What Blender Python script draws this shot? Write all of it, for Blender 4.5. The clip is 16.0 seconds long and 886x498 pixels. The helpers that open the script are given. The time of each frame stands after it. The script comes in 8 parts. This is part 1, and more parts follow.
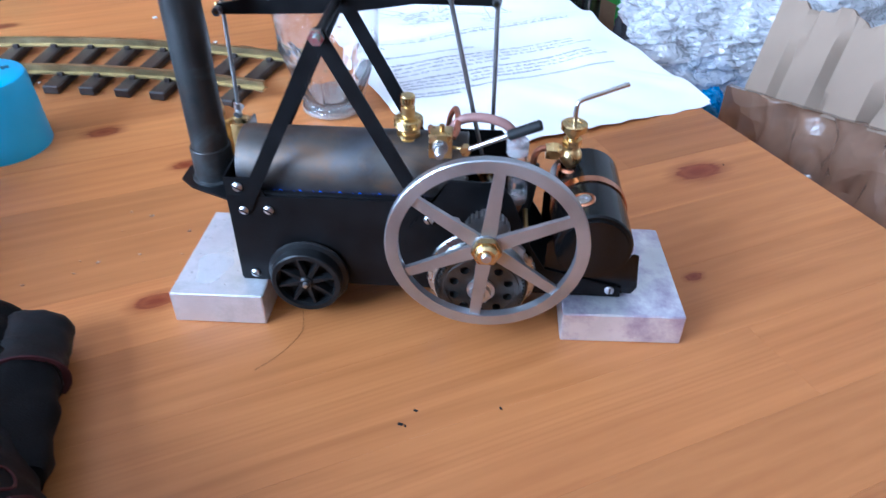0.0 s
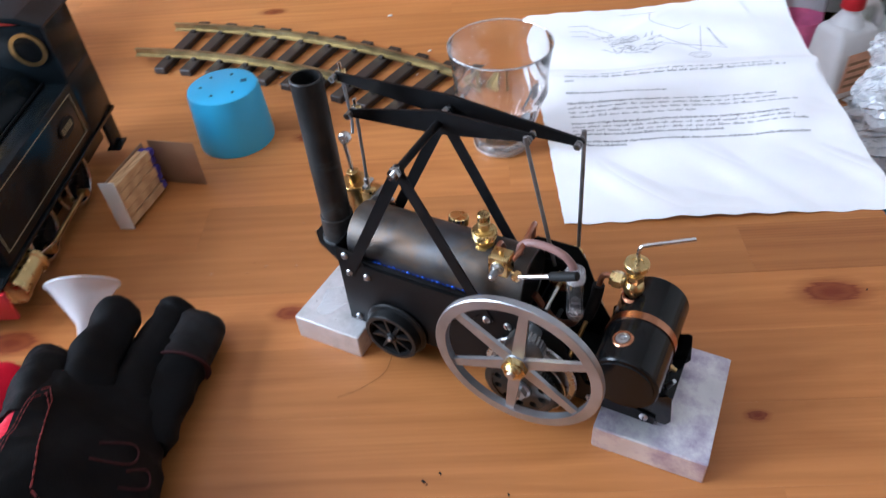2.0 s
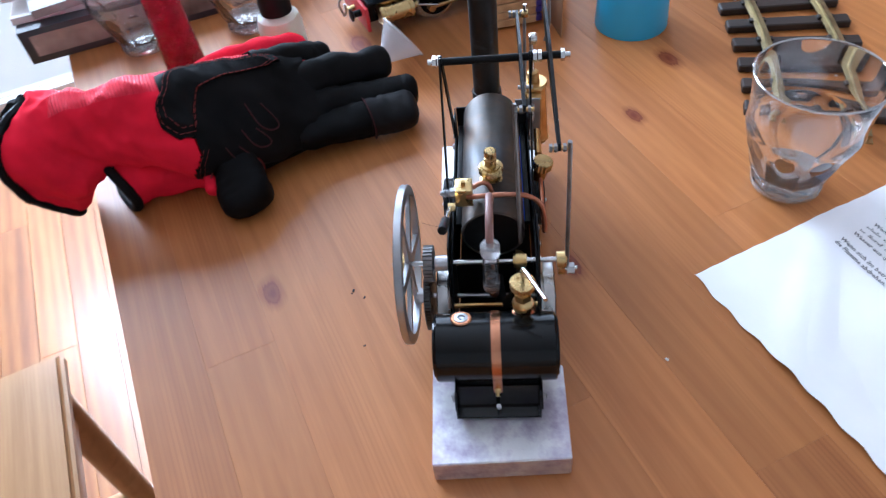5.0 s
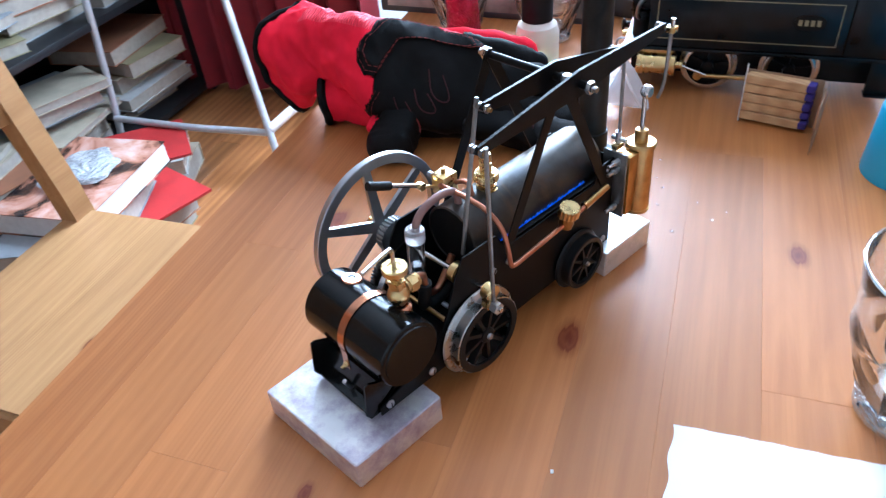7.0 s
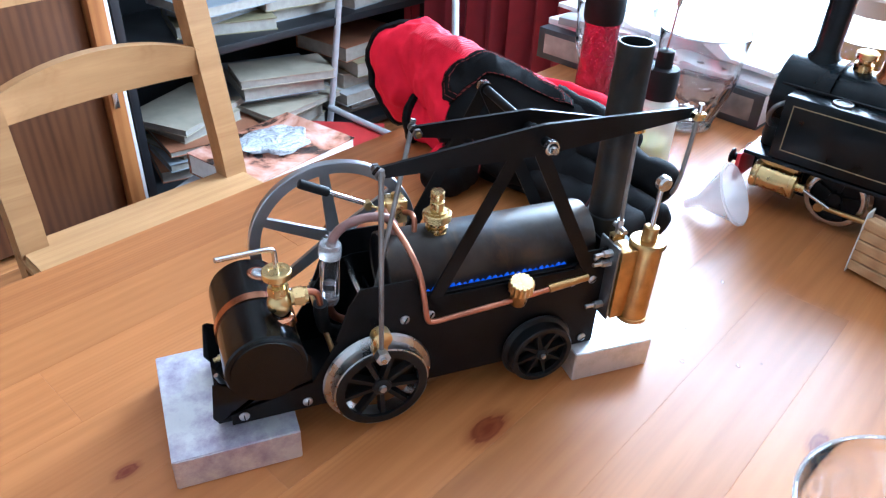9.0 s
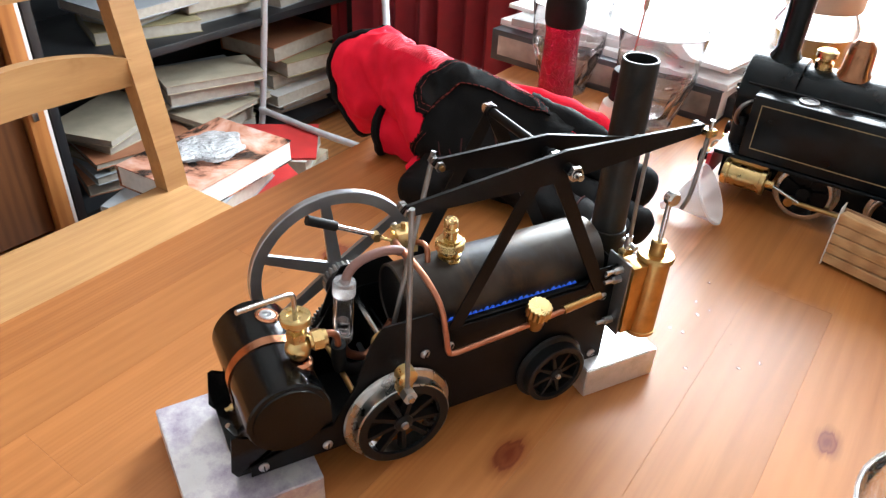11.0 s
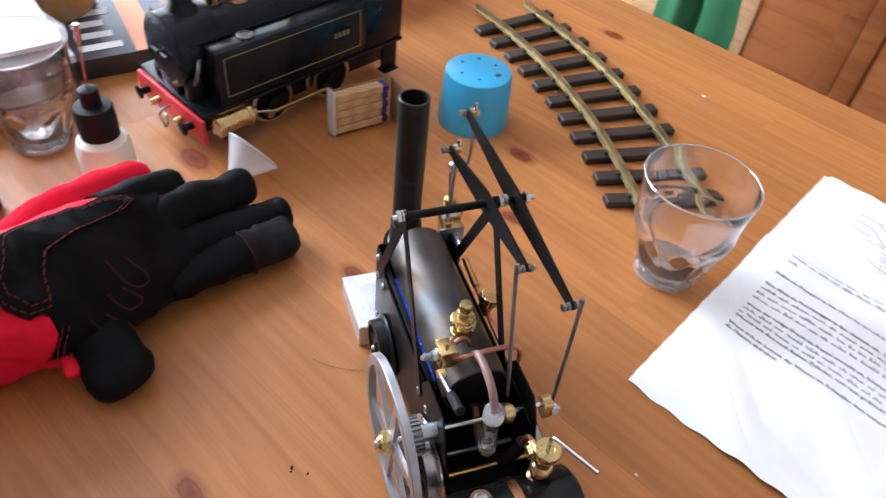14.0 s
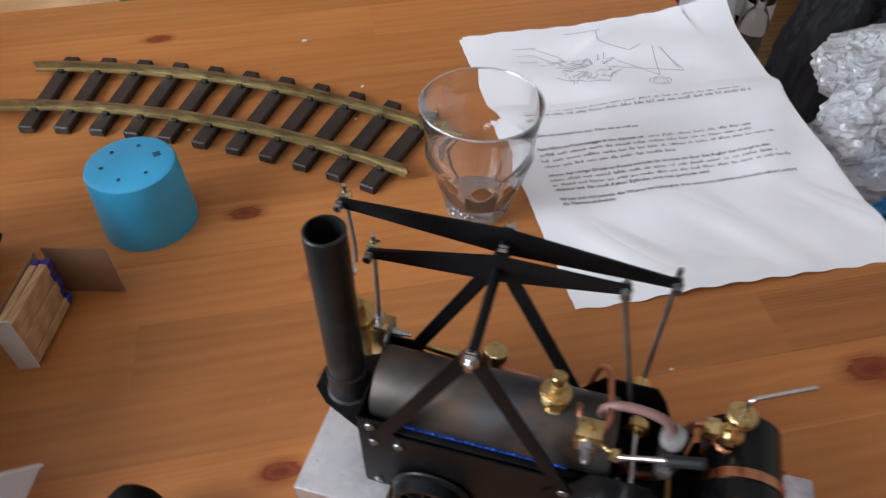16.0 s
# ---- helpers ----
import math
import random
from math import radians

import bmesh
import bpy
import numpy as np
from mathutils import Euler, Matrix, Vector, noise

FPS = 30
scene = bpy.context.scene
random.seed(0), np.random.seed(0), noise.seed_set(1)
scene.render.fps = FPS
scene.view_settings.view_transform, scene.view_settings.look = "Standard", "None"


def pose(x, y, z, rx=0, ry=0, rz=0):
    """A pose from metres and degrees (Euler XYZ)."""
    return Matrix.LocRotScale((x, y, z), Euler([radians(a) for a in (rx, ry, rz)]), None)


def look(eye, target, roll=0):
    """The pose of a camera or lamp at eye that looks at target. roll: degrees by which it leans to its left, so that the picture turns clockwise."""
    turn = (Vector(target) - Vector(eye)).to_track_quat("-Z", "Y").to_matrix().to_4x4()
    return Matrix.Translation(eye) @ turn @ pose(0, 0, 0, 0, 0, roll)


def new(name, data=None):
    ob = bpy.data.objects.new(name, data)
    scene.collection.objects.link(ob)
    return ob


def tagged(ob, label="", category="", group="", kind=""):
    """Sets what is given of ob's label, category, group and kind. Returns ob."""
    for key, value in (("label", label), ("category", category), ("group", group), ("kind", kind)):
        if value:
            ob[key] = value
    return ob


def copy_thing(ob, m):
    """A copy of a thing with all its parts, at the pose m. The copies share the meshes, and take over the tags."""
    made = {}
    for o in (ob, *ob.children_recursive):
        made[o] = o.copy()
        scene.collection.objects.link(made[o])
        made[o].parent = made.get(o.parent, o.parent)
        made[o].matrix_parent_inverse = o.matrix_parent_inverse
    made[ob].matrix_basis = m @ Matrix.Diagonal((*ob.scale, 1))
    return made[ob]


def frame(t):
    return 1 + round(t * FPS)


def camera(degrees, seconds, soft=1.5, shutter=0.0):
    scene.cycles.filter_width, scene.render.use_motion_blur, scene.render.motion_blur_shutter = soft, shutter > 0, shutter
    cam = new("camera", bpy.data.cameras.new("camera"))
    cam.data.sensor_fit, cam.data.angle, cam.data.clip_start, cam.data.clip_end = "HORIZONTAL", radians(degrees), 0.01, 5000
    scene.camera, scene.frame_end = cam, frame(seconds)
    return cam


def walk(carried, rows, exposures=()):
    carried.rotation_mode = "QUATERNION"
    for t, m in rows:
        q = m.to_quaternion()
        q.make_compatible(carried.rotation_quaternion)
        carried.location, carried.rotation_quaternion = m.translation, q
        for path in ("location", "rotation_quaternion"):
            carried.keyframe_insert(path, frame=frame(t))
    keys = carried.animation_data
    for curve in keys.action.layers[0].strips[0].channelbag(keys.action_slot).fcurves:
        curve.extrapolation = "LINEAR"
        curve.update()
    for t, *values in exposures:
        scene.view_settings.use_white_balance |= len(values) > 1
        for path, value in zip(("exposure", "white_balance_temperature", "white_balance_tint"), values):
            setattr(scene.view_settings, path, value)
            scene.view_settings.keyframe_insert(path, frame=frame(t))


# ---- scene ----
cam = camera(62.74, 16.0, soft=1.25, shutter=0.3)
PATH = [
    (0, (0.09952, -0.24664, 0.22860), (0.04933, 0.54360, -0.38214), 0.54),
    (0.5, (0.09614, -0.25529, 0.24057), (-0.00971, 0.55857, -0.33078), -0.51),
    (1, (0.10484, -0.25428, 0.23889), (-0.02866, 0.56626, -0.31689), 0.45),
    (1.5, (0.13249, -0.20817, 0.25906), (-0.12198, 0.53758, -0.35665), -0.46),
    (2, (0.18063, -0.20577, 0.31700), (-0.19516, 0.41804, -0.36830), -5.75),
    (2.5, (0.23768, -0.18602, 0.30226), (-0.27518, 0.31137, -0.39742), -8.39),
    (3, (0.22311, -0.14020, 0.30909), (-0.30207, 0.29964, -0.41942), -6.90),
    (3.5, (0.25391, -0.10629, 0.32587), (-0.30602, 0.21784, -0.43664), -6.20),
    (4, (0.32459, -0.07323, 0.32693), (-0.31880, 0.07623, -0.42387), -7.44),
    (4.5, (0.31562, -0.04021, 0.33395), (-0.34077, 0.01269, -0.41862), -4.27),
    (5, (0.33866, 0.02688, 0.32972), (-0.32876, -0.06097, -0.40977), -7.71),
    (5.2, (0.34765, 0.05602, 0.32607), (-0.32057, -0.09727, -0.40193), -7.31),
    (7.3, (0.24770, 0.23630, 0.26365), (-0.22027, -0.41034, -0.33873), -3.71),
    (7.5, (0.22982, 0.24370, 0.25691), (-0.20415, -0.43589, -0.33456), -2.19),
    (8, (0.19799, 0.25969, 0.24739), (-0.14655, -0.48565, -0.32336), -1.84),
    (8.5, (0.17878, 0.26242, 0.24589), (-0.15163, -0.49275, -0.32028), 1.22),
    (9, (0.16407, 0.26178, 0.24477), (-0.15337, -0.50647, -0.31112), 2.75),
    (11.5, (0.21255, 0.20801, 0.25839), (-0.24132, -0.47229, -0.31712), 1.90),
    (12, (0.24232, 0.15645, 0.27754), (-0.28218, -0.37294, -0.38929), 0.14),
    (12.5, (0.26187, 0.10629, 0.30459), (-0.33049, -0.27059, -0.40750), 0.51),
    (13, (0.26735, 0.03364, 0.31714), (-0.44662, -0.16705, -0.35366), 2.02),
    (13.1, (0.26386, 0.01663, 0.31870), (-0.45217, -0.09541, -0.37032), 4.23),
    (13.5, (0.26228, -0.04802, 0.33703), (-0.43390, 0.09298, -0.36685), 6.42),
    (13.8, (0.26327, -0.07336, 0.34225), (-0.40746, 0.16424, -0.36037), 8.89),
    (14, (0.26162, -0.07861, 0.34599), (-0.39181, 0.20548, -0.35566), 7.10),
    (14.2, (0.24733, -0.08594, 0.34948), (-0.37296, 0.25560, -0.35663), 6.48),
    (14.5, (0.21453, -0.12098, 0.34609), (-0.32010, 0.35711, -0.35076), 6.70),
    (15, (0.17597, -0.16457, 0.36309), (-0.19046, 0.44329, -0.34135), 3.61),
    (15.5, (0.15972, -0.15915, 0.36266), (-0.13717, 0.46943, -0.35620), 0.26),
    (16, (0.06645, -0.13361, 0.32568), (-0.11778, 0.52360, -0.40516), 0.02),
]

EXPOSURES = [(0.0, 0.42, 4500, 7), (0.5, -0.08, 4400, 7), (1.0, -0.12, 4600, 9), (2.0, 0.07, 5300, 9), (3.5, 0.17, 5250, 9), (5.0, 0.12, 5050, 8), (7.5, 0.71, 4750, 3), (9.0, 0.83, 4700, 2),
             (11.5, 0.57, 6350, 6), (12.5, 0.42, 6600, 8), (13.0, 0.44, 5400, 8), (14.0, 0.27, 5600, 9), (14.5, -0.13, 5650, 7), (15.0, -0.25, 5850, 9), (16.0, -0.50, 5900, 10)]
walk(cam, [(t, look(eye, target, roll)) for t, eye, target, roll in PATH], EXPOSURES)

# ---------------------------------------------------------------- light
world = bpy.data.worlds.new("sky")
scene.world = world
world.use_nodes = True
wn = world.node_tree
sky = wn.nodes.new("ShaderNodeTexSky")
sky.sky_type, sky.sun_disc = "NISHITA", False
sky.sun_elevation, sky.sun_rotation = radians(38), radians(250)
wn.links.new(sky.outputs[0], wn.nodes["Background"].inputs[0])
wn.nodes["Background"].inputs[1].default_value = 0.15
scene.view_settings.exposure = 0.0

TURN = radians(26.8)          # the table's long side against the engine's length
TABLE = Matrix.Rotation(TURN, 4, "Z")


def tv(u, v, z=0.0):
    """A place from the table's own axes: u along it, v across it."""
    return TABLE @ Vector((u, v, z))


def lamp_area(name, place, target, sx, sy, watts, colour):
    data = bpy.data.lights.new(name, "AREA")
    data.shape, data.size, data.size_y, data.energy, data.color = "RECTANGLE", sx, sy, watts, colour
    ob = new(name, data)
    ob.matrix_world = look(place, target)
    return ob


lamp_area("window_light", tv(-1.535, 0.675, 0.71), tv(0.0, 0.675, 0.50), 0.90, 1.32, 14, (0.95, 0.975, 1.0))
lamp_area("door_light", tv(-1.535, -0.42, 0.70), tv(0.0, -0.42, 0.50), 1.0, 1.32, 74, (0.95, 0.975, 1.0))
sun_data = bpy.data.lights.new("sun", "SUN")
sun_data.energy, sun_data.angle, sun_data.color = 2.4, radians(2), (1.0, 0.95, 0.88)
sun = new("sun", sun_data)
sun.matrix_world = look(tv(-3.0, -0.6, 2.3), tv(-0.5, -0.75, -0.74))

# ---------------------------------------------------------------- materials


def nodes_of(name):
    m = bpy.data.materials.new(name)
    m.use_nodes = True
    return m, m.node_tree, m.node_tree.nodes["Principled BSDF"]


def link(nt, a, b):
    nt.links.new(a, b)


def node(nt, kind, **values):
    n = nt.nodes.new(kind)
    for key, value in values.items():
        n.inputs[key].default_value = value
    return n


def ramp(nt, source, stops):
    n = nt.nodes.new("ShaderNodeValToRGB")
    els = n.color_ramp.elements
    while len(els) < len(stops):
        els.new(0.5)
    for e, (pos, col) in zip(els, stops):
        e.position, e.color = pos, (*col, 1) if len(col) == 3 else col
    link(nt, source, n.inputs[0])
    return n


def surface(name, colour, rough=0.5, metal=0.0, spread=0.18, size=60.0, fine=600.0, bump=0.05, coat=0.0, wear=None, specular=0.5):
    """A plain surface with two scales of change: soft patches and fine grain, in tone, gloss and relief."""
    m, nt, p = nodes_of(name)
    co = nt.nodes.new("ShaderNodeTexCoord")
    a = node(nt, "ShaderNodeTexNoise", Scale=size, Detail=4.0)
    b = node(nt, "ShaderNodeTexNoise", Scale=fine, Detail=3.0)
    link(nt, co.outputs["Object"], a.inputs["Vector"])
    link(nt, co.outputs["Object"], b.inputs["Vector"])
    lo = tuple(c * (1 - spread) for c in colour)
    hi = tuple(min(1, c * (1 + spread)) for c in colour)
    r = ramp(nt, a.outputs["Fac"], [(0.3, lo), (0.7, hi)])
    col = r.outputs[0]
    if wear:
        w = ramp(nt, b.outputs["Fac"], [(0.60, (0, 0, 0)), (0.72, (1, 1, 1))])
        mix = nt.nodes.new("ShaderNodeMix")
        mix.data_type = "RGBA"
        link(nt, w.outputs[0], mix.inputs[0])
        link(nt, col, mix.inputs[6])
        mix.inputs[7].default_value = (*wear, 1)
        col = mix.outputs[2]
    link(nt, col, p.inputs["Base Color"])
    rr = node(nt, "ShaderNodeMapRange")
    rr.inputs[3].default_value, rr.inputs[4].default_value = max(0.02, rough * 0.8), min(1, rough * 1.25)
    link(nt, a.outputs["Fac"], rr.inputs[0])
    link(nt, rr.outputs[0], p.inputs["Roughness"])
    p.inputs["Metallic"].default_value = metal
    p.inputs["Specular IOR Level"].default_value = specular
    p.inputs["Coat Weight"].default_value = coat
    if bump:
        bp = node(nt, "ShaderNodeBump", Strength=bump, Distance=0.001)
        link(nt, b.outputs["Fac"], bp.inputs["Height"])
        link(nt, bp.outputs[0], p.inputs["Normal"])
    return m


def wood(name, dark, light, scale=1.0, turn=0.0, rough=0.45, knots=(), along="X", world_space=False, per_piece=0.0, coat=0.0, streak=1.0, lines=0.0, grain=0.3):
    """Long-grained wood; knots: (along, across, size) in the plank's own axes, in metres."""
    m, nt, p = nodes_of(name)
    if world_space:
        co = nt.nodes.new("ShaderNodeNewGeometry").outputs["Position"]
    else:
        co = nt.nodes.new("ShaderNodeTexCoord").outputs["Object"]
    mp = nt.nodes.new("ShaderNodeMapping")
    mp.vector_type = "POINT"
    mp.inputs["Rotation"].default_value = (0, 0, -turn)
    link(nt, co, mp.inputs["Vector"])
    base = mp.outputs[0]
    rnd = None
    if per_piece:
        info = nt.nodes.new("ShaderNodeObjectInfo")
        rnd = info.outputs["Random"]
        off = node(nt, "ShaderNodeVectorMath")
        off.operation = "SCALE"
        off.inputs[0].default_value = (7.3, 3.1, 5.7)
        link(nt, rnd, off.inputs["Scale"])
        add = nt.nodes.new("ShaderNodeVectorMath")
        link(nt, base, add.inputs[0])
        link(nt, off.outputs[0], add.inputs[1])
        grain_at = add.outputs[0]
    else:
        grain_at = base
    stretch = {"X": (1.2, 14, 14), "Y": (14, 1.2, 14), "Z": (14, 14, 1.2)}[along]
    sq = nt.nodes.new("ShaderNodeVectorMath")
    sq.operation = "MULTIPLY"
    sq.inputs[1].default_value = tuple(s * scale for s in stretch)
    link(nt, grain_at, sq.inputs[0])
    warp = node(nt, "ShaderNodeTexNoise", Scale=1.1, Detail=2.0)
    link(nt, sq.outputs[0], warp.inputs["Vector"])
    big = node(nt, "ShaderNodeTexNoise", Scale=1.6, Detail=6.0, Distortion=1.4)
    link(nt, sq.outputs[0], big.inputs["Vector"])
    fine = node(nt, "ShaderNodeTexNoise", Scale=16.0, Detail=4.0, Distortion=0.3)
    link(nt, sq.outputs[0], fine.inputs["Vector"])
    wave = node(nt, "ShaderNodeTexWave", Scale=1.1, Distortion=5.0, Detail=3.0)
    wave.bands_direction = {"X": "Y", "Y": "X", "Z": "X"}[along]
    wave.inputs["Detail Scale"].default_value = 0.7
    link(nt, sq.outputs[0], wave.inputs["Vector"])
    mx = nt.nodes.new("ShaderNodeMath")
    mx.operation = "MULTIPLY_ADD"
    mx.inputs[1].default_value = 0.34 * streak
    link(nt, wave.outputs["Fac"], mx.inputs[0])
    m2 = nt.nodes.new("ShaderNodeMath")
    m2.operation = "MULTIPLY_ADD"
    m2.inputs[1].default_value = grain
    link(nt, fine.outputs["Fac"], m2.inputs[0])
    link(nt, big.outputs["Fac"], m2.inputs[2])
    link(nt, m2.outputs[0], mx.inputs[2])
    mid = tuple((a + b) / 2 for a, b in zip(dark, light))
    r = ramp(nt, mx.outputs[0], [(0.27 + grain / 2, dark), (0.57 + grain / 2, mid), (0.85 + grain / 2, light)])
    col = r.outputs[0]
    if lines:
        # thin late-wood lines that wander along the plank
        ring = node(nt, "ShaderNodeTexWave", Scale=3.4, Distortion=9.0, Detail=2.0)
        ring.bands_direction = {"X": "Y", "Y": "X", "Z": "X"}[along]
        ring.inputs["Detail Scale"].default_value = 0.35
        link(nt, sq.outputs[0], ring.inputs["Vector"])
        rl = ramp(nt, ring.outputs["Fac"], [(0.55, (0, 0, 0)), (0.93, (lines, lines, lines)), (1.0, (lines * 0.4, lines * 0.4, lines * 0.4))])
        patch = node(nt, "ShaderNodeTexNoise", Scale=0.9, Detail=2.0)
        link(nt, sq.outputs[0], patch.inputs["Vector"])
        pr = ramp(nt, patch.outputs["Fac"], [(0.46, (0.05, 0.05, 0.05)), (0.68, (1, 1, 1))])
        am = nt.nodes.new("ShaderNodeMath")
        am.operation = "MULTIPLY"
        link(nt, rl.outputs[0], am.inputs[0])
        link(nt, pr.outputs[0], am.inputs[1])
        lm = nt.nodes.new("ShaderNodeMix")
        lm.data_type = "RGBA"
        link(nt, am.outputs[0], lm.inputs[0])
        link(nt, col, lm.inputs[6])
        lm.inputs[7].default_value = (dark[0] * 0.72, dark[1] * 0.58, dark[2] * 0.5, 1)
        col = lm.outputs[2]
    if rnd is not None:
        hsv = nt.nodes.new("ShaderNodeHueSaturation")
        mr = node(nt, "ShaderNodeMapRange")
        mr.inputs[3].default_value, mr.inputs[4].default_value = 1 - per_piece, 1 + per_piece
        link(nt, rnd, mr.inputs[0])
        link(nt, mr.outputs[0], hsv.inputs["Value"])
        link(nt, col, hsv.inputs["Color"])
        col = hsv.outputs[0]
    for ku, kv, ks in knots:
        d = nt.nodes.new("ShaderNodeVectorMath")
        d.operation = "SUBTRACT"
        d.inputs[1].default_value = (ku + 0.25 * ks / 0.62, kv + 0.25 * ks / 1.15, 0)
        link(nt, base, d.inputs[0])
        w = nt.nodes.new("ShaderNodeVectorMath")
        w.operation = "MULTIPLY"
        w.inputs[1].default_value = (0.62 / ks, 1.15 / ks, 0)
        link(nt, d.outputs[0], w.inputs[0])
        wa = nt.nodes.new("ShaderNodeVectorMath")
        wa.operation = "MULTIPLY_ADD"
        wa.inputs[1].default_value = (0.5, 0.5, 0)
        link(nt, fine.outputs["Color"], wa.inputs[0])
        link(nt, w.outputs[0], wa.inputs[2])
        le = nt.nodes.new("ShaderNodeVectorMath")
        le.operation = "LENGTH"
        link(nt, wa.outputs[0], le.inputs[0])
        kr = ramp(nt, le.outputs["Value"], [(0.14, (1, 1, 1)), (0.36, (0.80, 0.80, 0.80)), (0.50, (0.95, 0.95, 0.95)), (0.62, (0.45, 0.45, 0.45)), (1.0, (0, 0, 0))])
        mix = nt.nodes.new("ShaderNodeMix")
        mix.data_type = "RGBA"
        link(nt, kr.outputs[0], mix.inputs[0])
        link(nt, col, mix.inputs[6])
        mix.inputs[7].default_value = (dark[0] * 0.48, dark[1] * 0.19, dark[2] * 0.10, 1)
        col = mix.outputs[2]
    link(nt, col, p.inputs["Base Color"])
    rr = node(nt, "ShaderNodeMapRange")
    rr.inputs[3].default_value, rr.inputs[4].default_value = rough * 0.85, rough * 1.2
    link(nt, fine.outputs["Fac"], rr.inputs[0])
    link(nt, rr.outputs[0], p.inputs["Roughness"])
    p.inputs["Specular IOR Level"].default_value = 0.36
    p.inputs["Coat Weight"].default_value = coat
    p.inputs["Coat Roughness"].default_value = 0.2
    bp = node(nt, "ShaderNodeBump", Strength=0.12, Distance=0.0006)
    link(nt, fine.outputs["Fac"], bp.inputs["Height"])
    link(nt, bp.outputs[0], p.inputs["Normal"])
    return m


def glassy(name, tint=(1, 1, 1), rough=0.0, ior=1.47, clear=1.0):
    m, nt, p = nodes_of(name)
    p.inputs["Base Color"].default_value = (*tint, 1)
    p.inputs["Roughness"].default_value = rough
    p.inputs["IOR"].default_value = ior
    p.inputs["Transmission Weight"].default_value = clear
    return m


def thin_clear(name, tint, shine, haze, rough, relief=0.0, scales=()):
    """Thin clear glass or film: looked straight through, with a mirror gloss on its face."""
    m, nt, p = nodes_of(name)
    out = nt.nodes["Material Output"]
    nt.nodes.remove(p)
    clear = node(nt, "ShaderNodeBsdfTransparent", Color=(*tint, 1))
    white = node(nt, "ShaderNodeBsdfDiffuse", Color=(0.86, 0.88, 0.9, 1))
    gloss = node(nt, "ShaderNodeBsdfGlossy", Roughness=rough)
    edge = nt.nodes.new("ShaderNodeLayerWeight")
    steep = nt.nodes.new("ShaderNodeMath")
    steep.operation = "POWER"
    steep.inputs[1].default_value = 3.5
    link(nt, edge.outputs["Facing"], steep.inputs[0])
    gain = nt.nodes.new("ShaderNodeMath")
    gain.operation = "MULTIPLY_ADD"
    gain.inputs[1].default_value, gain.inputs[2].default_value = 0.55, shine
    link(nt, steep.outputs[0], gain.inputs[0])
    body = node(nt, "ShaderNodeMixShader", Fac=haze)
    both = nt.nodes.new("ShaderNodeMixShader")
    link(nt, clear.outputs[0], body.inputs[1])
    link(nt, white.outputs[0], body.inputs[2])
    link(nt, gain.outputs[0], both.inputs[0])
    link(nt, body.outputs[0], both.inputs[1])
    link(nt, gloss.outputs[0], both.inputs[2])
    link(nt, both.outputs[0], out.inputs["Surface"])
    if relief:
        co = nt.nodes.new("ShaderNodeTexCoord")
        normal = None
        for k in scales:
            n = node(nt, "ShaderNodeTexNoise", Scale=k, Detail=2.0, Roughness=0.6, Distortion=0.8)
            link(nt, co.outputs["Object"], n.inputs["Vector"])
            b = node(nt, "ShaderNodeBump", Strength=relief, Distance=0.5 / k)
            link(nt, n.outputs["Fac"], b.inputs["Height"])
            if normal:
                link(nt, normal, b.inputs["Normal"])
            normal = b.outputs[0]
        for nd in (gloss, edge, white):
            link(nt, normal, nd.inputs["Normal"])
    return m


def glowing(name, colour, strength):
    m, nt, p = nodes_of(name)
    p.inputs["Base Color"].default_value = (*colour, 1)
    p.inputs["Emission Color"].default_value = (*colour, 1)
    p.inputs["Emission Strength"].default_value = strength
    return m


KNOTS = [(0.012, -0.134, 0.0105), (0.079, 0.031, 0.0105), (-0.017, 0.143, 0.0085), (-0.061, 0.205, 0.011), (-0.046, 0.022, 0.0105),
         (0.266, 0.020, 0.016), (-0.130, 0.432, 0.011), (-0.213, 0.008, 0.016), (-0.33, 0.30, 0.012), (0.20, -0.06, 0.005)]
PINE = wood("oiled_pine", (0.37, 0.134, 0.033), (0.53, 0.216, 0.060), scale=2.6, turn=TURN, rough=0.44, knots=KNOTS, world_space=True, per_piece=0.13, coat=0.14, streak=0.28, lines=0.25, grain=0.16)
PINE_DARK = wood("darker_oiled_pine", (0.29, 0.102, 0.025), (0.43, 0.166, 0.045), scale=2.6, turn=TURN, rough=0.44, knots=KNOTS, world_space=True, per_piece=0.06, coat=0.14, streak=0.40, lines=0.42, grain=0.17)
CHAIR_WOOD = wood("lacquered_beech", (0.50, 0.29, 0.13), (0.72, 0.50, 0.27), scale=2.0, rough=0.4, coat=0.2)
FLOOR_WOOD = wood("floor_board_wood", (0.19, 0.068, 0.022), (0.40, 0.175, 0.058), scale=0.8, turn=TURN, rough=0.34, world_space=True, per_piece=0.42, coat=0.5, streak=0.8, lines=0.12)
DARK_WOOD = wood("brown_veneer", (0.050, 0.019, 0.008), (0.105, 0.043, 0.017), scale=1.0, along="Z", rough=0.4)
ROBE_WOOD = wood("red_brown_strip_wood", (0.19, 0.055, 0.016), (0.40, 0.15, 0.045), scale=1.0, along="X", rough=0.4, coat=0.1)
ORANGE_WOOD = wood("varnished_pine", (0.24, 0.085, 0.025), (0.40, 0.17, 0.05), scale=1.0, along="Z", rough=0.35)
MATCH_WOOD = wood("aspen_match", (0.44, 0.25, 0.11), (0.62, 0.40, 0.20), scale=6.0, rough=0.6, along="Y")
BLACK = surface("satin_black_paint", (0.006, 0.006, 0.0065), 0.38, 0.0, 0.35, 90, 900, 0.06, specular=0.14)
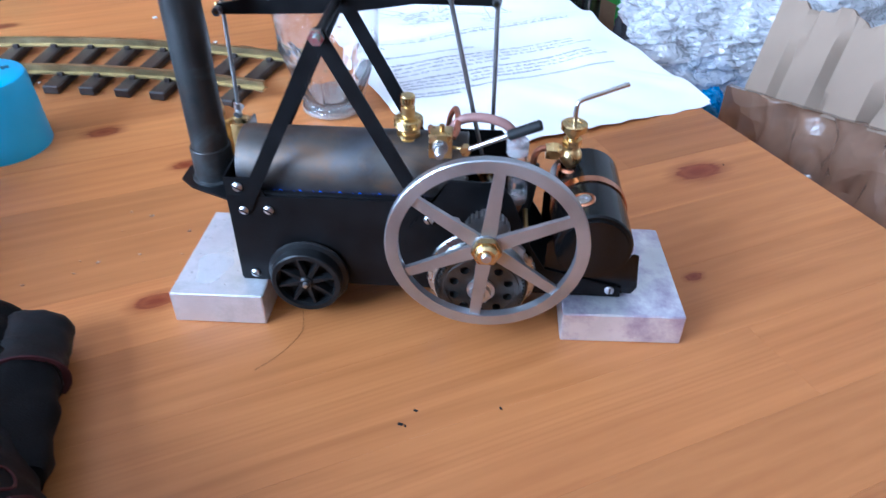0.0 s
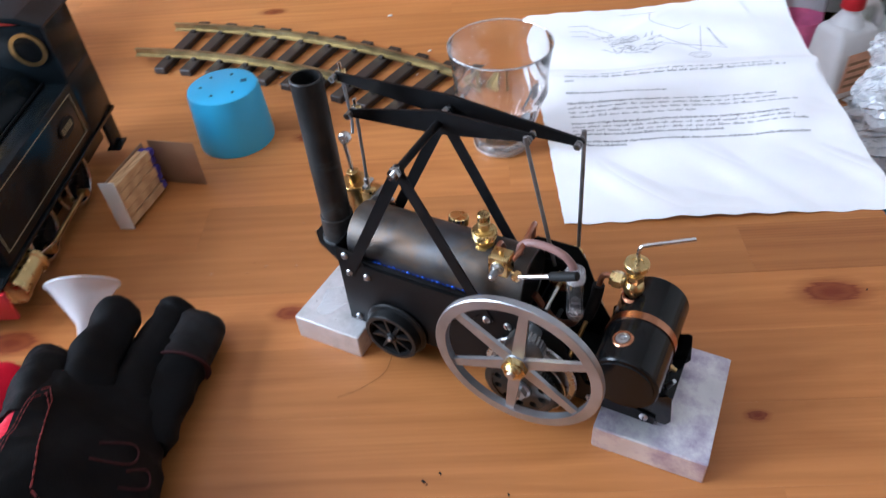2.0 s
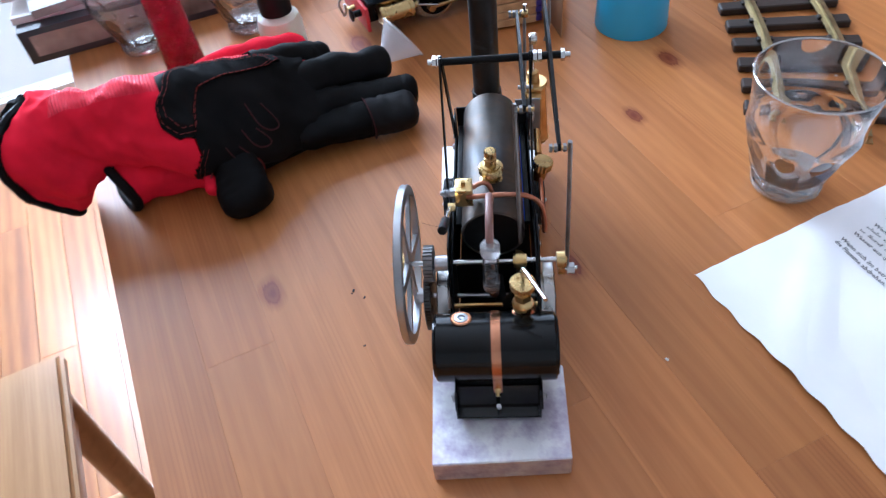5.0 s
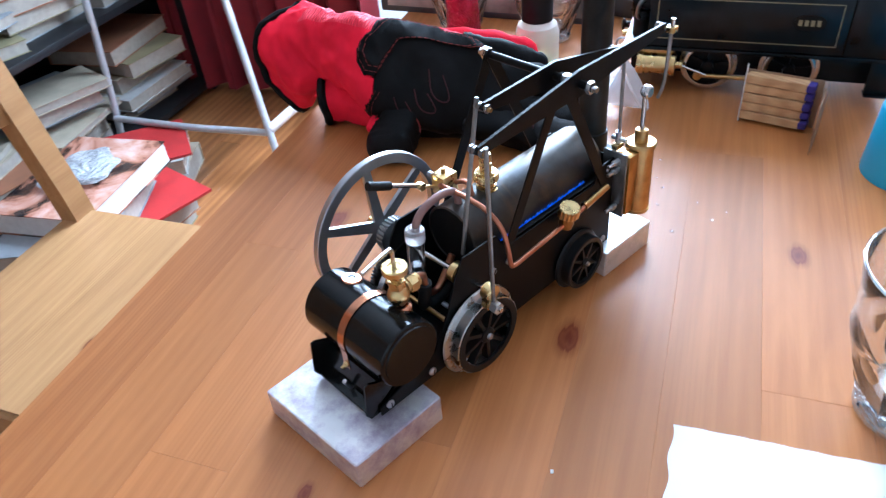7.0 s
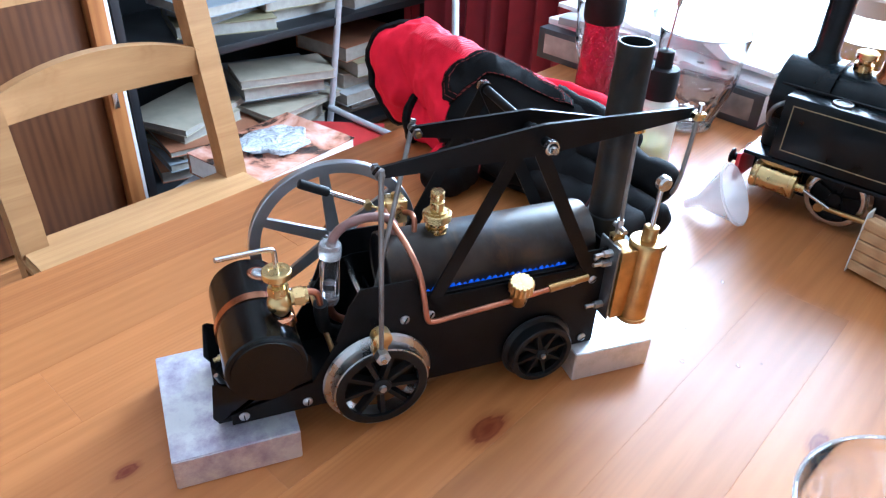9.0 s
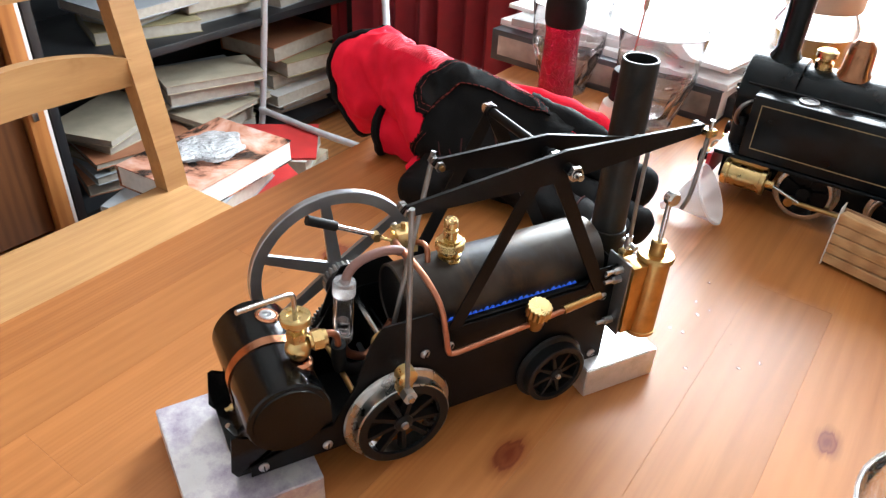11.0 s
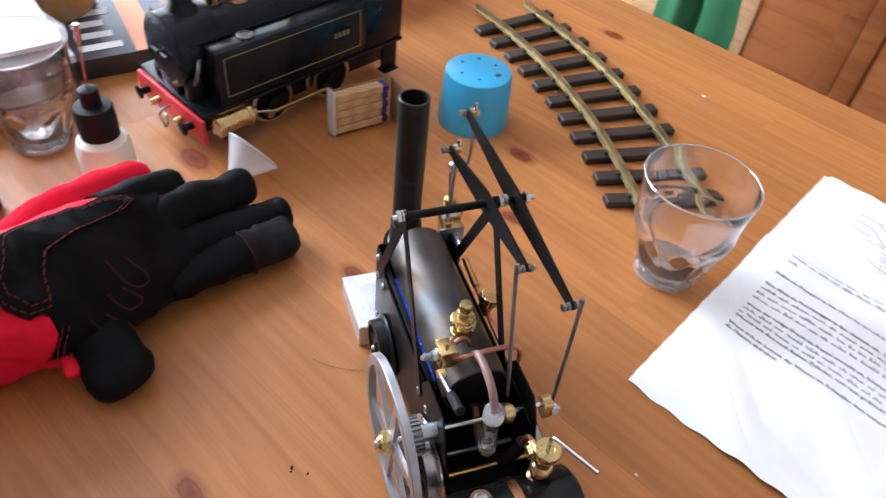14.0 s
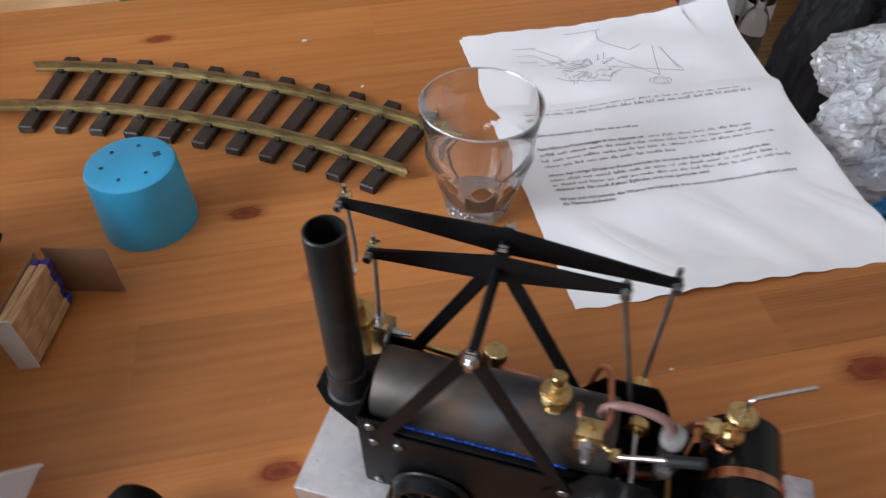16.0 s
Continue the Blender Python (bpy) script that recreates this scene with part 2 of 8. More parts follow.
BLACK_GLOSS = surface("gloss_black_paint", (0.005, 0.0055, 0.006), 0.16, 0.0, 0.3, 60, 700, 0.035, coat=0.04, specular=0.26)
BOILER = surface("browned_steel", (0.062, 0.054, 0.047), 0.45, 0.55, 0.55, 40, 420, 0.05, specular=0.35)


def heat_tint(m, brown, blue):
    """Blotches of temper colours over a steel surface."""
    nt = m.node_tree
    p = nt.nodes["Principled BSDF"]
    old = p.inputs["Base Color"].links[0].from_socket
    co = nt.nodes.new("ShaderNodeTexCoord")
    for scale, tint, lo, hi in ((38.0, brown, 0.50, 0.68), (26.0, blue, 0.53, 0.72)):
        n = node(nt, "ShaderNodeTexNoise", Scale=scale, Detail=5.0, Roughness=0.65, Distortion=0.6)
        link(nt, co.outputs["Object"], n.inputs["Vector"])
        r = ramp(nt, n.outputs["Fac"], [(lo, (0, 0, 0)), (hi, (0.85, 0.85, 0.85))])
        mix = nt.nodes.new("ShaderNodeMix")
        mix.data_type = "RGBA"
        link(nt, r.outputs[0], mix.inputs[0])
        link(nt, old, mix.inputs[6])
        mix.inputs[7].default_value = (*tint, 1)
        old = mix.outputs[2]
    link(nt, old, p.inputs["Base Color"])


heat_tint(BOILER, (0.12, 0.072, 0.040), (0.066, 0.078, 0.10))
CHIMNEY = surface("blackened_steel", (0.026, 0.027, 0.027), 0.40, 0.45, 0.5, 40, 500, 0.08, specular=0.35)
heat_tint(CHIMNEY, (0.040, 0.030, 0.023), (0.075, 0.088, 0.095))
WHEEL_BLACK = surface("black_plastic_wheel", (0.010, 0.0105, 0.011), 0.32, 0.0, 0.2, 200, 1500, 0.03, specular=0.25)
STEEL = surface("bright_steel", (0.62, 0.62, 0.61), 0.24, 1.0, 0.12, 80, 900, 0.03)
ZINC = surface("zinc_plated_steel", (0.55, 0.56, 0.58), 0.32, 1.0, 0.15, 150, 900, 0.03)
FLYWHEEL = surface("turned_steel", (0.42, 0.43, 0.45), 0.33, 0.9, 0.15, 60, 900, 0.05)
DARK_STEEL = surface("oiled_dark_steel", (0.085, 0.082, 0.075), 0.36, 0.85, 0.4, 90, 800, 0.05)
TYRE = surface("worn_bright_tyre", (0.46, 0.46, 0.45), 0.27, 1.0, 0.3, 110, 800, 0.05)
DULL_STEEL = surface("dull_grey_steel", (0.26, 0.26, 0.26), 0.42, 0.9, 0.25, 90, 800, 0.05)
BRASS = surface("polished_brass", (0.66, 0.49, 0.22), 0.27, 1.0, 0.14, 120, 900, 0.03)
OLD_BRASS = surface("aged_brass", (0.48, 0.31, 0.12), 0.3, 1.0, 0.25, 120, 700, 0.04)
COPPER = surface("copper_pipe", (0.46, 0.20, 0.12), 0.34, 0.9, 0.25, 140, 700, 0.05)
COPPER_BAND = surface("bright_copper", (0.58, 0.27, 0.15), 0.24, 1.0, 0.18, 140, 700, 0.03)
SILICONE = surface("brown_silicone_tube", (0.27, 0.15, 0.13), 0.4, 0.0, 0.12, 120, 700, 0.03)
RUBBER = surface("black_rubber", (0.010, 0.010, 0.010), 0.6, 0.0, 0.2, 120, 700, 0.05, specular=0.2)
FROST = surface("frosted_plastic", (0.80, 0.79, 0.80), 0.25, 0.0, 0.08, 120, 700, 0.02)
FROST.node_tree.nodes["Principled BSDF"].inputs["Transmission Weight"].default_value = 0.72
GLASS = glassy("clear_glass", (1, 1, 1), 0.0, 1.22, 0.985)
GLASS.node_tree.nodes["Principled BSDF"].inputs["Coat Weight"].default_value = 1.0
GLASS.node_tree.nodes["Principled BSDF"].inputs["Coat Roughness"].default_value = 0.02
# White haze mixed into rim and base stands in for window glare.
GLARE_EDGE = thin_clear("glare_white_glass_edge", (0.96, 0.98, 0.97), 0.22, 0.16, 0.03)
TUBE_GLASS = glassy("tube_glass", (0.99, 0.99, 1.0), 0.0, 1.2, 0.98)
FLAME = glowing("blue_gas_flame", (0.035, 0.13, 0.75), 0.22)
ALU = surface("raw_aluminium", (0.78, 0.78, 0.80), 0.42, 0.65, 0.10, 55, 800, 0.10)


def stained_aluminium(name, stain, where):
    m = ALU.copy()
    m.name = name
    nt = m.node_tree
    p = nt.nodes["Principled BSDF"]
    old = p.inputs["Base Color"].links[0].from_socket
    co = nt.nodes.new("ShaderNodeTexCoord")
    n = node(nt, "ShaderNodeTexNoise", Scale=where, Detail=6.0, Roughness=0.7)
    link(nt, co.outputs["Object"], n.inputs["Vector"])
    r = ramp(nt, n.outputs["Fac"], [(0.46, (0, 0, 0)), (0.66, (0.8, 0.8, 0.8))])
    mix = nt.nodes.new("ShaderNodeMix")
    mix.data_type = "RGBA"
    link(nt, r.outputs[0], mix.inputs[0])
    link(nt, old, mix.inputs[6])
    mix.inputs[7].default_value = (*stain, 1)
    link(nt, mix.outputs[2], p.inputs["Base Color"])
    return m


ALU_VIOLET = stained_aluminium("stained_aluminium", (0.36, 0.29, 0.45), 42)
ALU_GREY = stained_aluminium("spotted_aluminium", (0.58, 0.60, 0.60), 60)
BLUE_PLASTIC = surface("sky_blue_plastic", (0.07, 0.47, 0.80), 0.38, 0.0, 0.06, 30, 900, 0.03)
HOLE_SHADE = surface("hole_shade", (0.02, 0.09, 0.16), 0.7, 0.0, 0.2, 100, 900, 0.0)
RAIL = surface("brass_rail", (0.34, 0.28, 0.15), 0.36, 0.9, 0.3, 70, 600, 0.06)
SLEEPER = surface("brown_black_plastic", (0.030, 0.021, 0.017), 0.5, 0.0, 0.25, 60, 500, 0.12)
PAPER = surface("white_paper", (0.92, 0.92, 0.93), 0.75, 0.0, 0.03, 25, 900, 0.05)
INK = surface("grey_ink", (0.13, 0.13, 0.14), 0.8, 0.0, 0.1, 200, 900, 0.0)
CARD_WHITE = surface("white_card", (0.75, 0.74, 0.71), 0.7, 0.0, 0.05, 60, 800, 0.05)
CARD_BROWN = surface("brown_card", (0.31, 0.18, 0.10), 0.75, 0.0, 0.1, 60, 800, 0.08)
BLUE_HEAD = surface("violet_match_head", (0.045, 0.03, 0.24), 0.8, 0.0, 0.25, 200, 1500, 0.2)
MILKY = surface("milky_plastic", (0.90, 0.90, 0.93), 0.2, 0.0, 0.03, 60, 800, 0.02)
MILKY.node_tree.nodes["Principled BSDF"].inputs["Alpha"].default_value = 0.38
RED_CLOTH = surface("red_knit", (0.80, 0.012, 0.040), 0.85, 0.0, 0.15, 40, 1600, 0.35, specular=0.1)
BLACK_CLOTH = surface("black_synthetic_leather", (0.0055, 0.0055, 0.006), 0.62, 0.0, 0.5, 45, 1300, 0.3, specular=0.10)
GREY_PAD = surface("grey_rubber_pad", (0.014, 0.014, 0.015), 0.5, 0.0, 0.3, 60, 900, 0.2, specular=0.12)
RED_THREAD = surface("red_thread", (0.045, 0.004, 0.006), 0.8, 0.0, 0.2, 300, 1500, 0.1)
RED_PAINT = surface("red_paint", (0.55, 0.02, 0.03), 0.35, 0.0, 0.1, 60, 600, 0.03)
GOLD_LINE = surface("ochre_lining", (0.30, 0.24, 0.12), 0.5, 0.0, 0.1, 100, 600, 0.0)


# ---------------------------------------------------------------- mesh helpers
WORLDS = {}


def thing(name, label, category, m=None, group="", kind=""):
    ob = new(name)
    ob.empty_display_size = 0.01
    ob.matrix_world = m or Matrix()
    WORLDS[ob] = (m or Matrix()).copy()
    return tagged(ob, label, category, group, kind)


def part(name, bm, material, parent, label="", smooth=35, at_world=False, mods=()):
    """One mesh object out of a bmesh, under a thing or a part. at_world: the bmesh is in the room's axes."""
    if at_world and parent is not None:
        bm.transform(WORLDS[parent].inverted())
    bmesh.ops.recalc_face_normals(bm, faces=bm.faces)
    me = bpy.data.meshes.new(name)
    bm.to_mesh(me)
    bm.free()
    if smooth:
        for f in me.polygons:
            f.use_smooth = True
        me.set_sharp_from_angle(angle=radians(smooth))
    me.materials.append(material)
    ob = new(name, me)
    if parent is not None:
        ob.parent = parent
        WORLDS[ob] = WORLDS[parent]
    if label:
        ob["label"] = label
    return ob


def solo(name, bm, material, label, category, m=None, kind="", group="", smooth=35):
    ob = part(name, bm, material, None, "", smooth)
    if m:
        ob.matrix_world = m
    WORLDS[ob] = (m or Matrix()).copy()
    return tagged(ob, label, category, group, kind)


def mesh():
    return bmesh.new()


def box(bm, x0, x1, y0, y1, z0, z1, bevel=0.0, m=None, segments=2):
    geom = bmesh.ops.create_cube(bm, size=1)["verts"]
    for v in geom:
        v.co = Vector((x0 + (v.co.x + 0.5) * (x1 - x0), y0 + (v.co.y + 0.5) * (y1 - y0), z0 + (v.co.z + 0.5) * (z1 - z0)))
    if bevel:
        edges = {e for v in geom for e in v.link_edges}
        done = bmesh.ops.bevel(bm, geom=list(edges), offset=bevel, segments=segments, affect="EDGES", profile=0.5)
        geom = list({v for f in done["faces"] for v in f.verts} | {v for v in geom if v.is_valid})
    if m:
        bmesh.ops.transform(bm, matrix=m, verts=[v for v in geom if v.is_valid])
    return bm


def frame_along(d):
    d = Vector(d).normalized()
    return d.to_track_quat("Z", "Y").to_matrix().to_4x4()


def rod(bm, a, b, r0, r1=None, seg=16):
    """A round bar from a to b."""
    a, b = Vector(a), Vector(b)
    q = Matrix.Translation(a) @ frame_along(b - a)
    return lathe(bm, [(0, 0), (r0, 0), (r1 if r1 is not None else r0, (b - a).length), (0, (b - a).length)], seg, q)


def lathe(bm, profile, seg=24, m=None, facets=0):
    """Turns a profile of (radius, height) round z."""
    rings = []
    for r, z in profile:
        if r <= 1e-9:
            rings.append([bm.verts.new((0, 0, z))])
        else:
            rings.append([bm.verts.new((r * math.cos(2 * math.pi * i / seg), r * math.sin(2 * math.pi * i / seg), z)) for i in range(seg)])
    for a, b in zip(rings, rings[1:]):
        if len(a) == 1 and len(b) == 1:
            continue
        for i in range(seg):
            j = (i + 1) % seg
            if len(a) == 1:
                bm.faces.new((a[0], b[j], b[i]))
            elif len(b) == 1:
                bm.faces.new((a[i], a[j], b[0]))
            else:
                bm.faces.new((a[i], a[j], b[j], b[i]))
    if m:
        bmesh.ops.transform(bm, matrix=m, verts=[v for ring in rings for v in ring])
    return bm


def smooth_path(pts, steps=6):
    """A soft curve through the points."""
    pts = [Vector(p) for p in pts]
    out = []
    for i in range(len(pts) - 1):
        p0, p1, p2, p3 = pts[max(i - 1, 0)], pts[i], pts[i + 1], pts[min(i + 2, len(pts) - 1)]
        for k in range(steps):
            t = k / steps
            out.append(0.5 * ((2 * p1) + (p2 - p0) * t + (2 * p0 - 5 * p1 + 4 * p2 - p3) * t * t + (3 * p1 - p0 - 3 * p2 + p3) * t ** 3))
    return out + [pts[-1]]


def sweep(bm, pts, section, closed_ends=True):
    """Carries a cross-section (list of 2D points, or a radius) along a path."""
    pts = [Vector(p) for p in pts]
    n = len(pts)
    up = Vector((0, 0, 1))
    rings = []
    side = None
    for i, p in enumerate(pts):
        d = (pts[min(i + 1, n - 1)] - pts[max(i - 1, 0)]).normalized()
        if side is None:
            side = d.cross(up)
            if side.length < 0.1:
                side = d.cross(Vector((1, 0, 0)))
        side = (side - d * side.dot(d)).normalized()
        top = side.cross(d)
        sec = section[i] if isinstance(section[0], (list, tuple)) and isinstance(section[0][0], (list, tuple)) else section
        rings.append([bm.verts.new(p + side * x + top * y) for x, y in sec])
    for a, b in zip(rings, rings[1:]):
        for i in range(len(a)):
            j = (i + 1) % len(a)
            bm.faces.new((a[i], a[j], b[j], b[i]))
    if closed_ends:
        bm.faces.new(rings[0][::-1])
        bm.faces.new(rings[-1])
    return bm


def circle(r, seg=12, squash=1.0):
    return [(r * math.cos(2 * math.pi * i / seg), r * squash * math.sin(2 * math.pi * i / seg)) for i in range(seg)]


def pipe(bm, pts, r, steps=6, seg=12):
    return sweep(bm, smooth_path(pts, steps), circle(r, seg))


def plate(bm, outline, y0, y1, holes=(), bevel=0.0):
    """A sheet cut to an outline of (x, z), from y0 to y1."""
    a = [bm.verts.new((x, y0, z)) for x, z in outline]
    b = [bm.verts.new((x, y1, z)) for x, z in outline]
    n = len(outline)
    sides = [bm.faces.new((a[i], a[(i + 1) % n], b[(i + 1) % n], b[i])) for i in range(n)]
    caps = [bm.faces.new(a[::-1]), bm.faces.new(b)]
    if bevel:
        edges = {e for f in caps for e in f.edges}
        bmesh.ops.bevel(bm, geom=list(edges), offset=bevel, segments=1, affect="EDGES")
    bmesh.ops.triangulate(bm, faces=[f for f in bm.faces if len(f.verts) > 4])
    return bm


def disc_ring(bm, r_in, r_out, depth, seg, m, bevel=0.0004):
    return lathe(bm, [(r_in, 0), (r_out - bevel, 0), (r_out, bevel), (r_out, depth - bevel), (r_out - bevel, depth), (r_in, depth), (r_in, 0)], seg, m)


def along_y(x, y, z, sign=1):
    """A pose whose z runs along the room's y."""
    return Matrix.Translation((x, y, z)) @ Matrix.Rotation(radians(-90 * sign), 4, "X")


def strip(bm, a, b, width, y0, y1, ends=True):
    """A flat bar in the x-z plane between two (x, z) places, with rounded ends."""
    a, b = Vector((a[0], a[1])), Vector((b[0], b[1]))
    d = (b - a).normalized()
    n = Vector((-d.y, d.x)) * width / 2
    out = []
    for centre, s in ((a, 1), (b, -1)):
        for k in range(7):
            ang = math.pi * k / 6
            out.append(centre + n * math.cos(ang) * s - d * math.sin(ang) * width / 2 * s)
    return plate(bm, [(p.x, p.y) for p in out], y0, y1)


# ---------------------------------------------------------------- table and room
def table_top():
    """Glued staves along u; the joints are hair-thin grooves."""
    table = thing("dining_table", "oiled pine dining table with knots and glued staves", "table", TABLE, kind="")
    rows = [-0.221, -0.182, -0.142, -0.098, -0.052, -0.006, 0.038, 0.080, 0.124, 0.170, 0.216, 0.262, 0.308, 0.356, 0.404, 0.454, 0.504]
    cuts = {1: [0.047], 6: [0.229], 0: [-0.35], 2: [-0.42, 0.2], 3: [-0.15], 4: [0.16, -0.6], 5: [-0.28], 7: [-0.12], 8: [0.09, -0.5], 9: [-0.3], 10: [0.19], 11: [-0.05], 12: [-0.44, 0.14],
            13: [-0.2], 14: [0.05], 15: [-0.35]}
    for i, (v0, v1) in enumerate(zip(rows, rows[1:])):
        ends = [-0.95, *sorted(cuts.get(i, [])), 0.322]
        for u0, u1 in zip(ends, ends[1:]):
            bm = mesh()
            box(bm, u0, u1, v0, v1, -0.027, 0.0, 0.00012, segments=1)
            part("stave", bm, PINE_DARK if (i < 2 and u1 < 0.05) or (i == 6 and u0 > 0.2) or (i == 0 and u0 < -0.3) else PINE, table, smooth=0)
    for v in (-0.19, 0.474):
        bm = mesh()
        box(bm, -0.86, 0.24, v - 0.011, v + 0.011, -0.115, -0.0275, 0.002)
        part("apron", bm, PINE, table)
    for u in (-0.86, 0.24):
        bm = mesh()
        box(bm, u - 0.011, u + 0.011, -0.178, 0.462, -0.115, -0.0275, 0.002)
        part("apron", bm, PINE, table)
        for v in (-0.185, 0.47):
            bm = mesh()
            lathe(bm, [(0, -0.74), (0.02, -0.74), (0.024, -0.6), (0.03, -0.2), (0.033, -0.1155), (0, -0.1155)], 24, Matrix.Translation((u, v, 0)))
            part("leg", bm, PINE, table)
    return table


table_top()
bm = mesh()
# a few crumbs and specks that lie on the wood
rng = random.Random(4)
for u, v, s in [(0.03, 0.33, 0.0016), (-0.01, 0.405, 0.002), (0.02, 0.29, 0.001), (-0.1, 0.30, 0.0012), (0.16, 0.04, 0.001), (0.13, 0.11, 0.001),
                (-0.19, 0.33, 0.0015)]:
    box(bm, -s, s, -s * 0.7, s * 0.7, 0.0, s * 0.6, s * 0.2, Matrix.Translation((u, v, 0)) @ Matrix.Rotation(rng.random() * 3, 4, "Z"), segments=1)
tagged(solo("crumbs", bm, CARD_WHITE, "small pale crumbs scattered on the table", "crumbs", TABLE, kind="stuff"))
bm = mesh()
for u, v, s in [(0.035, -0.09, 0.0011), (0.043, -0.086, 0.0009), (0.0365, -0.0915, 0.0006), (0.075, -0.098, 0.0008), (0.285, 0.02, 0.0007)]:
    box(bm, -s, s, -s * 0.6, s * 0.6, 0.0, s * 0.5, s * 0.2, Matrix.Translation((u, v, 0)) @ Matrix.Rotation(rng.random() * 3, 4, "Z"), segments=1)
solo("soot_specks", bm, RUBBER, "small dark specks lying on the table", "specks", TABLE, kind="stuff")
bm = mesh()
pipe(bm, [tv(-0.012, -0.04, 0.0004), tv(0.0, -0.035, 0.0006), tv(0.012, -0.025, 0.0004), tv(0.016, -0.012, 0.0006)], 0.00009, 5, 5)
solo("hair", bm, RUBBER, "thin dark bristle lying on the table", "bristle")

DROP_PLACES = [(-0.081, 0.058), (-0.070, 0.063), (-0.057, 0.086), (-0.041, 0.095), (-0.051, 0.103), (-0.030, 0.054), (-0.024, 0.073), (-0.078, 0.067), (-0.050, 0.062), (-0.104, 0.058), (-0.049, 0.055)]
bm = mesh()
for k, (u, v) in enumerate(DROP_PLACES):
    r = 0.0008 + 0.0004 * math.sin(k * 2.4)
    lathe(bm, [(0, 0.00005), (r, 0.00005), (r * 0.95, r * 0.25), (r * 0.6, r * 0.5), (0, r * 0.6)], 14, Matrix.Translation((u, v, 0)))
solo("water_drops", bm, glassy("water_drop", (1, 1, 1), 0.0, 1.33), "clear water drops scattered on the table", "water drops", TABLE, kind="stuff")

WALL = surface("pale_grey_plaster", (0.62, 0.60, 0.57), 0.85, 0.0, 0.05, 3, 60, 0.1)
CEILING = surface("white_ceiling_paint", (0.80, 0.79, 0.77), 0.9, 0.0, 0.04, 2, 60, 0.05)
U0, U1, V0, V1, FLOOR, TOP = -1.6, 2.2, -2.4, 2.0, -0.74, 1.75


def wall_with_hole(name, label, a0, a1, holes, place, axis):
    """A wall of blocks round rectangular openings (a0, a1, z0, z1)."""
    bm = mesh()
    cuts = sorted({a0, a1, *[h[0] for h in holes], *[h[1] for h in holes]})
    for s, e in zip(cuts, cuts[1:]):
        spans = [(h[2], h[3]) for h in holes if h[0] <= s and e <= h[1]]
        zs = [FLOOR, *sum(map(list, sorted(spans)), []), TOP]
        for z0, z1 in zip(zs[::2], zs[1::2]):
            if z1 - z0 > 0.001:
                if axis == "u":
                    box(bm, place - 0.06, place + 0.06, s, e, z0, z1)
                else:
                    box(bm, s, e, place - 0.06, place + 0.06, z0, z1)
    bmesh.ops.remove_doubles(bm, verts=bm.verts, dist=1e-5)
    solo(name, bm, WALL, label, "wall", TABLE, kind="structure", smooth=0)


WINDOW = (0.2, 1.15, 0.02, 1.4)
DOORWAY = (-0.95, 0.08, FLOOR, 1.4)
wall_with_hole("wall_west", "pale grey plaster wall with a wide bright window", V0, V1, [WINDOW, DOORWAY], U0, "u")
wall_with_hole("wall_east", "pale grey plaster wall", V0, V1, [], U1, "u")
wall_with_hole("wall_south", "pale grey plaster wall", U0, U1, [], V0, "v")
wall_with_hole("wall_north", "pale grey plaster wall", U0, U1, [], V1, "v")
bm = mesh()
box(bm, U0 - 0.1, U1 + 0.1, V0 - 0.1, V1 + 0.1, TOP, TOP + 0.1)
solo("ceiling", bm, CEILING, "white painted ceiling", "ceiling", TABLE, kind="structure", smooth=0)

# Pale ground outside the glass door, added to fill its view with white.
bm = mesh()
box(bm, -9.0, U0 - 0.062, -6.0, 6.0, FLOOR - 0.12, FLOOR - 0.02)
solo("terrace", bm, surface("pale_outdoor_fill", (0.66, 0.65, 0.62), 0.8, 0.0, 0.06, 3, 60, 0.1), "added pale ground that whitens the view through the glass door", "terrace", TABLE, kind="structure", smooth=0)

# ---------------------------------------------------------------- the model engine
MID = 0.0203           # the engine's centre line, across
FAR = 0.0406           # its far side plate
engine = thing("model_steam_engine", "black model beam steam engine with brass fittings on metal blocks", "model engine", Matrix.Translation((0.08, MID, 0.016)))


def ep(name, bm, material, label="", parent=None, smooth=35):
    p = parent or engine
    return part(name, bm, material, p, label, smooth, at_world=True)


def screw(x, y, z, side, r=0.0021):
    bm = mesh()
    lathe(bm, [(0, 0), (r, 0), (r, 0.0006), (r * 0.8, 0.0011), (r * 0.35, 0.0014), (0, 0.0014)], 14, along_y(x, y, z, 1 if side > 0 else -1))
    ob = ep("screw", bm, ZINC, "slotted zinc screw head")
    # No slot is cut: a black bar on the head paints its shade.
    bm = mesh()
    box(bm, -r * 0.85, r * 0.85, 0.0, 0.0002, -0.00025, 0.00025, 0, Matrix.Translation((x, y + side * 0.00145, z)) @ Matrix.Rotation(radians(30 + 400 * x), 4, "Y"))
    ep("slot", bm, BLACK, parent=ob)


def nut(x, y, z, r, depth, material, name="nut"):
    bm = mesh()
    lathe(bm, [(0, 0), (r, 0), (r, depth), (0, depth)], 6, along_y(x, y, z))
    return ep(name, bm, material, smooth=20)


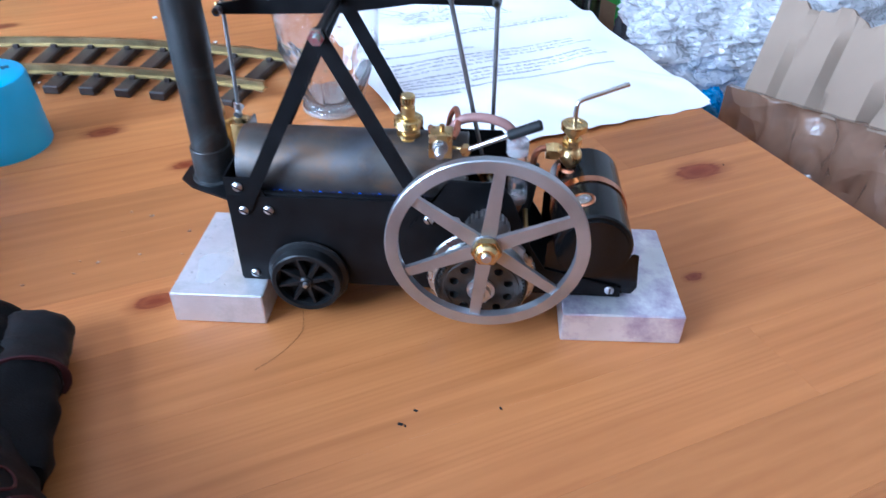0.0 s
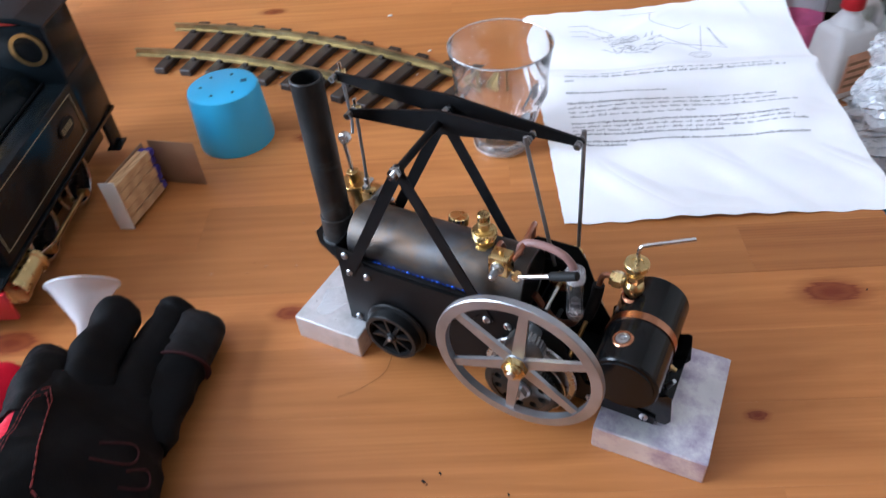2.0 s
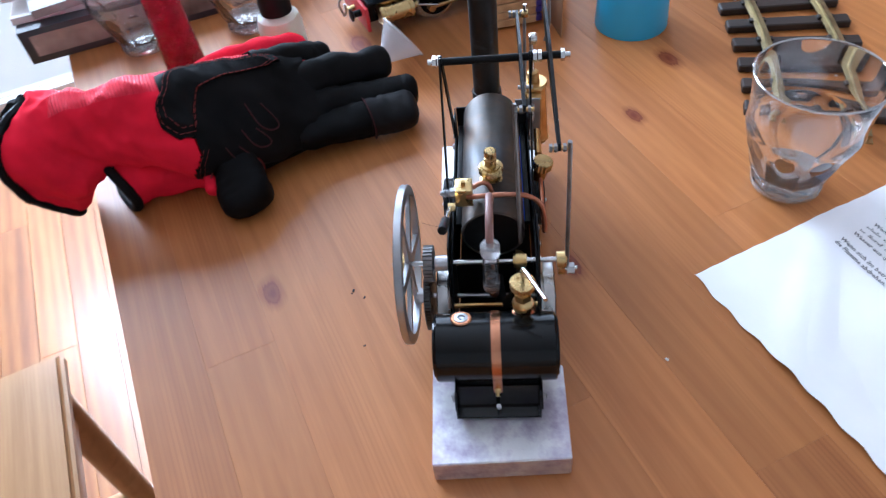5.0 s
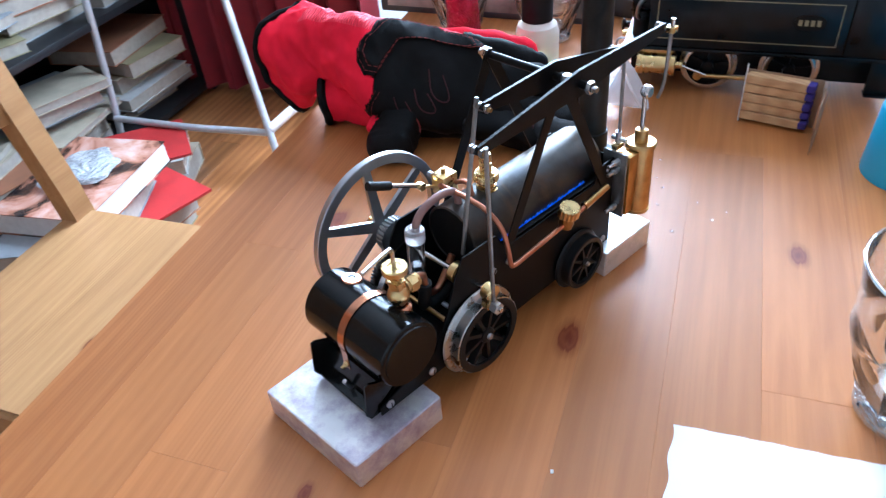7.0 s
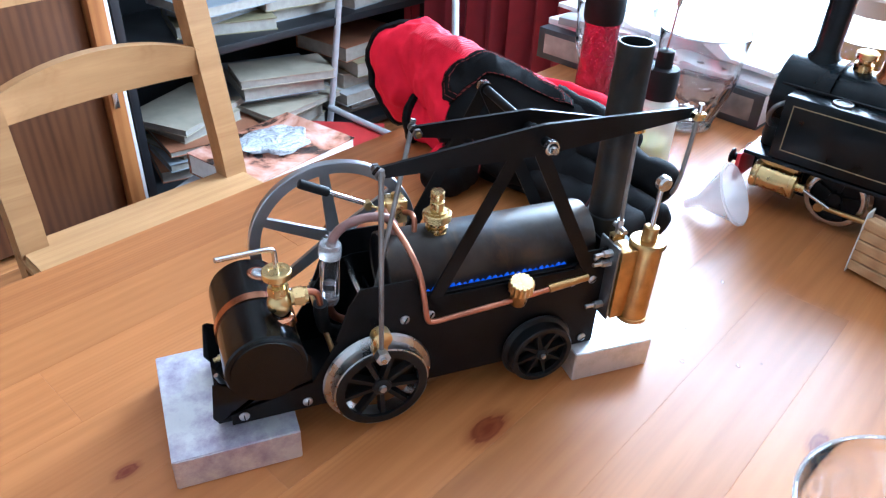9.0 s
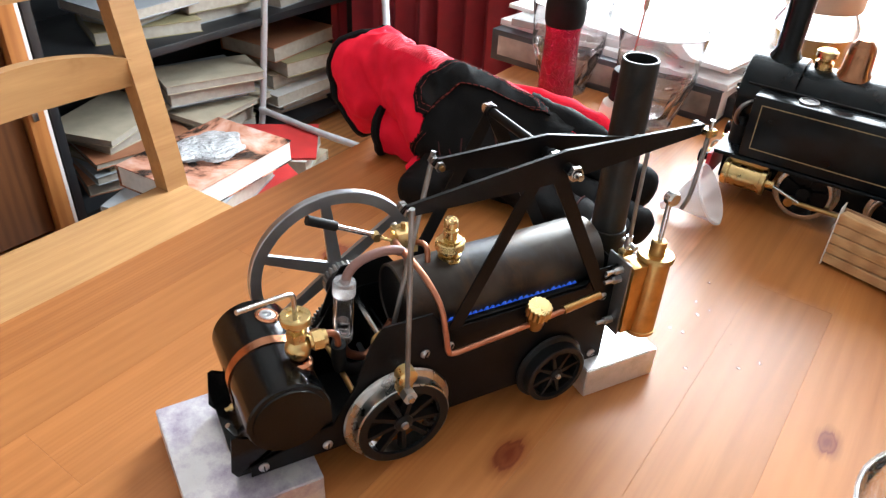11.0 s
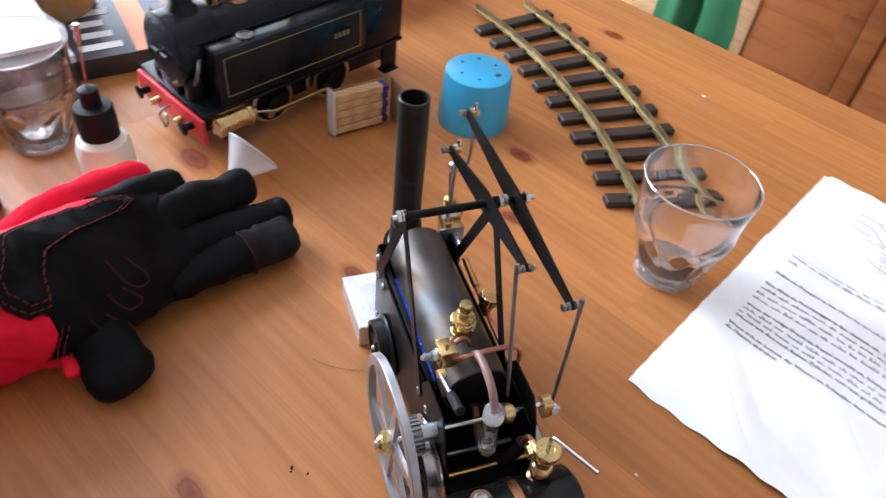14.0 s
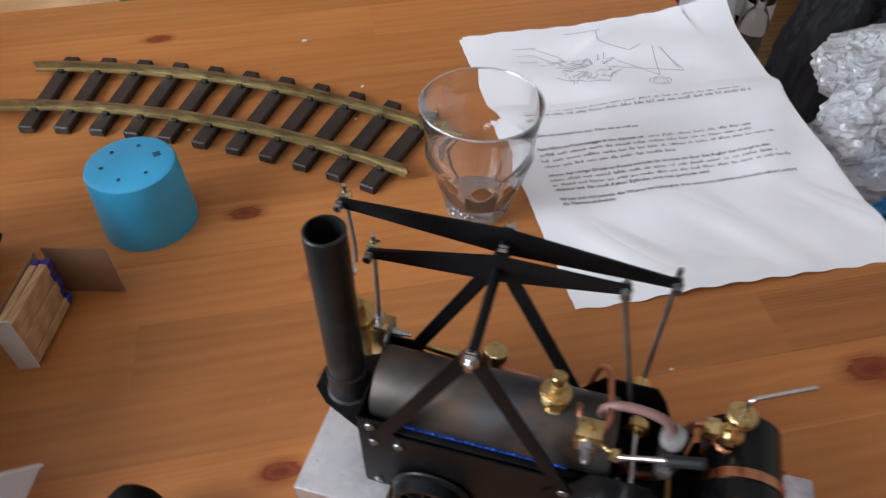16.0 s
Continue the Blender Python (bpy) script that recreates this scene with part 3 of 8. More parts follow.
def knurl(bm, m, r, low, high, teeth, depth=0.06, cross=False):
    """A grip ring: straight flutes, or crossed ones that meet in small points."""
    n, rows = teeth * 4, []
    steps = 9 if cross else 3
    heights = [(low, 0.92)] + [(low + 0.0004 + (high - low - 0.0008) * k / (steps - 1), 1.0) for k in range(steps)] + [(high, 0.92)]
    for j, (z, f) in enumerate(heights):
        ring = []
        for k in range(n):
            a = 2 * math.pi * k / n
            wave = math.cos(teeth * a) * (math.cos(math.pi * j) if cross else 1.0)
            q = r * f * (1 + depth * wave)
            ring.append(bm.verts.new(m @ Vector((q * math.cos(a), q * math.sin(a), z))))
        rows.append(ring)
    for a, b in zip(rows, rows[1:]):
        for k in range(n):
            bm.faces.new((a[k], a[(k + 1) % n], b[(k + 1) % n], b[k]))
    bm.faces.new(rows[0][::-1])
    bm.faces.new(rows[-1])


# side plates
side = [(-0.006, 0.0165), (0.120, 0.0165), (0.162, 0.0165), (0.162, 0.0215), (0.128, 0.030), (0.118, 0.047), (0.112, 0.058), (0.100, 0.0615), (-0.006, 0.0615)]
for y0, y1, s in ((-0.0008, 0.0, -1), (FAR, FAR + 0.0008, 1)):
    bm = mesh()
    plate(bm, side, y0, y1)
    ep("side_plate", bm, BLACK, smooth=0)
    bm = mesh()
    # bearing plate that carries the shaft
    plate(bm, [(0.070, 0.050), (0.118, 0.050), (0.112, 0.066), (0.107, 0.0735), (0.086, 0.0735), (0.082, 0.066)], y0 + s * 0.0010, y1 + s * 0.0010)
    ep("bearing_plate", bm, BLACK, smooth=0)
    bm = mesh()
    # inner rail along the burner slot
    box(bm, 0.0, 0.080, 0.0012 if s < 0 else FAR - 0.0042, 0.0042 if s < 0 else FAR - 0.0012, 0.0590, 0.0618, 0.0003)
    ep("burner_rail", bm, BLACK)
    face = y0 if s < 0 else y1
    for x, z in ((0.0, 0.0545), (0.0105, 0.0550), (0.0, 0.0205), (0.078, 0.0545), (0.089, 0.0545), (0.131, 0.0205), (0.157, 0.0205)):
        screw(x, face + s * (0.0002 if x < 0.07 or x > 0.12 else 0.0012), z, s)
    screw(-0.001, face + s * 0.0002, 0.0660, s)
    bm = mesh()
    plate(bm, [(-0.006, 0.0617), (0.010, 0.0617), (0.006, 0.0700), (-0.006, 0.0700)], y0, y1)
    ep("lug", bm, BLACK, smooth=0)
bm = mesh()
box(bm, -0.0070, -0.0062, 0.0002, FAR - 0.0002, 0.0167, 0.0700)
ep("front_plate", bm, BLACK)
bm = mesh()
box(bm, -0.005, 0.160, 0.0004, FAR - 0.0004, 0.0166, 0.0176)
ep("bottom_plate", bm, BLACK)

# boiler
bm = mesh()
R = 0.0157
lathe(bm, [(0, -0.0035), (R - 0.0012, -0.0035), (R - 0.0003, -0.0030), (R, -0.002), (R, 0.0925), (R - 0.0008, 0.0930), (R - 0.0010, 0.0915), (0, 0.0915)], 56,
      Matrix.Translation((0, MID, 0.0663)) @ Matrix.Rotation(radians(90), 4, "Y"))
boiler = ep("boiler", bm, BOILER, "browned steel boiler barrel")
bm = mesh()
lathe(bm, [(0, 0), (R - 0.0012, 0), (R - 0.0012, 0.0006), (0, 0.0006)], 40, Matrix.Translation((0.0917, MID, 0.0663)) @ Matrix.Rotation(radians(90), 4, "Y"))
ep("rear_head", bm, BLACK, parent=boiler)

# smokebox foot and chimney
bm = mesh()
plate(bm, [(-0.0315, 0.0150), (-0.0250, 0.0090), (-0.0072, 0.0010), (-0.0072, FAR - 0.001), (-0.0250, FAR - 0.0090), (-0.0315, FAR - 0.0150)], 0.0, 0.0010)
bmesh.ops.transform(bm, matrix=Matrix(((1, 0, 0, 0), (0, 0, 1, 0), (0, 1, 0, 0.0575), (0, 0, 0, 1))), verts=bm.verts)
ep("foot_plate", bm, BLACK, smooth=0)
bm = mesh()
CX, CY = -0.0172, 0.0185
lathe(bm, [(0.0098, 0.0586), (0.0098, 0.0594), (0.0087, 0.0600), (0.0086, 0.0738), (0.0084, 0.0742), (0.0077, 0.0743), (0.0077, 0.1535), (0.0073, 0.1540),
           (0.0066, 0.1540), (0.0066, 0.0600), (0.0098, 0.0586)], 40, Matrix.Translation((CX, CY, 0)))
ep("chimney", bm, CHIMNEY, "tall blackened steel chimney tube", smooth=25)

# trestles that carry the beams
for y, name in ((-0.0012, "near"), (FAR + 0.0012, "far")):
    s = -1 if y < 0 else 1
    for foot in ((0.0, 0.0548), (0.0785, 0.0548)):
        bm = mesh()
        k = 0.0006 if foot[0] < 0.01 else 0.0015
        strip(bm, (0.0392, 0.1318), foot, 0.0058, y - k + 0.0002, y - k + 0.0010)
        ep("trestle_leg", bm, BLACK, smooth=0)
bm = mesh()
rod(bm, (0.0392, -0.0050, 0.1318), (0.0388, 0.0575, 0.1318), 0.0019, seg=16)
ep("pivot_rod", bm, BLACK)
for y in (-0.0055, -0.0032, 0.0425, 0.0448, 0.0555):
    nut(0.039, y, 0.1318, 0.0030, 0.0018, STEEL)
bm = mesh()
rod(bm, (0.0392, -0.0078, 0.1318), (0.0392, -0.005, 0.1318), 0.0014)
ep("rod_end", bm, STEEL)
bm = mesh()
rod(bm, (0.0392, 0.0573, 0.1318), (0.0392, 0.0600, 0.1318), 0.0014)
ep("rod_end", bm, STEEL)


def beam(front, rear, y):
    """A rocking beam, deepest at its pivot."""
    f, r = Vector(front), Vector(rear)
    c = Vector((0.039, 0.1322))
    bm = mesh()
    d = (r - f).normalized()
    n = Vector((-d.y, d.x))
    out = []
    for p, w in ((f, 0.0021), ((f + c) / 2, 0.0042), (c, 0.0062), ((r + c) / 2, 0.0042), (r, 0.0021)):
        out.append(p + n * w)
    out.append(r + d * 0.0022)
    for p, w in ((r, 0.0021), ((r + c) / 2, 0.0042), (c, 0.0062), ((f + c) / 2, 0.0042), (f, 0.0021)):
        out.append(p - n * w)
    out.append(f - d * 0.0022)
    plate(bm, [(p.x, p.y) for p in out], y - 0.0007, y + 0.0007)
    return ep("beam", bm, BLACK, "long black rocking beam", smooth=0)


B1, B2 = 0.0365, 0.0503
beam((-0.0095, 0.1262), (0.0838, 0.1350), B1)
beam((-0.0255, 0.1355), (0.1018, 0.1280), B2)


def joint(x, y, z):
    """A pin with nuts and a small brass fork."""
    bm = mesh()
    rod(bm, (x, y - 0.0042, z), (x, y + 0.0042, z), 0.0010, seg=10)
    pin = ep("pin", bm, OLD_BRASS)
    for k in (-0.0042, -0.0022, 0.0016):
        bm = mesh()
        lathe(bm, [(0, 0), (0.0019, 0), (0.0019, 0.0013), (0, 0.0013)], 6, along_y(x, y + k, z))
        ep("nut", bm, DULL_STEEL, parent=pin, smooth=20)


joint(-0.0095, B1, 0.1262)
joint(0.0838, B1, 0.1350)
joint(-0.0255, B2, 0.1355)
joint(0.1018, B2, 0.1280)
for x, y, z in ((-0.0095, B1 + 0.0035, 0.1262), (-0.0255, B2 + 0.0035, 0.1355)):
    bm = mesh()
    box(bm, x - 0.0022, x + 0.0022, y - 0.0014, y + 0.0026, z - 0.0014, z + 0.0014, 0.0003)
    fork = ep("fork", bm, BRASS, "small brass fork")
    bm = mesh()
    rod(bm, (x, y + 0.0008, z + 0.0012), (x, y + 0.0008, z + 0.0052), 0.0010, seg=10)
    ep("stud", bm, STEEL, parent=fork)

# rods that hang from the beams
for pts, r in (([(0.0838, B1 - 0.0042, 0.1350), (0.0842, B1 - 0.0042, 0.1325), (0.0985, 0.0335, 0.0660)], 0.0010),
               ([(0.1018, B2 + 0.0042, 0.1280), (0.1022, B2 + 0.0046, 0.1255), (0.1030, 0.0560, 0.0515)], 0.0010),
               ([(-0.0095, B1 + 0.0040, 0.1265), (-0.0100, B1 + 0.0040, 0.0960), (-0.0105, B1 + 0.0040, 0.0810)], 0.0009),
               ([(-0.0255, B2 + 0.0040, 0.1350), (-0.0240, B2 + 0.0042, 0.1100), (-0.0235, B2 + 0.0020, 0.1005)], 0.0009)):
    bm = mesh()
    pipe(bm, pts, r, 4, 10)
    ep("connecting_rod", bm, DULL_STEEL, "thin grey steel rod")

# crank shaft, crank and flywheel
SX, SZ = 0.1022, 0.0572
bm = mesh()
rod(bm, (SX, -0.0300, SZ), (SX, 0.0530, SZ), 0.0014)
shaft = ep("crank_shaft", bm, STEEL, "bright steel shaft")
bm = mesh()
lathe(bm, [(0.0014, 0), (0.0036, 0), (0.0036, 0.0012), (0.0052, 0.0013), (0.0052, 0.0050), (0.0036, 0.0051), (0.0036, 0.0066), (0.0014, 0.0066), (0.0014, 0)], 28, along_y(SX, 0.0296, SZ))
ep("eccentric", bm, BRASS, "brass eccentric", parent=shaft, smooth=20)
bm = mesh()
disc_ring(bm, 0.0014, 0.0040, 0.0080, 24, along_y(SX, -0.0094, SZ))
ep("collar", bm, ZINC, parent=shaft)
bm = mesh()
teeth = 26
prof = []
for i in range(teeth):
    for k, r in ((0, 0.0082), (0.25, 0.0082), (0.42, 0.0093), (0.83, 0.0093)):
        a = 2 * math.pi * (i + k) / teeth
        prof.append((SX + r * math.cos(a), SZ + r * math.sin(a)))
plate(bm, prof, -0.0145, -0.0098)
ep("pinion", bm, DULL_STEEL, "grey toothed pinion", parent=shaft, smooth=0)
crank_pin = (0.1032, 0.0512)
bm = mesh()
strip(bm, (SX, SZ), crank_pin, 0.0062, 0.0516, 0.0548)
lathe(bm, [(0, 0), (0.0040, 0), (0.0040, 0.0046), (0.0034, 0.0050), (0, 0.0050)], 20, along_y(SX, 0.0508, SZ))
crank = ep("crank", bm, BRASS, "brass crank arm")
bm = mesh()
rod(bm, (crank_pin[0], 0.0520, crank_pin[1]), (crank_pin[0], 0.0610, crank_pin[1]), 0.0013)
ep("crank_pin", bm, STEEL, parent=crank)
bm = mesh()
lathe(bm, [(0, 0), (0.0030, 0), (0.0030, 0.0036), (0, 0.0036)], 6, along_y(crank_pin[0], 0.0560, crank_pin[1]))
ep("nut", bm, ZINC, parent=crank, smooth=20)
bm = mesh()
FR = 0.0398
lathe(bm, [(FR - 0.0052, 0), (FR - 0.0004, 0), (FR, 0.0004), (FR, 0.0034), (FR - 0.0004, 0.0038), (FR - 0.0052, 0.0038), (FR - 0.0052, 0)], 96, along_y(SX, -0.0242, SZ))
flywheel = ep("flywheel", bm, FLYWHEEL, "thin grey steel flywheel with six spokes")
for i in range(6):
    a = 2 * math.pi * i / 6 + 0.42
    d = Vector((math.cos(a), math.sin(a)))
    n = Vector((-d.y, d.x))
    bm = mesh()
    q = [d * 0.005 + n * 0.0030, d * (FR - 0.0046) + n * 0.0021, d * (FR - 0.0046) - n * 0.0021, d * 0.005 - n * 0.0030]
    plate(bm, [(SX + p.x, SZ + p.y) for p in q], -0.0232, -0.0212)
    ep("spoke", bm, FLYWHEEL, parent=flywheel)
bm = mesh()
lathe(bm, [(0, 0), (0.0058, 0), (0.0058, 0.0020), (0.0052, 0.0024), (0, 0.0024)], 28, along_y(SX, -0.0238, SZ))
ep("hub_disc", bm, FLYWHEEL, parent=flywheel)
bm = mesh()
lathe(bm, [(0, 0), (0.0060, 0), (0.0060, 0.0030), (0, 0.0030)], 6, along_y(SX, -0.0268, SZ))
hub = ep("hub", bm, BRASS, "brass hexagon hub", parent=flywheel, smooth=20)
bm = mesh()
lathe(bm, [(0, 0), (0.0034, 0), (0.0044, 0.0012), (0.0046, 0.0024), (0, 0.0024)], 28, along_y(SX, -0.0291, SZ))
part("hub_boss", bm, BRASS, hub, smooth=25, at_world=True)
bm = mesh()
lathe(bm, [(0, 0), (0.0016, 0.0), (0.0020, 0.0004), (0.0020, 0.0014), (0, 0.0014)], 16, along_y(SX, -0.0304, SZ))
part("shaft_end", bm, ZINC, hub, at_world=True)


def track_wheel(x, y, z, s, r, spokes, tyre, big, star=False):
    """A flanged wheel; s: the way its face looks."""
    bm = mesh()
    m = along_y(x, y, z, s)
    lathe(bm, [(r * 0.80, 0.0002), (r * 1.13, 0.0), (r * 1.16, 0.0007), (r * 1.13, 0.0016), (r * 1.01, 0.0024), (r, 0.0072), (r * 0.97, 0.0076), (r * 0.84, 0.0076), (r * 0.82, 0.0060), (r * 0.80, 0.0060), (r * 0.80, 0.0002)], 56, m)
    w = ep("wheel", bm, tyre, "flanged wheel with a bright tyre" if big else "flanged black wheel")
    bm = mesh()
    lathe(bm, [(0, 0.001), (r * 0.2, 0.001), (r * 0.2, 0.0072), (r * 0.14, 0.0080), (0, 0.0080)], 20, m)
    ep("hub", bm, WHEEL_BLACK, parent=w)
    for i in range(spokes):
        bm = mesh()
        a = 2 * math.pi * (i + 0.3) / spokes
        q = m @ Matrix.Rotation(a, 4, "Z")
        wide, slim = (r * 0.075, r * 0.075) if not star else (r * 0.13, r * 0.035)
        ends = [(r * 0.15, -wide), (r * 0.84, -slim), (r * 0.84, slim), (r * 0.15, wide)]
        low = [bm.verts.new(q @ Vector((x, y, 0.0030))) for x, y in ends]
        top = [bm.verts.new(q @ Vector((x, y * 0.6, 0.0066))) for x, y in ends]
        bm.faces.new(low[::-1])
        bm.faces.new(top)
        for k in range(4):
            bm.faces.new((low[k], low[(k + 1) % 4], top[(k + 1) % 4], top[k]))
        ep("spoke", bm, WHEEL_BLACK, parent=w)
    bm = mesh()
    lathe(bm, [(0, 0.008), (r * 0.085, 0.008), (r * 0.07, 0.0092), (0, 0.0094)], 14, m)
    ep("axle_end", bm, ZINC, parent=w)
    if big:
        bm = mesh()
        lathe(bm, [(r * 0.79, 0.0062), (r * 0.79, 0.0078), (r * 0.955, 0.0079), (r * 0.975, 0.0076), (r * 0.79, 0.0062)], 48, m)
        ep("rim_face", bm, WHEEL_BLACK, parent=w)
    else:
        bm = mesh()
        lathe(bm, [(0, 0.0012), (r * 0.8, 0.0012), (r * 0.8, 0.0024), (0, 0.0024)], 32, m)
        ep("back_disc", bm, WHEEL_BLACK, parent=w)


track_wheel(0.0245, -0.0016, 0.0222, -1, 0.0155, 8, WHEEL_BLACK, False, True)
track_wheel(0.0250, FAR + 0.0016, 0.0228, 1, 0.0150, 8, WHEEL_BLACK, False, True)
track_wheel(0.1008, FAR + 0.0016, 0.0262, 1, 0.0205, 9, TYRE, True)
track_wheel(0.1008, -0.0016, 0.0262, -1, 0.0205, 9, TYRE, True)
bm = mesh()
rod(bm, (0.0248, -0.008, 0.0224), (0.0248, FAR + 0.008, 0.0224), 0.0013)
ep("axle", bm, ZINC)
bm = mesh()
rod(bm, (0.1008, -0.019, 0.0300), (0.1008, FAR + 0.008, 0.0270), 0.0013)
ep("axle", bm, ZINC)
# gear wheel between side plate and flywheel, with lightening holes cut through
GX, GZ = 0.1008, 0.0300
bm = mesh()
teeth, loops = 60, []
loops.append([(r * math.cos(2 * math.pi * (i + k) / teeth), r * math.sin(2 * math.pi * (i + k) / teeth)) for i in range(teeth) for k, r in ((0, 0.0172), (0.25, 0.0172), (0.42, 0.0183), (0.83, 0.0183))])
for i in range(10):
    a = 2 * math.pi * (i + 0.5) / 10
    loops.append([(0.0118 * math.cos(a) + 0.0019 * math.cos(2 * math.pi * k / 16), 0.0118 * math.sin(a) + 0.0019 * math.sin(2 * math.pi * k / 16)) for k in range(16)])
rims = []
for x_z in loops:
    front = [bm.verts.new((GX + x, -0.0158, GZ + z)) for x, z in x_z]
    rims += [bm.edges.new((front[k], front[(k + 1) % len(front)])) for k in range(len(front))]
bmesh.ops.triangle_fill(bm, use_beauty=True, use_dissolve=False, edges=rims)
made = bmesh.ops.extrude_face_region(bm, geom=list(bm.faces))
bmesh.ops.translate(bm, vec=(0, 0.0032, 0), verts=[g for g in made["geom"] if isinstance(g, bmesh.types.BMVert)])
bmesh.ops.recalc_face_normals(bm, faces=bm.faces)
gear = ep("gear_wheel", bm, DARK_STEEL, "dark toothed gear wheel with round holes", smooth=0)
bm = mesh()
disc_ring(bm, 0.0143, 0.0160, 0.0006, 64, along_y(GX, -0.0163, GZ), 0.0002)
ep("raised_ring", bm, DARK_STEEL, parent=gear)
for r, d, y in ((0.0058, 0.0012, -0.0170), (0.0044, 0.0028, -0.0198), (0.0020, 0.0020, -0.0218)):
    bm = mesh()
    lathe(bm, [(0, 0), (r, 0), (r, d), (0, d)], 6 if r == 0.0044 else 20, along_y(GX, y, GZ))
    ep("axle_nut", bm, ZINC, parent=gear, smooth=20)

# safety valve: copper washer, body, crossed grip ring, spring cap and stem
VALVE = Matrix.Translation((0.0678, MID, 0))
bm = mesh()
lathe(bm, [(0, 0.0796), (0.0056, 0.0796), (0.0056, 0.0812), (0.0048, 0.0815), (0.0048, 0.0830), (0.0038, 0.0832), (0.0038, 0.0848), (0.0050, 0.0850), (0.0050, 0.0857), (0, 0.0857)], 32, VALVE)
valve = ep("safety_valve", bm, BRASS, "turned brass safety valve", smooth=20)
bm = mesh()
knurl(bm, VALVE, 0.0060, 0.0857, 0.0896, 22, 0.03, True)
ep("grip_ring", bm, BRASS, parent=valve, smooth=12)
bm = mesh()
lathe(bm, [(0, 0.0896), (0.0046, 0.0896), (0.0046, 0.0904), (0.0030, 0.0906), (0.0030, 0.0945), (0.0027, 0.0947), (0.0021, 0.0948), (0.0021, 0.0960), (0.0030, 0.0961), (0.0030, 0.0990), (0.0026, 0.0996), (0, 0.0997)], 28, VALVE)
ep("valve_stem", bm, BRASS, parent=valve, smooth=20)

# steam regulator: block, gland, lever
bm = mesh()
box(bm, 0.0776, 0.0868, 0.0030, 0.0112, 0.0808, 0.0912, 0.0003)
regulator = ep("regulator_block", bm, BRASS, "square brass regulator block")
bm = mesh()
q = along_y(0.0822, 0.0030, 0.0860, -1)
lathe(bm, [(0, 0), (0.0032, 0), (0.0032, 0.0007), (0, 0.0007)], 24, q)
gland = ep("gland", bm, ZINC, parent=regulator, smooth=20)
bm = mesh()
lathe(bm, [(0, 0.0007), (0.0026, 0.0007), (0.0026, 0.0026), (0, 0.0026)], 6, q)
part("gland_nut", bm, ZINC, gland, smooth=20, at_world=True)
bm = mesh()
coils = [(0, 0.0026)]
for k in range(5):
    coils += [(0.0012, 0.0026 + k * 0.0008), (0.0019, 0.0029 + k * 0.0008), (0.0019, 0.0031 + k * 0.0008), (0.0012, 0.0034 + k * 0.0008)]
lathe(bm, [*coils, (0.0012, 0.0072), (0.0008, 0.0076), (0, 0.0076)], 20, q)
part("spring", bm, ZINC, gland, "small coiled spring", smooth=20, at_world=True)
bm = mesh()
rod(bm, (0.0826, 0.0070, 0.0912), (0.0826, 0.0070, 0.0938), 0.0011)
ep("stud", bm, OLD_BRASS, parent=regulator)
bm = mesh()
rod(bm, (0.0868, 0.0050, 0.0850), (0.0918, 0.0018, 0.0862), 0.0007)
ep("spindle", bm, BRASS, parent=regulator)
bm = mesh()
lathe(bm, [(0, 0), (0.0021, 0), (0.0021, 0.0034), (0, 0.0034)], 6, along_y(0.0922, -0.0004, 0.0862))
ep("lever_nut", bm, BRASS, parent=regulator, smooth=20)
bm = mesh()
rod(bm, (0.0912, 0.0008, 0.0858), (0.1090, -0.0004, 0.0944), 0.0011)
lever = ep("lever", bm, STEEL, "bright lever")
bm = mesh()
a, b = Vector((0.1085, -0.0004, 0.0942)), Vector((0.1206, -0.0012, 0.0998))
lathe(bm, [(0, 0), (0.0018, 0), (0.0021, 0.0006), (0.0021, (b - a).length - 0.0004), (0.0016, (b - a).length), (0, (b - a).length)], 16, Matrix.Translation(a) @ frame_along(b - a))
ep("grip", bm, RUBBER, "black rubber grip", parent=lever)

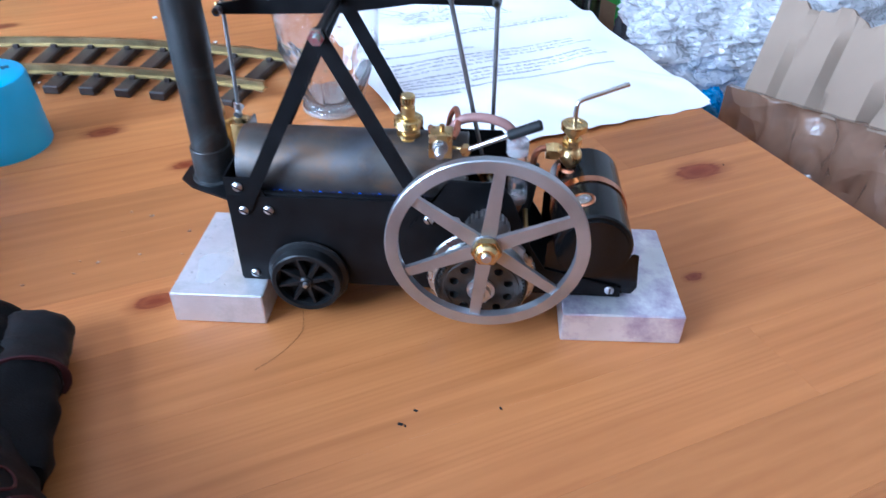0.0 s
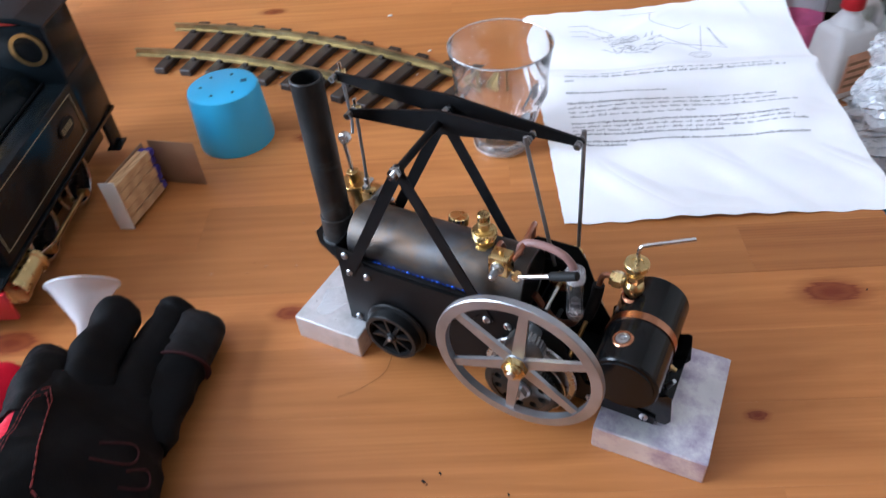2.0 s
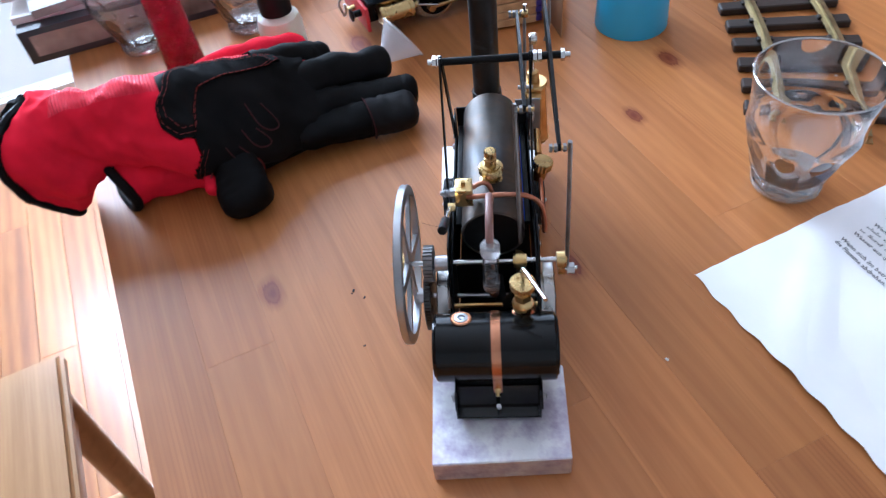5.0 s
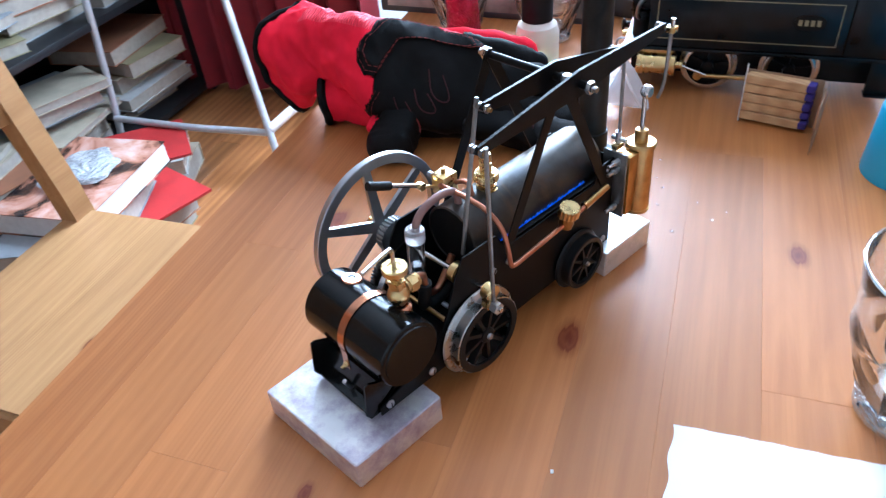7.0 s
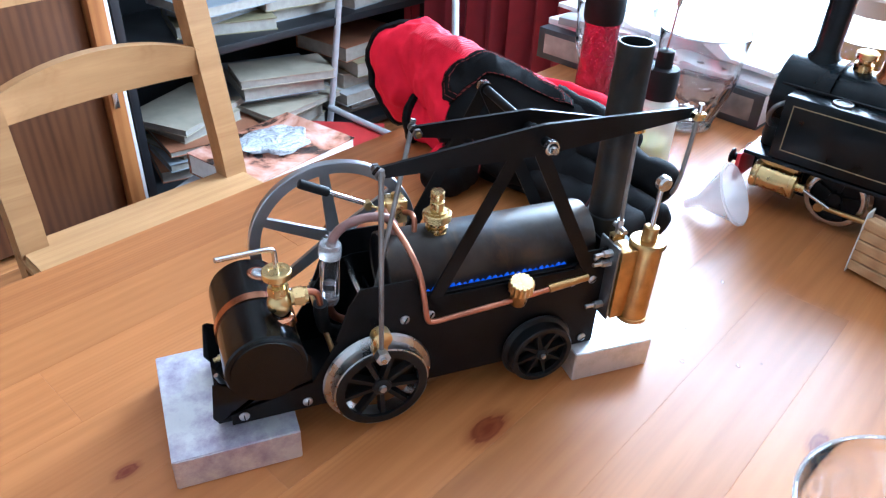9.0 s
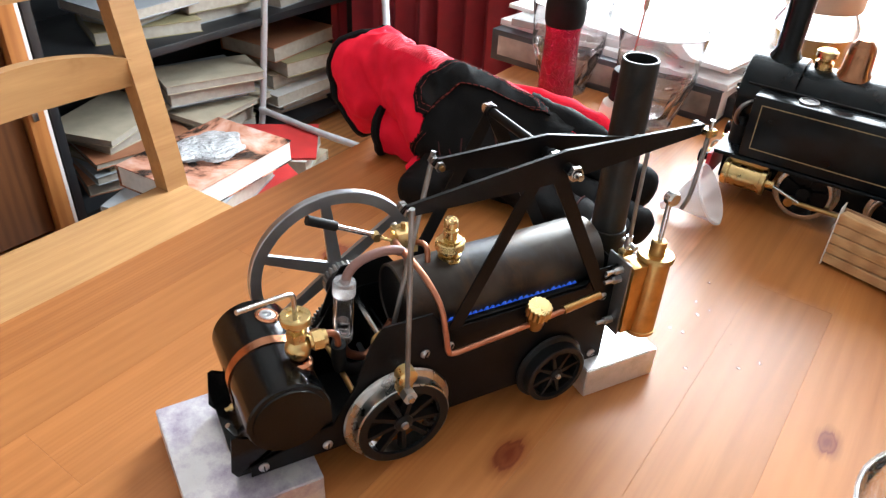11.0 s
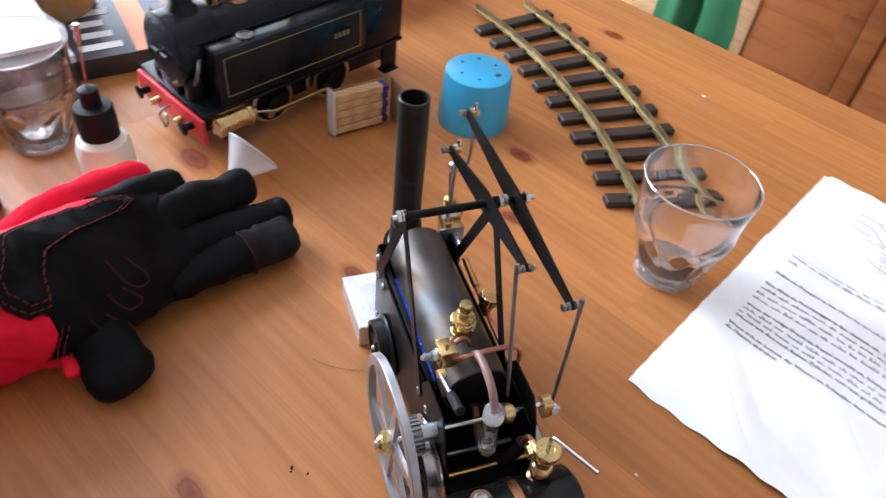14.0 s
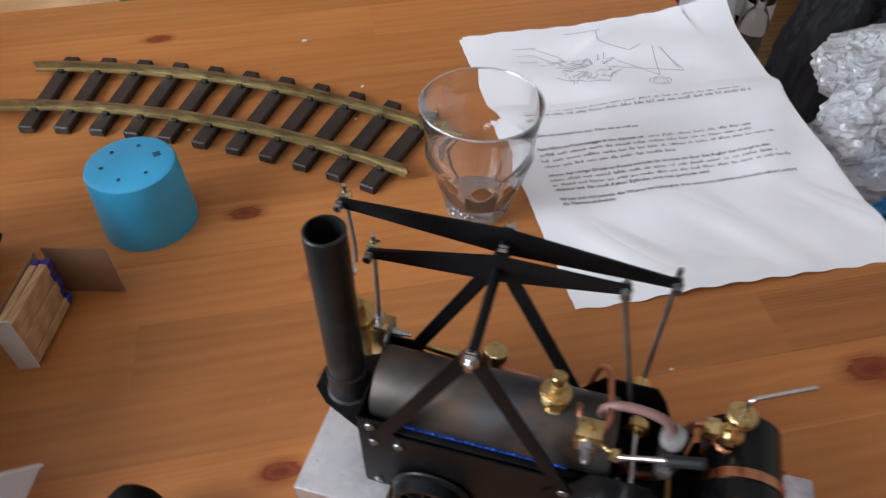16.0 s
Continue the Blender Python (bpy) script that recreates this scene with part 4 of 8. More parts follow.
# pipes
for pts, r, mat, label in (
        ([(0.0868, 0.0090, 0.0872), (0.0885, 0.0140, 0.0890), (0.0878, 0.0260, 0.0888), (0.0862, 0.0370, 0.0858), (0.0835, 0.0440, 0.0770), (0.0818, 0.0462, 0.0640), (0.0806, 0.0464, 0.0560), (0.0780, 0.0464, 0.0535),
          (0.0680, 0.0464, 0.0540), (0.0400, 0.0464, 0.0562), (0.0140, 0.0464, 0.0592)], 0.00125, COPPER, "bent copper steam pipe"),
        ([(0.0790, 0.0112, 0.0858), (0.0775, 0.0150, 0.0872), (0.0772, 0.0185, 0.0862), (0.0778, 0.0205, 0.0815)], 0.0012, COPPER, "short copper pipe"),
        ([(0.0860, 0.0196, 0.0800), (0.0865, 0.0194, 0.0862), (0.0905, 0.0193, 0.0902), (0.0985, 0.0192, 0.0912), (0.1070, 0.0191, 0.0890), (0.1115, 0.0190, 0.0845), (0.1128, 0.0190, 0.0790)], 0.0019, SILICONE, "brown bent tube"),
        ([(0.1148, 0.0186, 0.0545), (0.1150, 0.0190, 0.0490), (0.1120, 0.0200, 0.0440), (0.1040, 0.0205, 0.0420), (0.0935, 0.0205, 0.0560)], 0.0019, COPPER, "copper tube"),
        ([(0.1322, 0.0330, 0.0700), (0.1255, 0.0330, 0.0705), (0.1222, 0.0328, 0.0680), (0.1212, 0.0322, 0.0610)], 0.0014, COPPER, "copper gas pipe"),
        ([(0.1212, 0.0322, 0.0630), (0.1206, 0.0300, 0.0540), (0.1180, 0.0260, 0.0440), (0.1100, 0.0230, 0.0380), (0.0980, 0.0215, 0.0400)], 0.0030, RUBBER, "black rubber hose")):
    bm = mesh()
    pipe(bm, pts, r, 6, 12)
    ep("pipe", bm, mat, label)
bm = mesh()
rod(bm, (0.0250, 0.0464, 0.0582), (0.0060, 0.0464, 0.0604), 0.0020, 0.0017)
ep("pipe_sleeve", bm, OLD_BRASS, "brass sleeve on the pipe")
bm = mesh()
q = Matrix.Translation((0.0390, 0.0462, 0.0562)) @ frame_along((0.02, 0.12, 0.6))
lathe(bm, [(0, -0.0025), (0.0034, -0.0025), (0.0038, 0.0), (0.0034, 0.0042), (0.0044, 0.0050), (0, 0.0050)], 24, q)
oiler = ep("oiler", bm, OLD_BRASS, "brass displacement oiler")
bm = mesh()
knurl(bm, q, 0.0052, 0.0050, 0.0106, 16)
ep("knurled_cap", bm, BRASS, "knurled brass cap", parent=oiler, smooth=15)

# sight glass
bm = mesh()
q = Matrix.Translation((0.1148, 0.0187, 0.0535)) @ frame_along((-0.0016, 0.0004, 0.0275))
lathe(bm, [(0.0030, 0.0002), (0.0041, 0.0002), (0.0041, 0.0225), (0.0030, 0.0225), (0.0030, 0.0002)], 28, q)
tube = ep("sight_glass", bm, TUBE_GLASS, "clear sight glass tube")
bm = mesh()
lathe(bm, [(0, 0.0222), (0.0046, 0.0222), (0.0047, 0.0228), (0.0047, 0.0276), (0.0042, 0.0284), (0.0022, 0.0286), (0.0022, 0.0296), (0, 0.0296)], 24, q)
ep("cap", bm, FROST, "frosted plastic cap", parent=tube)
bm = mesh()
lathe(bm, [(0, -0.0016), (0.0036, -0.0016), (0.0043, 0.0), (0.0043, 0.0030), (0, 0.0030)], 24, q)
ep("cap", bm, FROST, "frosted plastic cap", parent=tube)
bm = mesh()
lathe(bm, [(0, 0.0030), (0.0028, 0.0030), (0.0028, 0.0090), (0, 0.0090)], 20, q)
ep("water", bm, glassy("water", (0.9, 0.9, 0.92), 0.0, 1.33), parent=tube)

# gas tank across the rear
TX, TZ, TR = 0.1462, 0.0478, 0.0160
bm = mesh()
lathe(bm, [(0, 0), (TR - 0.0022, 0), (TR - 0.0020, 0.0008), (TR - 0.0006, 0.0010), (TR, 0.0018), (TR, 0.0552), (TR - 0.0006, 0.0560), (TR - 0.0020, 0.0562), (TR - 0.0022, 0.0570), (0, 0.0570)], 56, along_y(TX, -0.0085, TZ))
tank = ep("gas_tank", bm, BLACK_GLOSS, "glossy black cylindrical gas tank")
bm = mesh()
lathe(bm, [(TR, 0), (TR + 0.0006, 0), (TR + 0.0006, 0.0042), (TR, 0.0042), (TR, 0)], 56, along_y(TX, 0.0182, TZ))
ep("band", bm, COPPER_BAND, "copper band", parent=tank)
bm = mesh()
sweep(bm, [(TX + TR + 0.0002, MID, TZ - 0.001), (TX + TR - 0.0004, MID, TZ - 0.0060), (TX + TR - 0.0004, MID, TZ - 0.0150)], [(-0.0021, -0.0003), (0.0021, -0.0003), (0.0021, 0.0003), (-0.0021, 0.0003)])
strap = ep("band_end", bm, COPPER_BAND, "copper end of the band", parent=tank)
bm = mesh()
lathe(bm, [(0, 0), (0.0016, 0), (0.0016, 0.0012), (0.0011, 0.0014), (0.0011, 0.0034), (0, 0.0034)], 12, Matrix.Translation((TX + TR - 0.0006, MID, TZ - 0.0125)) @ frame_along((1, 0, -0.3)))
part("band_screw", bm, BRASS, strap, at_world=True)
bm = mesh()
q = Matrix.Translation((0.1415, 0.0048, 0.0620)) @ frame_along((-0.25, 0, 1))
lathe(bm, [(0, 0), (0.0049, 0), (0.0049, 0.0013), (0.0044, 0.0018), (0.0036, 0.0018), (0.0034, 0.0010), (0, 0.0010)], 32, q)
filler = ep("filler_cap", bm, COPPER_BAND, "copper ring of the filler", parent=tank)
bm = mesh()
lathe(bm, [(0, 0.0010), (0.0033, 0.0010), (0.0031, 0.0020), (0.0019, 0.0021), (0.0017, 0.0012), (0.0009, 0.0012), (0.0007, 0.0018), (0, 0.0018)], 20, q)
part("valve_core", bm, ZINC, filler, at_world=True)
# tank cradle
arc = [(TX - 0.0163 * math.cos(k), TZ - 0.0163 * math.sin(k)) for k in (0.15, 0.5, 0.9, 1.3, 1.7, 2.1, 2.45)]
for y0 in (0.0005, FAR - 0.0013):
    bm = mesh()
    plate(bm, [(0.128, 0.0178), (0.1670, 0.0178), (0.1690, 0.0215), (0.1672, 0.0385), (0.1652, 0.0392), (0.1632, 0.0375), *arc[::-1][1:], (0.128, 0.0430)], y0, y0 + 0.0008)
    ep("cradle", bm, BLACK_GLOSS, smooth=0)
bm = mesh()
plate(bm, [(0.1600, 0.0178), (0.1668, 0.0178), (0.1666, 0.0188), (0.1622, 0.0200), (0.1590, 0.0338), (0.1580, 0.0338)], 0.0014, FAR - 0.0014)
ep("end_plate", bm, BLACK_GLOSS, smooth=0)
bm = mesh()
rod(bm, (0.1622, MID, 0.0196), (0.1652, MID, 0.0262), 0.0011)
ep("stud", bm, ZINC)

# needle valve on the tank
NX, NY = 0.1372, 0.0330
bm = mesh()
lathe(bm, [(0, 0.0575), (0.0052, 0.0575), (0.0052, 0.0612), (0.0046, 0.0618), (0.0040, 0.0622), (0.0040, 0.0630)], 28, Matrix.Translation((NX, NY, 0)))
needle = ep("valve_seat", bm, COPPER_BAND, "copper valve seat")
bm = mesh()
STEM = Matrix.Translation((NX, NY, 0))
ball = [(0.0050 * math.sin(radians(k)), 0.0676 - 0.0050 * math.cos(radians(k))) for k in range(36, 145, 9)]
lathe(bm, [(0, 0.0625), (0.0030, 0.0630), *ball, (0.0029, 0.0724), (0, 0.0724)], 30, STEM)
body = ep("needle_valve", bm, BRASS, "brass needle valve with a round head", smooth=20)
bm = mesh()
lathe(bm, [(0, 0.0722), (0.0041, 0.0722), (0.0041, 0.0760), (0, 0.0760)], 6, STEM)
ep("hexagon", bm, BRASS, parent=body, smooth=20)
bm = mesh()
lathe(bm, [(0, 0.0760), (0.0026, 0.0760), (0.0026, 0.0780), (0.0034, 0.0784), (0.0034, 0.0796), (0.0048, 0.0802), (0, 0.0802)], 28, STEM)
lathe(bm, [(0, 0.0802), (0.0054, 0.0802), (0.0057, 0.0806), (0.0057, 0.0830), (0.0053, 0.0834), (0.0030, 0.0834), (0.0028, 0.0829), (0, 0.0829)], 32, STEM)
ep("valve_head", bm, BRASS, parent=body, smooth=20)
bm = mesh()
for x0, x1, r in ((0.1330, 0.1318, 0.0030), (0.1318, 0.1278, 0.0042), (0.1278, 0.1262, 0.0034)):
    lathe(bm, [(0, 0), (r, 0), (r, x0 - x1), (0, x0 - x1)], 6 if r == 0.0042 else 20, Matrix.Translation((x0, NY, 0.0692)) @ Matrix.Rotation(radians(-90), 4, "Y"))
ep("union_nut", bm, BRASS, parent=body, smooth=20)
bm = mesh()
pipe(bm, [(NX, NY, 0.0826), (NX, NY, 0.0900), (NX + 0.0006, NY + 0.0003, 0.0925), (NX + 0.0030, NY + 0.0012, 0.0938), (0.1480, 0.0372, 0.0955), (0.1588, 0.0415, 0.0978)], 0.0010, 5, 12)
ep("handle", bm, STEEL, "bent wire handle", parent=body)

# steam cylinder at the far front corner
a, b = Vector((-0.0205, 0.0480, 0.0340)), Vector((-0.0228, 0.0460, 0.0740))
q = Matrix.Translation(a) @ frame_along(b - a)
n = (b - a).length
bm = mesh()
lathe(bm, [(0, -0.0012), (0.0068, -0.0012), (0.0074, -0.0004), (0.0074, 0.0010), (0.0070, 0.0012), (0.0070, n - 0.0024), (0.0082, n - 0.0022), (0.0082, n - 0.0006), (0.0078, n), (0.0036, n), (0.0034, n + 0.0064), (0.0028, n + 0.0068), (0, n + 0.0068)], 32, q)
cylinder = ep("steam_cylinder", bm, OLD_BRASS, "brass steam cylinder")
bm = mesh()
rod(bm, q @ Vector((0, 0, n + 0.006)), q @ Vector((0, 0, n + 0.0270)), 0.0012)
ep("piston_rod", bm, STEEL, parent=cylinder)
bm = mesh()
lathe(bm, [(0, 0), (0.0026, 0.0), (0.0034, 0.0010), (0.0034, 0.0036), (0.0026, 0.0046), (0, 0.0046)], 20, along_y(-0.0240, 0.0435, 0.1018))
ep("crosshead", bm, STEEL, parent=cylinder)
bm = mesh()
box(bm, -0.0155, -0.0075, 0.0400, 0.0500, 0.0360, 0.0720, 0.0005)
ep("port_block", bm, OLD_BRASS, "brass port block")
bm = mesh()
box(bm, -0.0072, -0.0060, 0.0345, 0.0490, 0.0350, 0.0735, 0.0003)
ep("cylinder_bracket", bm, DULL_STEEL)
for z in (0.0690, 0.0640, 0.0410):
    bm = mesh()
    lathe(bm, [(0, 0), (0.0018, 0), (0.0018, 0.0040), (0.0010, 0.0044), (0.0010, 0.0085), (0, 0.0085)], 6, Matrix.Translation((-0.0060, 0.0440, z)) @ Matrix.Rotation(radians(90), 4, "Y"))
    ep("bolt", bm, ZINC, smooth=20)
bm = mesh()
box(bm, -0.0130, -0.0070, 0.0385, 0.0420, 0.0735, 0.0765, 0.0003)
linkage = ep("valve_link", bm, BRASS, "small brass valve link")
bm = mesh()
rod(bm, (-0.0105, 0.0365, 0.0790), (-0.0105, 0.0450, 0.0790), 0.0012)
rod(bm, (-0.0105, 0.0400, 0.0830), (-0.0105, 0.0400, 0.0760), 0.0015)
part("link_pin", bm, ZINC, linkage, at_world=True)

# gas flames under the boiler
for y in (0.0052, FAR - 0.0052):
    bm = mesh()
    rod(bm, (0.004, y, 0.0572), (0.082, y, 0.0572), 0.0018)
    burner = ep("burner_tube", bm, BLACK)
    for i in range(24):
        bm = mesh()
        h = 0.0030 + 0.0006 * math.sin(i * 2.1)
        lathe(bm, [(0, 0.0588), (0.0012, 0.0592), (0.0014, 0.0602), (0.0009, 0.0588 + h), (0, 0.0596 + h)], 10, Matrix.Translation((0.012 + i * 0.0028, y, 0 if y > MID else -0.0014)))
        ep("gas_flame", bm, FLAME, "small blue gas flame", parent=burner)
# small cross shaft and inner details between the plates
bm = mesh()
rod(bm, (0.1190, 0.0, 0.0440), (0.1190, FAR, 0.0440), 0.0012)
ep("cross_bar", bm, OLD_BRASS)
bm = mesh()
box(bm, 0.0945, 0.0953, 0.0006, FAR - 0.0006, 0.0180, 0.0490)
ep("bulkhead", bm, BLACK)


def metal_block(corners, h, material, label):
    cx = sum(c[0] for c in corners) / 4
    cy = sum(c[1] for c in corners) / 4
    bm = mesh()
    a = [bm.verts.new((x - cx, y - cy, 0)) for x, y in corners]
    b = [bm.verts.new((x - cx, y - cy, h)) for x, y in corners]
    bm.faces.new(a[::-1])
    bm.faces.new(b)
    for i in range(4):
        bm.faces.new((a[i], a[(i + 1) % 4], b[(i + 1) % 4], b[i]))
    bmesh.ops.bevel(bm, geom=list(bm.edges), offset=0.0005, segments=2, affect="EDGES")
    solo("metal_block", bm, material, label, "metal block", Matrix.Translation((cx, cy, 0)), group="blocks under the engine")


metal_block([(-0.0365, -0.0135), (0.0050, -0.0128), (0.0060, 0.0490), (-0.0355, 0.0500)], 0.0165, ALU_GREY, "sawn aluminium block, wet and spotted, under the engine's front")
metal_block([(0.1368, -0.0130), (0.1896, -0.0112), (0.1868, 0.0530), (0.1366, 0.0525)], 0.0158, ALU_VIOLET, "sawn aluminium block with violet stains under the tank")

# water left standing on the front block
WATER_FILM = surface("standing_water", (0.8, 0.82, 0.84), 0.05, 0.0, 0.02, 60, 400, 0.0, specular=0.6)
WATER_FILM.node_tree.nodes["Principled BSDF"].inputs["Alpha"].default_value = 0.10
bm = mesh()
rows = []
for f, h in ((1.0, 0.0), (0.93, 0.00025), (0.6, 0.0003), (0.0, 0.0003)):
    if f == 0.0:
        rows.append([bm.verts.new((0, 0, h))])
    else:
        rows.append([bm.verts.new((f * (0.0075 + 0.0012 * math.sin(3 * a) + 0.0008 * math.sin(5 * a + 1)) * math.cos(a), f * (0.0125 + 0.0015 * math.sin(2 * a + 0.6)) * math.sin(a), h)) for a in [2 * math.pi * k / 36 for k in range(36)]])
for a, b in zip(rows, rows[1:]):
    for k in range(36):
        bm.faces.new((a[k], a[(k + 1) % 36], b[(k + 1) % 36], b[k]) if len(b) > 1 else (a[k], a[(k + 1) % 36], b[0]))
bm.faces.new(rows[0][::-1])
solo("water_puddle", bm, WATER_FILM, "small clear puddle on the aluminium block", "puddle", Matrix.Translation((-0.0225, 0.006, 0.01655)))
bm = mesh()
rng = random.Random(14)
for k in range(26):
    x, y, r = rng.uniform(-0.034, -0.009), rng.uniform(-0.011, 0.044), rng.uniform(0.0003, 0.0009)
    lathe(bm, [(0, 0.0), (r, 0.0), (r * 0.9, r * 0.35), (0, r * 0.6)], 10, Matrix.Translation((x, y, 0.01652)))
solo("water_beads", bm, bpy.data.materials["standing_water"], "tiny water beads on the aluminium block", "water drops", kind="stuff")


# ---------------------------------------------------------------- things on the table
def at_table(u, v, z=0.0, turn=0.0):
    return Matrix.Translation(tv(u, v, z)) @ Matrix.Rotation(TURN + radians(turn), 4, "Z")


# curved piece of garden railway track
C_X, C_Y, R_IN, R_OUT = -0.192, -0.382, 0.6100, 0.6605


def on_arc(r, deg, z):
    a = radians(deg)
    return Vector((C_X + r * math.sin(a), C_Y + r * math.cos(a), z))


track = thing("railway_track", "curved piece of model railway track with brass rails", "railway track", Matrix.Translation(on_arc(0.635, -1, 0)))
for i in range(11):
    deg = -14.0 + 2.52 * i
    q = Matrix.Translation(on_arc(0.635, deg, 0)) @ Matrix.Rotation(-radians(deg), 4, "Z")
    bm = mesh()
    box(bm, -0.0058, 0.0058, -0.0475, 0.0440, 0.0, 0.0062, 0.0009, q, 1)
    for y in (-0.025, 0.0255):
        for s in (-1, 1):
            box(bm, -0.0022, 0.0022, y + s * 0.0046 - 0.0014, y + s * 0.0046 + 0.0014, 0.0062, 0.0088, 0.0003, q, 1)
    part("sleeper", bm, SLEEPER, track, at_world=True)
profile = [(-0.0036, 0.0), (0.0036, 0.0), (0.0036, 0.0010), (0.0007, 0.0016), (0.0007, 0.0046), (0.0016, 0.0050), (0.0016, 0.0066), (-0.0016, 0.0066), (-0.0016, 0.0050), (-0.0007, 0.0046), (-0.0007, 0.0016), (-0.0036, 0.0010)]
for r, a0, a1 in ((R_IN, -17.2, 13.0), (R_OUT, -15.8, 14.2)):
    bm = mesh()
    sweep(bm, [on_arc(r, a0 + (a1 - a0) * k / 40, 0.0062) for k in range(41)], profile)
    part("rail", bm, RAIL, track, at_world=True)

# blue plastic cap standing upside down
cup = thing("blue_plastic_cap", "sky blue plastic cap with small holes standing upside down", "plastic cap", Matrix.Translation((-0.2015, 0.1345, 0)))
bm = mesh()
lathe(bm, [(0.0278, 0), (0.0288, 0), (0.0290, 0.001), (0.0268, 0.0435), (0.0260, 0.0455), (0.0244, 0.0465), (0, 0.0467), (0, 0.0449), (0.0238, 0.0446), (0.0254, 0.0424), (0.0278, 0)], 64)
part("shell", bm, BLUE_PLASTIC, cup, at_world=False)
# The holes are dark plates on the shell, coloured as the shade inside them.
for k, (x, y, r) in enumerate([(0.0115, 0.0115, 0.0026), (0.0145, -0.0053, 0.0012), (0.0027, -0.0154, 0.0012), (-0.0128, -0.0093, 0.0012), (-0.0150, 0.0053, 0.0012), (-0.0031, 0.0154, 0.0012)]):
    bm = mesh()
    if k == 0:
        box(bm, -r, r, -r * 0.35, r * 0.35, 0.0466, 0.0470, 0, Matrix.Translation((x, y, 0)))
        box(bm, -r * 0.35, r * 0.35, -r, r, 0.04662, 0.04704, 0, Matrix.Translation((x, y, 0)))
    else:
        lathe(bm, [(0, 0.0466), (r, 0.0466), (r, 0.0470), (0, 0.0470)], 16, Matrix.Translation((x, y, 0)))
    part("hole_mark", bm, HOLE_SHADE, cup)


def tumbler(m, label):
    """A faceted tumbler with a flared, smooth rim."""
    t = thing("drinking_glass", label, "glass", m, group="tumblers on the table")
    bm = mesh()
    outer = [(0.0, 0.0012), (0.0130, 0.0010), (0.0170, 0.0), (0.0192, 0.0006), (0.0204, 0.0030)]
    outer += [(0.0206 + 0.0122 * (k / 14) ** 0.85, 0.0045 + 0.0400 * k / 14) for k in range(15)]
    outer += [(0.0330, 0.0462), (0.0329, 0.0476), (0.0326, 0.0486), (0.0329, 0.0560), (0.0340, 0.0680), (0.0357, 0.0795)]
    inner = [(0.0355, 0.0804), (0.0350, 0.0806), (0.0347, 0.0800), (0.0331, 0.0680), (0.0320, 0.0560), (0.0317, 0.0488), (0.0308, 0.0430), (0.0276, 0.0330), (0.0190, 0.0130), (0.0160, 0.0100), (0.0, 0.0092)]
    seg = 108
    rings = []
    for k, (r, z) in enumerate(outer + inner):
        if r <= 0:
            rings.append([bm.verts.new((0, 0, z))])
            continue
        ring = []
        for i in range(seg):
            a = 2 * math.pi * i / seg
            b = ((a % (2 * math.pi / 9)) - math.pi / 9) / (math.pi / 9)
            depth = 0.0
            if k < len(outer) and 0.003 < z < 0.046:
                depth = min(1.0, max(0.0, (0.0445 - 0.011 * b * b - z) / 0.004)) * (0.0026 * (1 - b * b) + 0.0004)
            ring.append(bm.verts.new(((r - depth) * math.cos(a), (r - depth) * math.sin(a), z)))
        rings.append(ring)
    for a, b in zip(rings, rings[1:]):
        for i in range(seg):
            j = (i + 1) % seg
            if len(a) == 1:
                bm.faces.new((a[0], b[j], b[i]))
            elif len(b) == 1:
                bm.faces.new((a[i], a[j], b[0]))
            else:
                bm.faces.new((a[i], a[j], b[j], b[i]))
    part("bowl", bm, GLASS, t, smooth=24)
    bm = mesh()
    lathe(bm, [(0, 0.0018), (0.0128, 0.0016), (0.0168, 0.0008), (0.0180, 0.0030), (0.0182, 0.0062), (0.0172, 0.0080), (0.0140, 0.0086), (0, 0.0088)], 36)
    lathe(bm, [(0.0202, 0.0006), (0.0212, 0.0014), (0.0214, 0.0034), (0.0208, 0.0046), (0.0204, 0.0030), (0.0202, 0.0006)], 60)
    part("base", bm, GLARE_EDGE, t, "thick base hazed white for glare")
    bm = mesh()
    lathe(bm, [(0.0353, 0.0800), (0.0360, 0.0801), (0.0362, 0.0807), (0.0357, 0.0812), (0.0350, 0.0811), (0.0347, 0.0806), (0.0353, 0.0800)], 72)
    part("rim", bm, GLARE_EDGE, t, "rounded rim hazed white for window glare")
    return t


first = tumbler(at_table(0.087, 0.183), "clear faceted drinking glass standing on the table beside the paper")
for u, v, lab in ((-0.298, -0.064, "clear faceted drinking glass beside a squeeze bottle"), (-0.318, -0.155, "clear faceted drinking glass behind the red torch")):
    g = copy_thing(first, at_table(u, v, 0, 20))
    g["label"] = lab


# instruction sheet
def paper_height(u, v, lift=0.0):
    h = 0.0012 + 0.0010 * math.sin(u * 60 + v * 25) * math.sin(v * 38 - u * 12) + 0.0008 * math.sin(v * 90 + u * 31)
    h += 0.0045 * math.exp(-((v - 0.092) / 0.016) ** 2) * (0.5 + 0.5 * math.sin(u * 55 + 1.0)) * (0.25 + 1.2 * max(0, u - 0.15))
    h += 0.0040 * math.exp(-((v - 0.264) / 0.010) ** 2)
    h += 0.010 * max(0.0, (v - 0.30) / 0.08) ** 2 * max(0.0, (u - 0.22) / 0.1)
    h += 0.0022 * math.exp(-((v - 0.125) / 0.035) ** 2) * max(0.0, math.sin(u * 78 + v * 55 + 0.6)) ** 2
    h += 0.0012 * math.exp(-((v - 0.20) / 0.06) ** 2) * max(0.0, math.sin(u * 46 - v * 30)) ** 3
    h += 0.0030 * math.exp(-(((v - 0.345) - 0.6 * (u - 0.215)) / 0.006) ** 2) * math.exp(-((u - 0.215) / 0.03) ** 2)
    return max(h, 0.0006) + lift


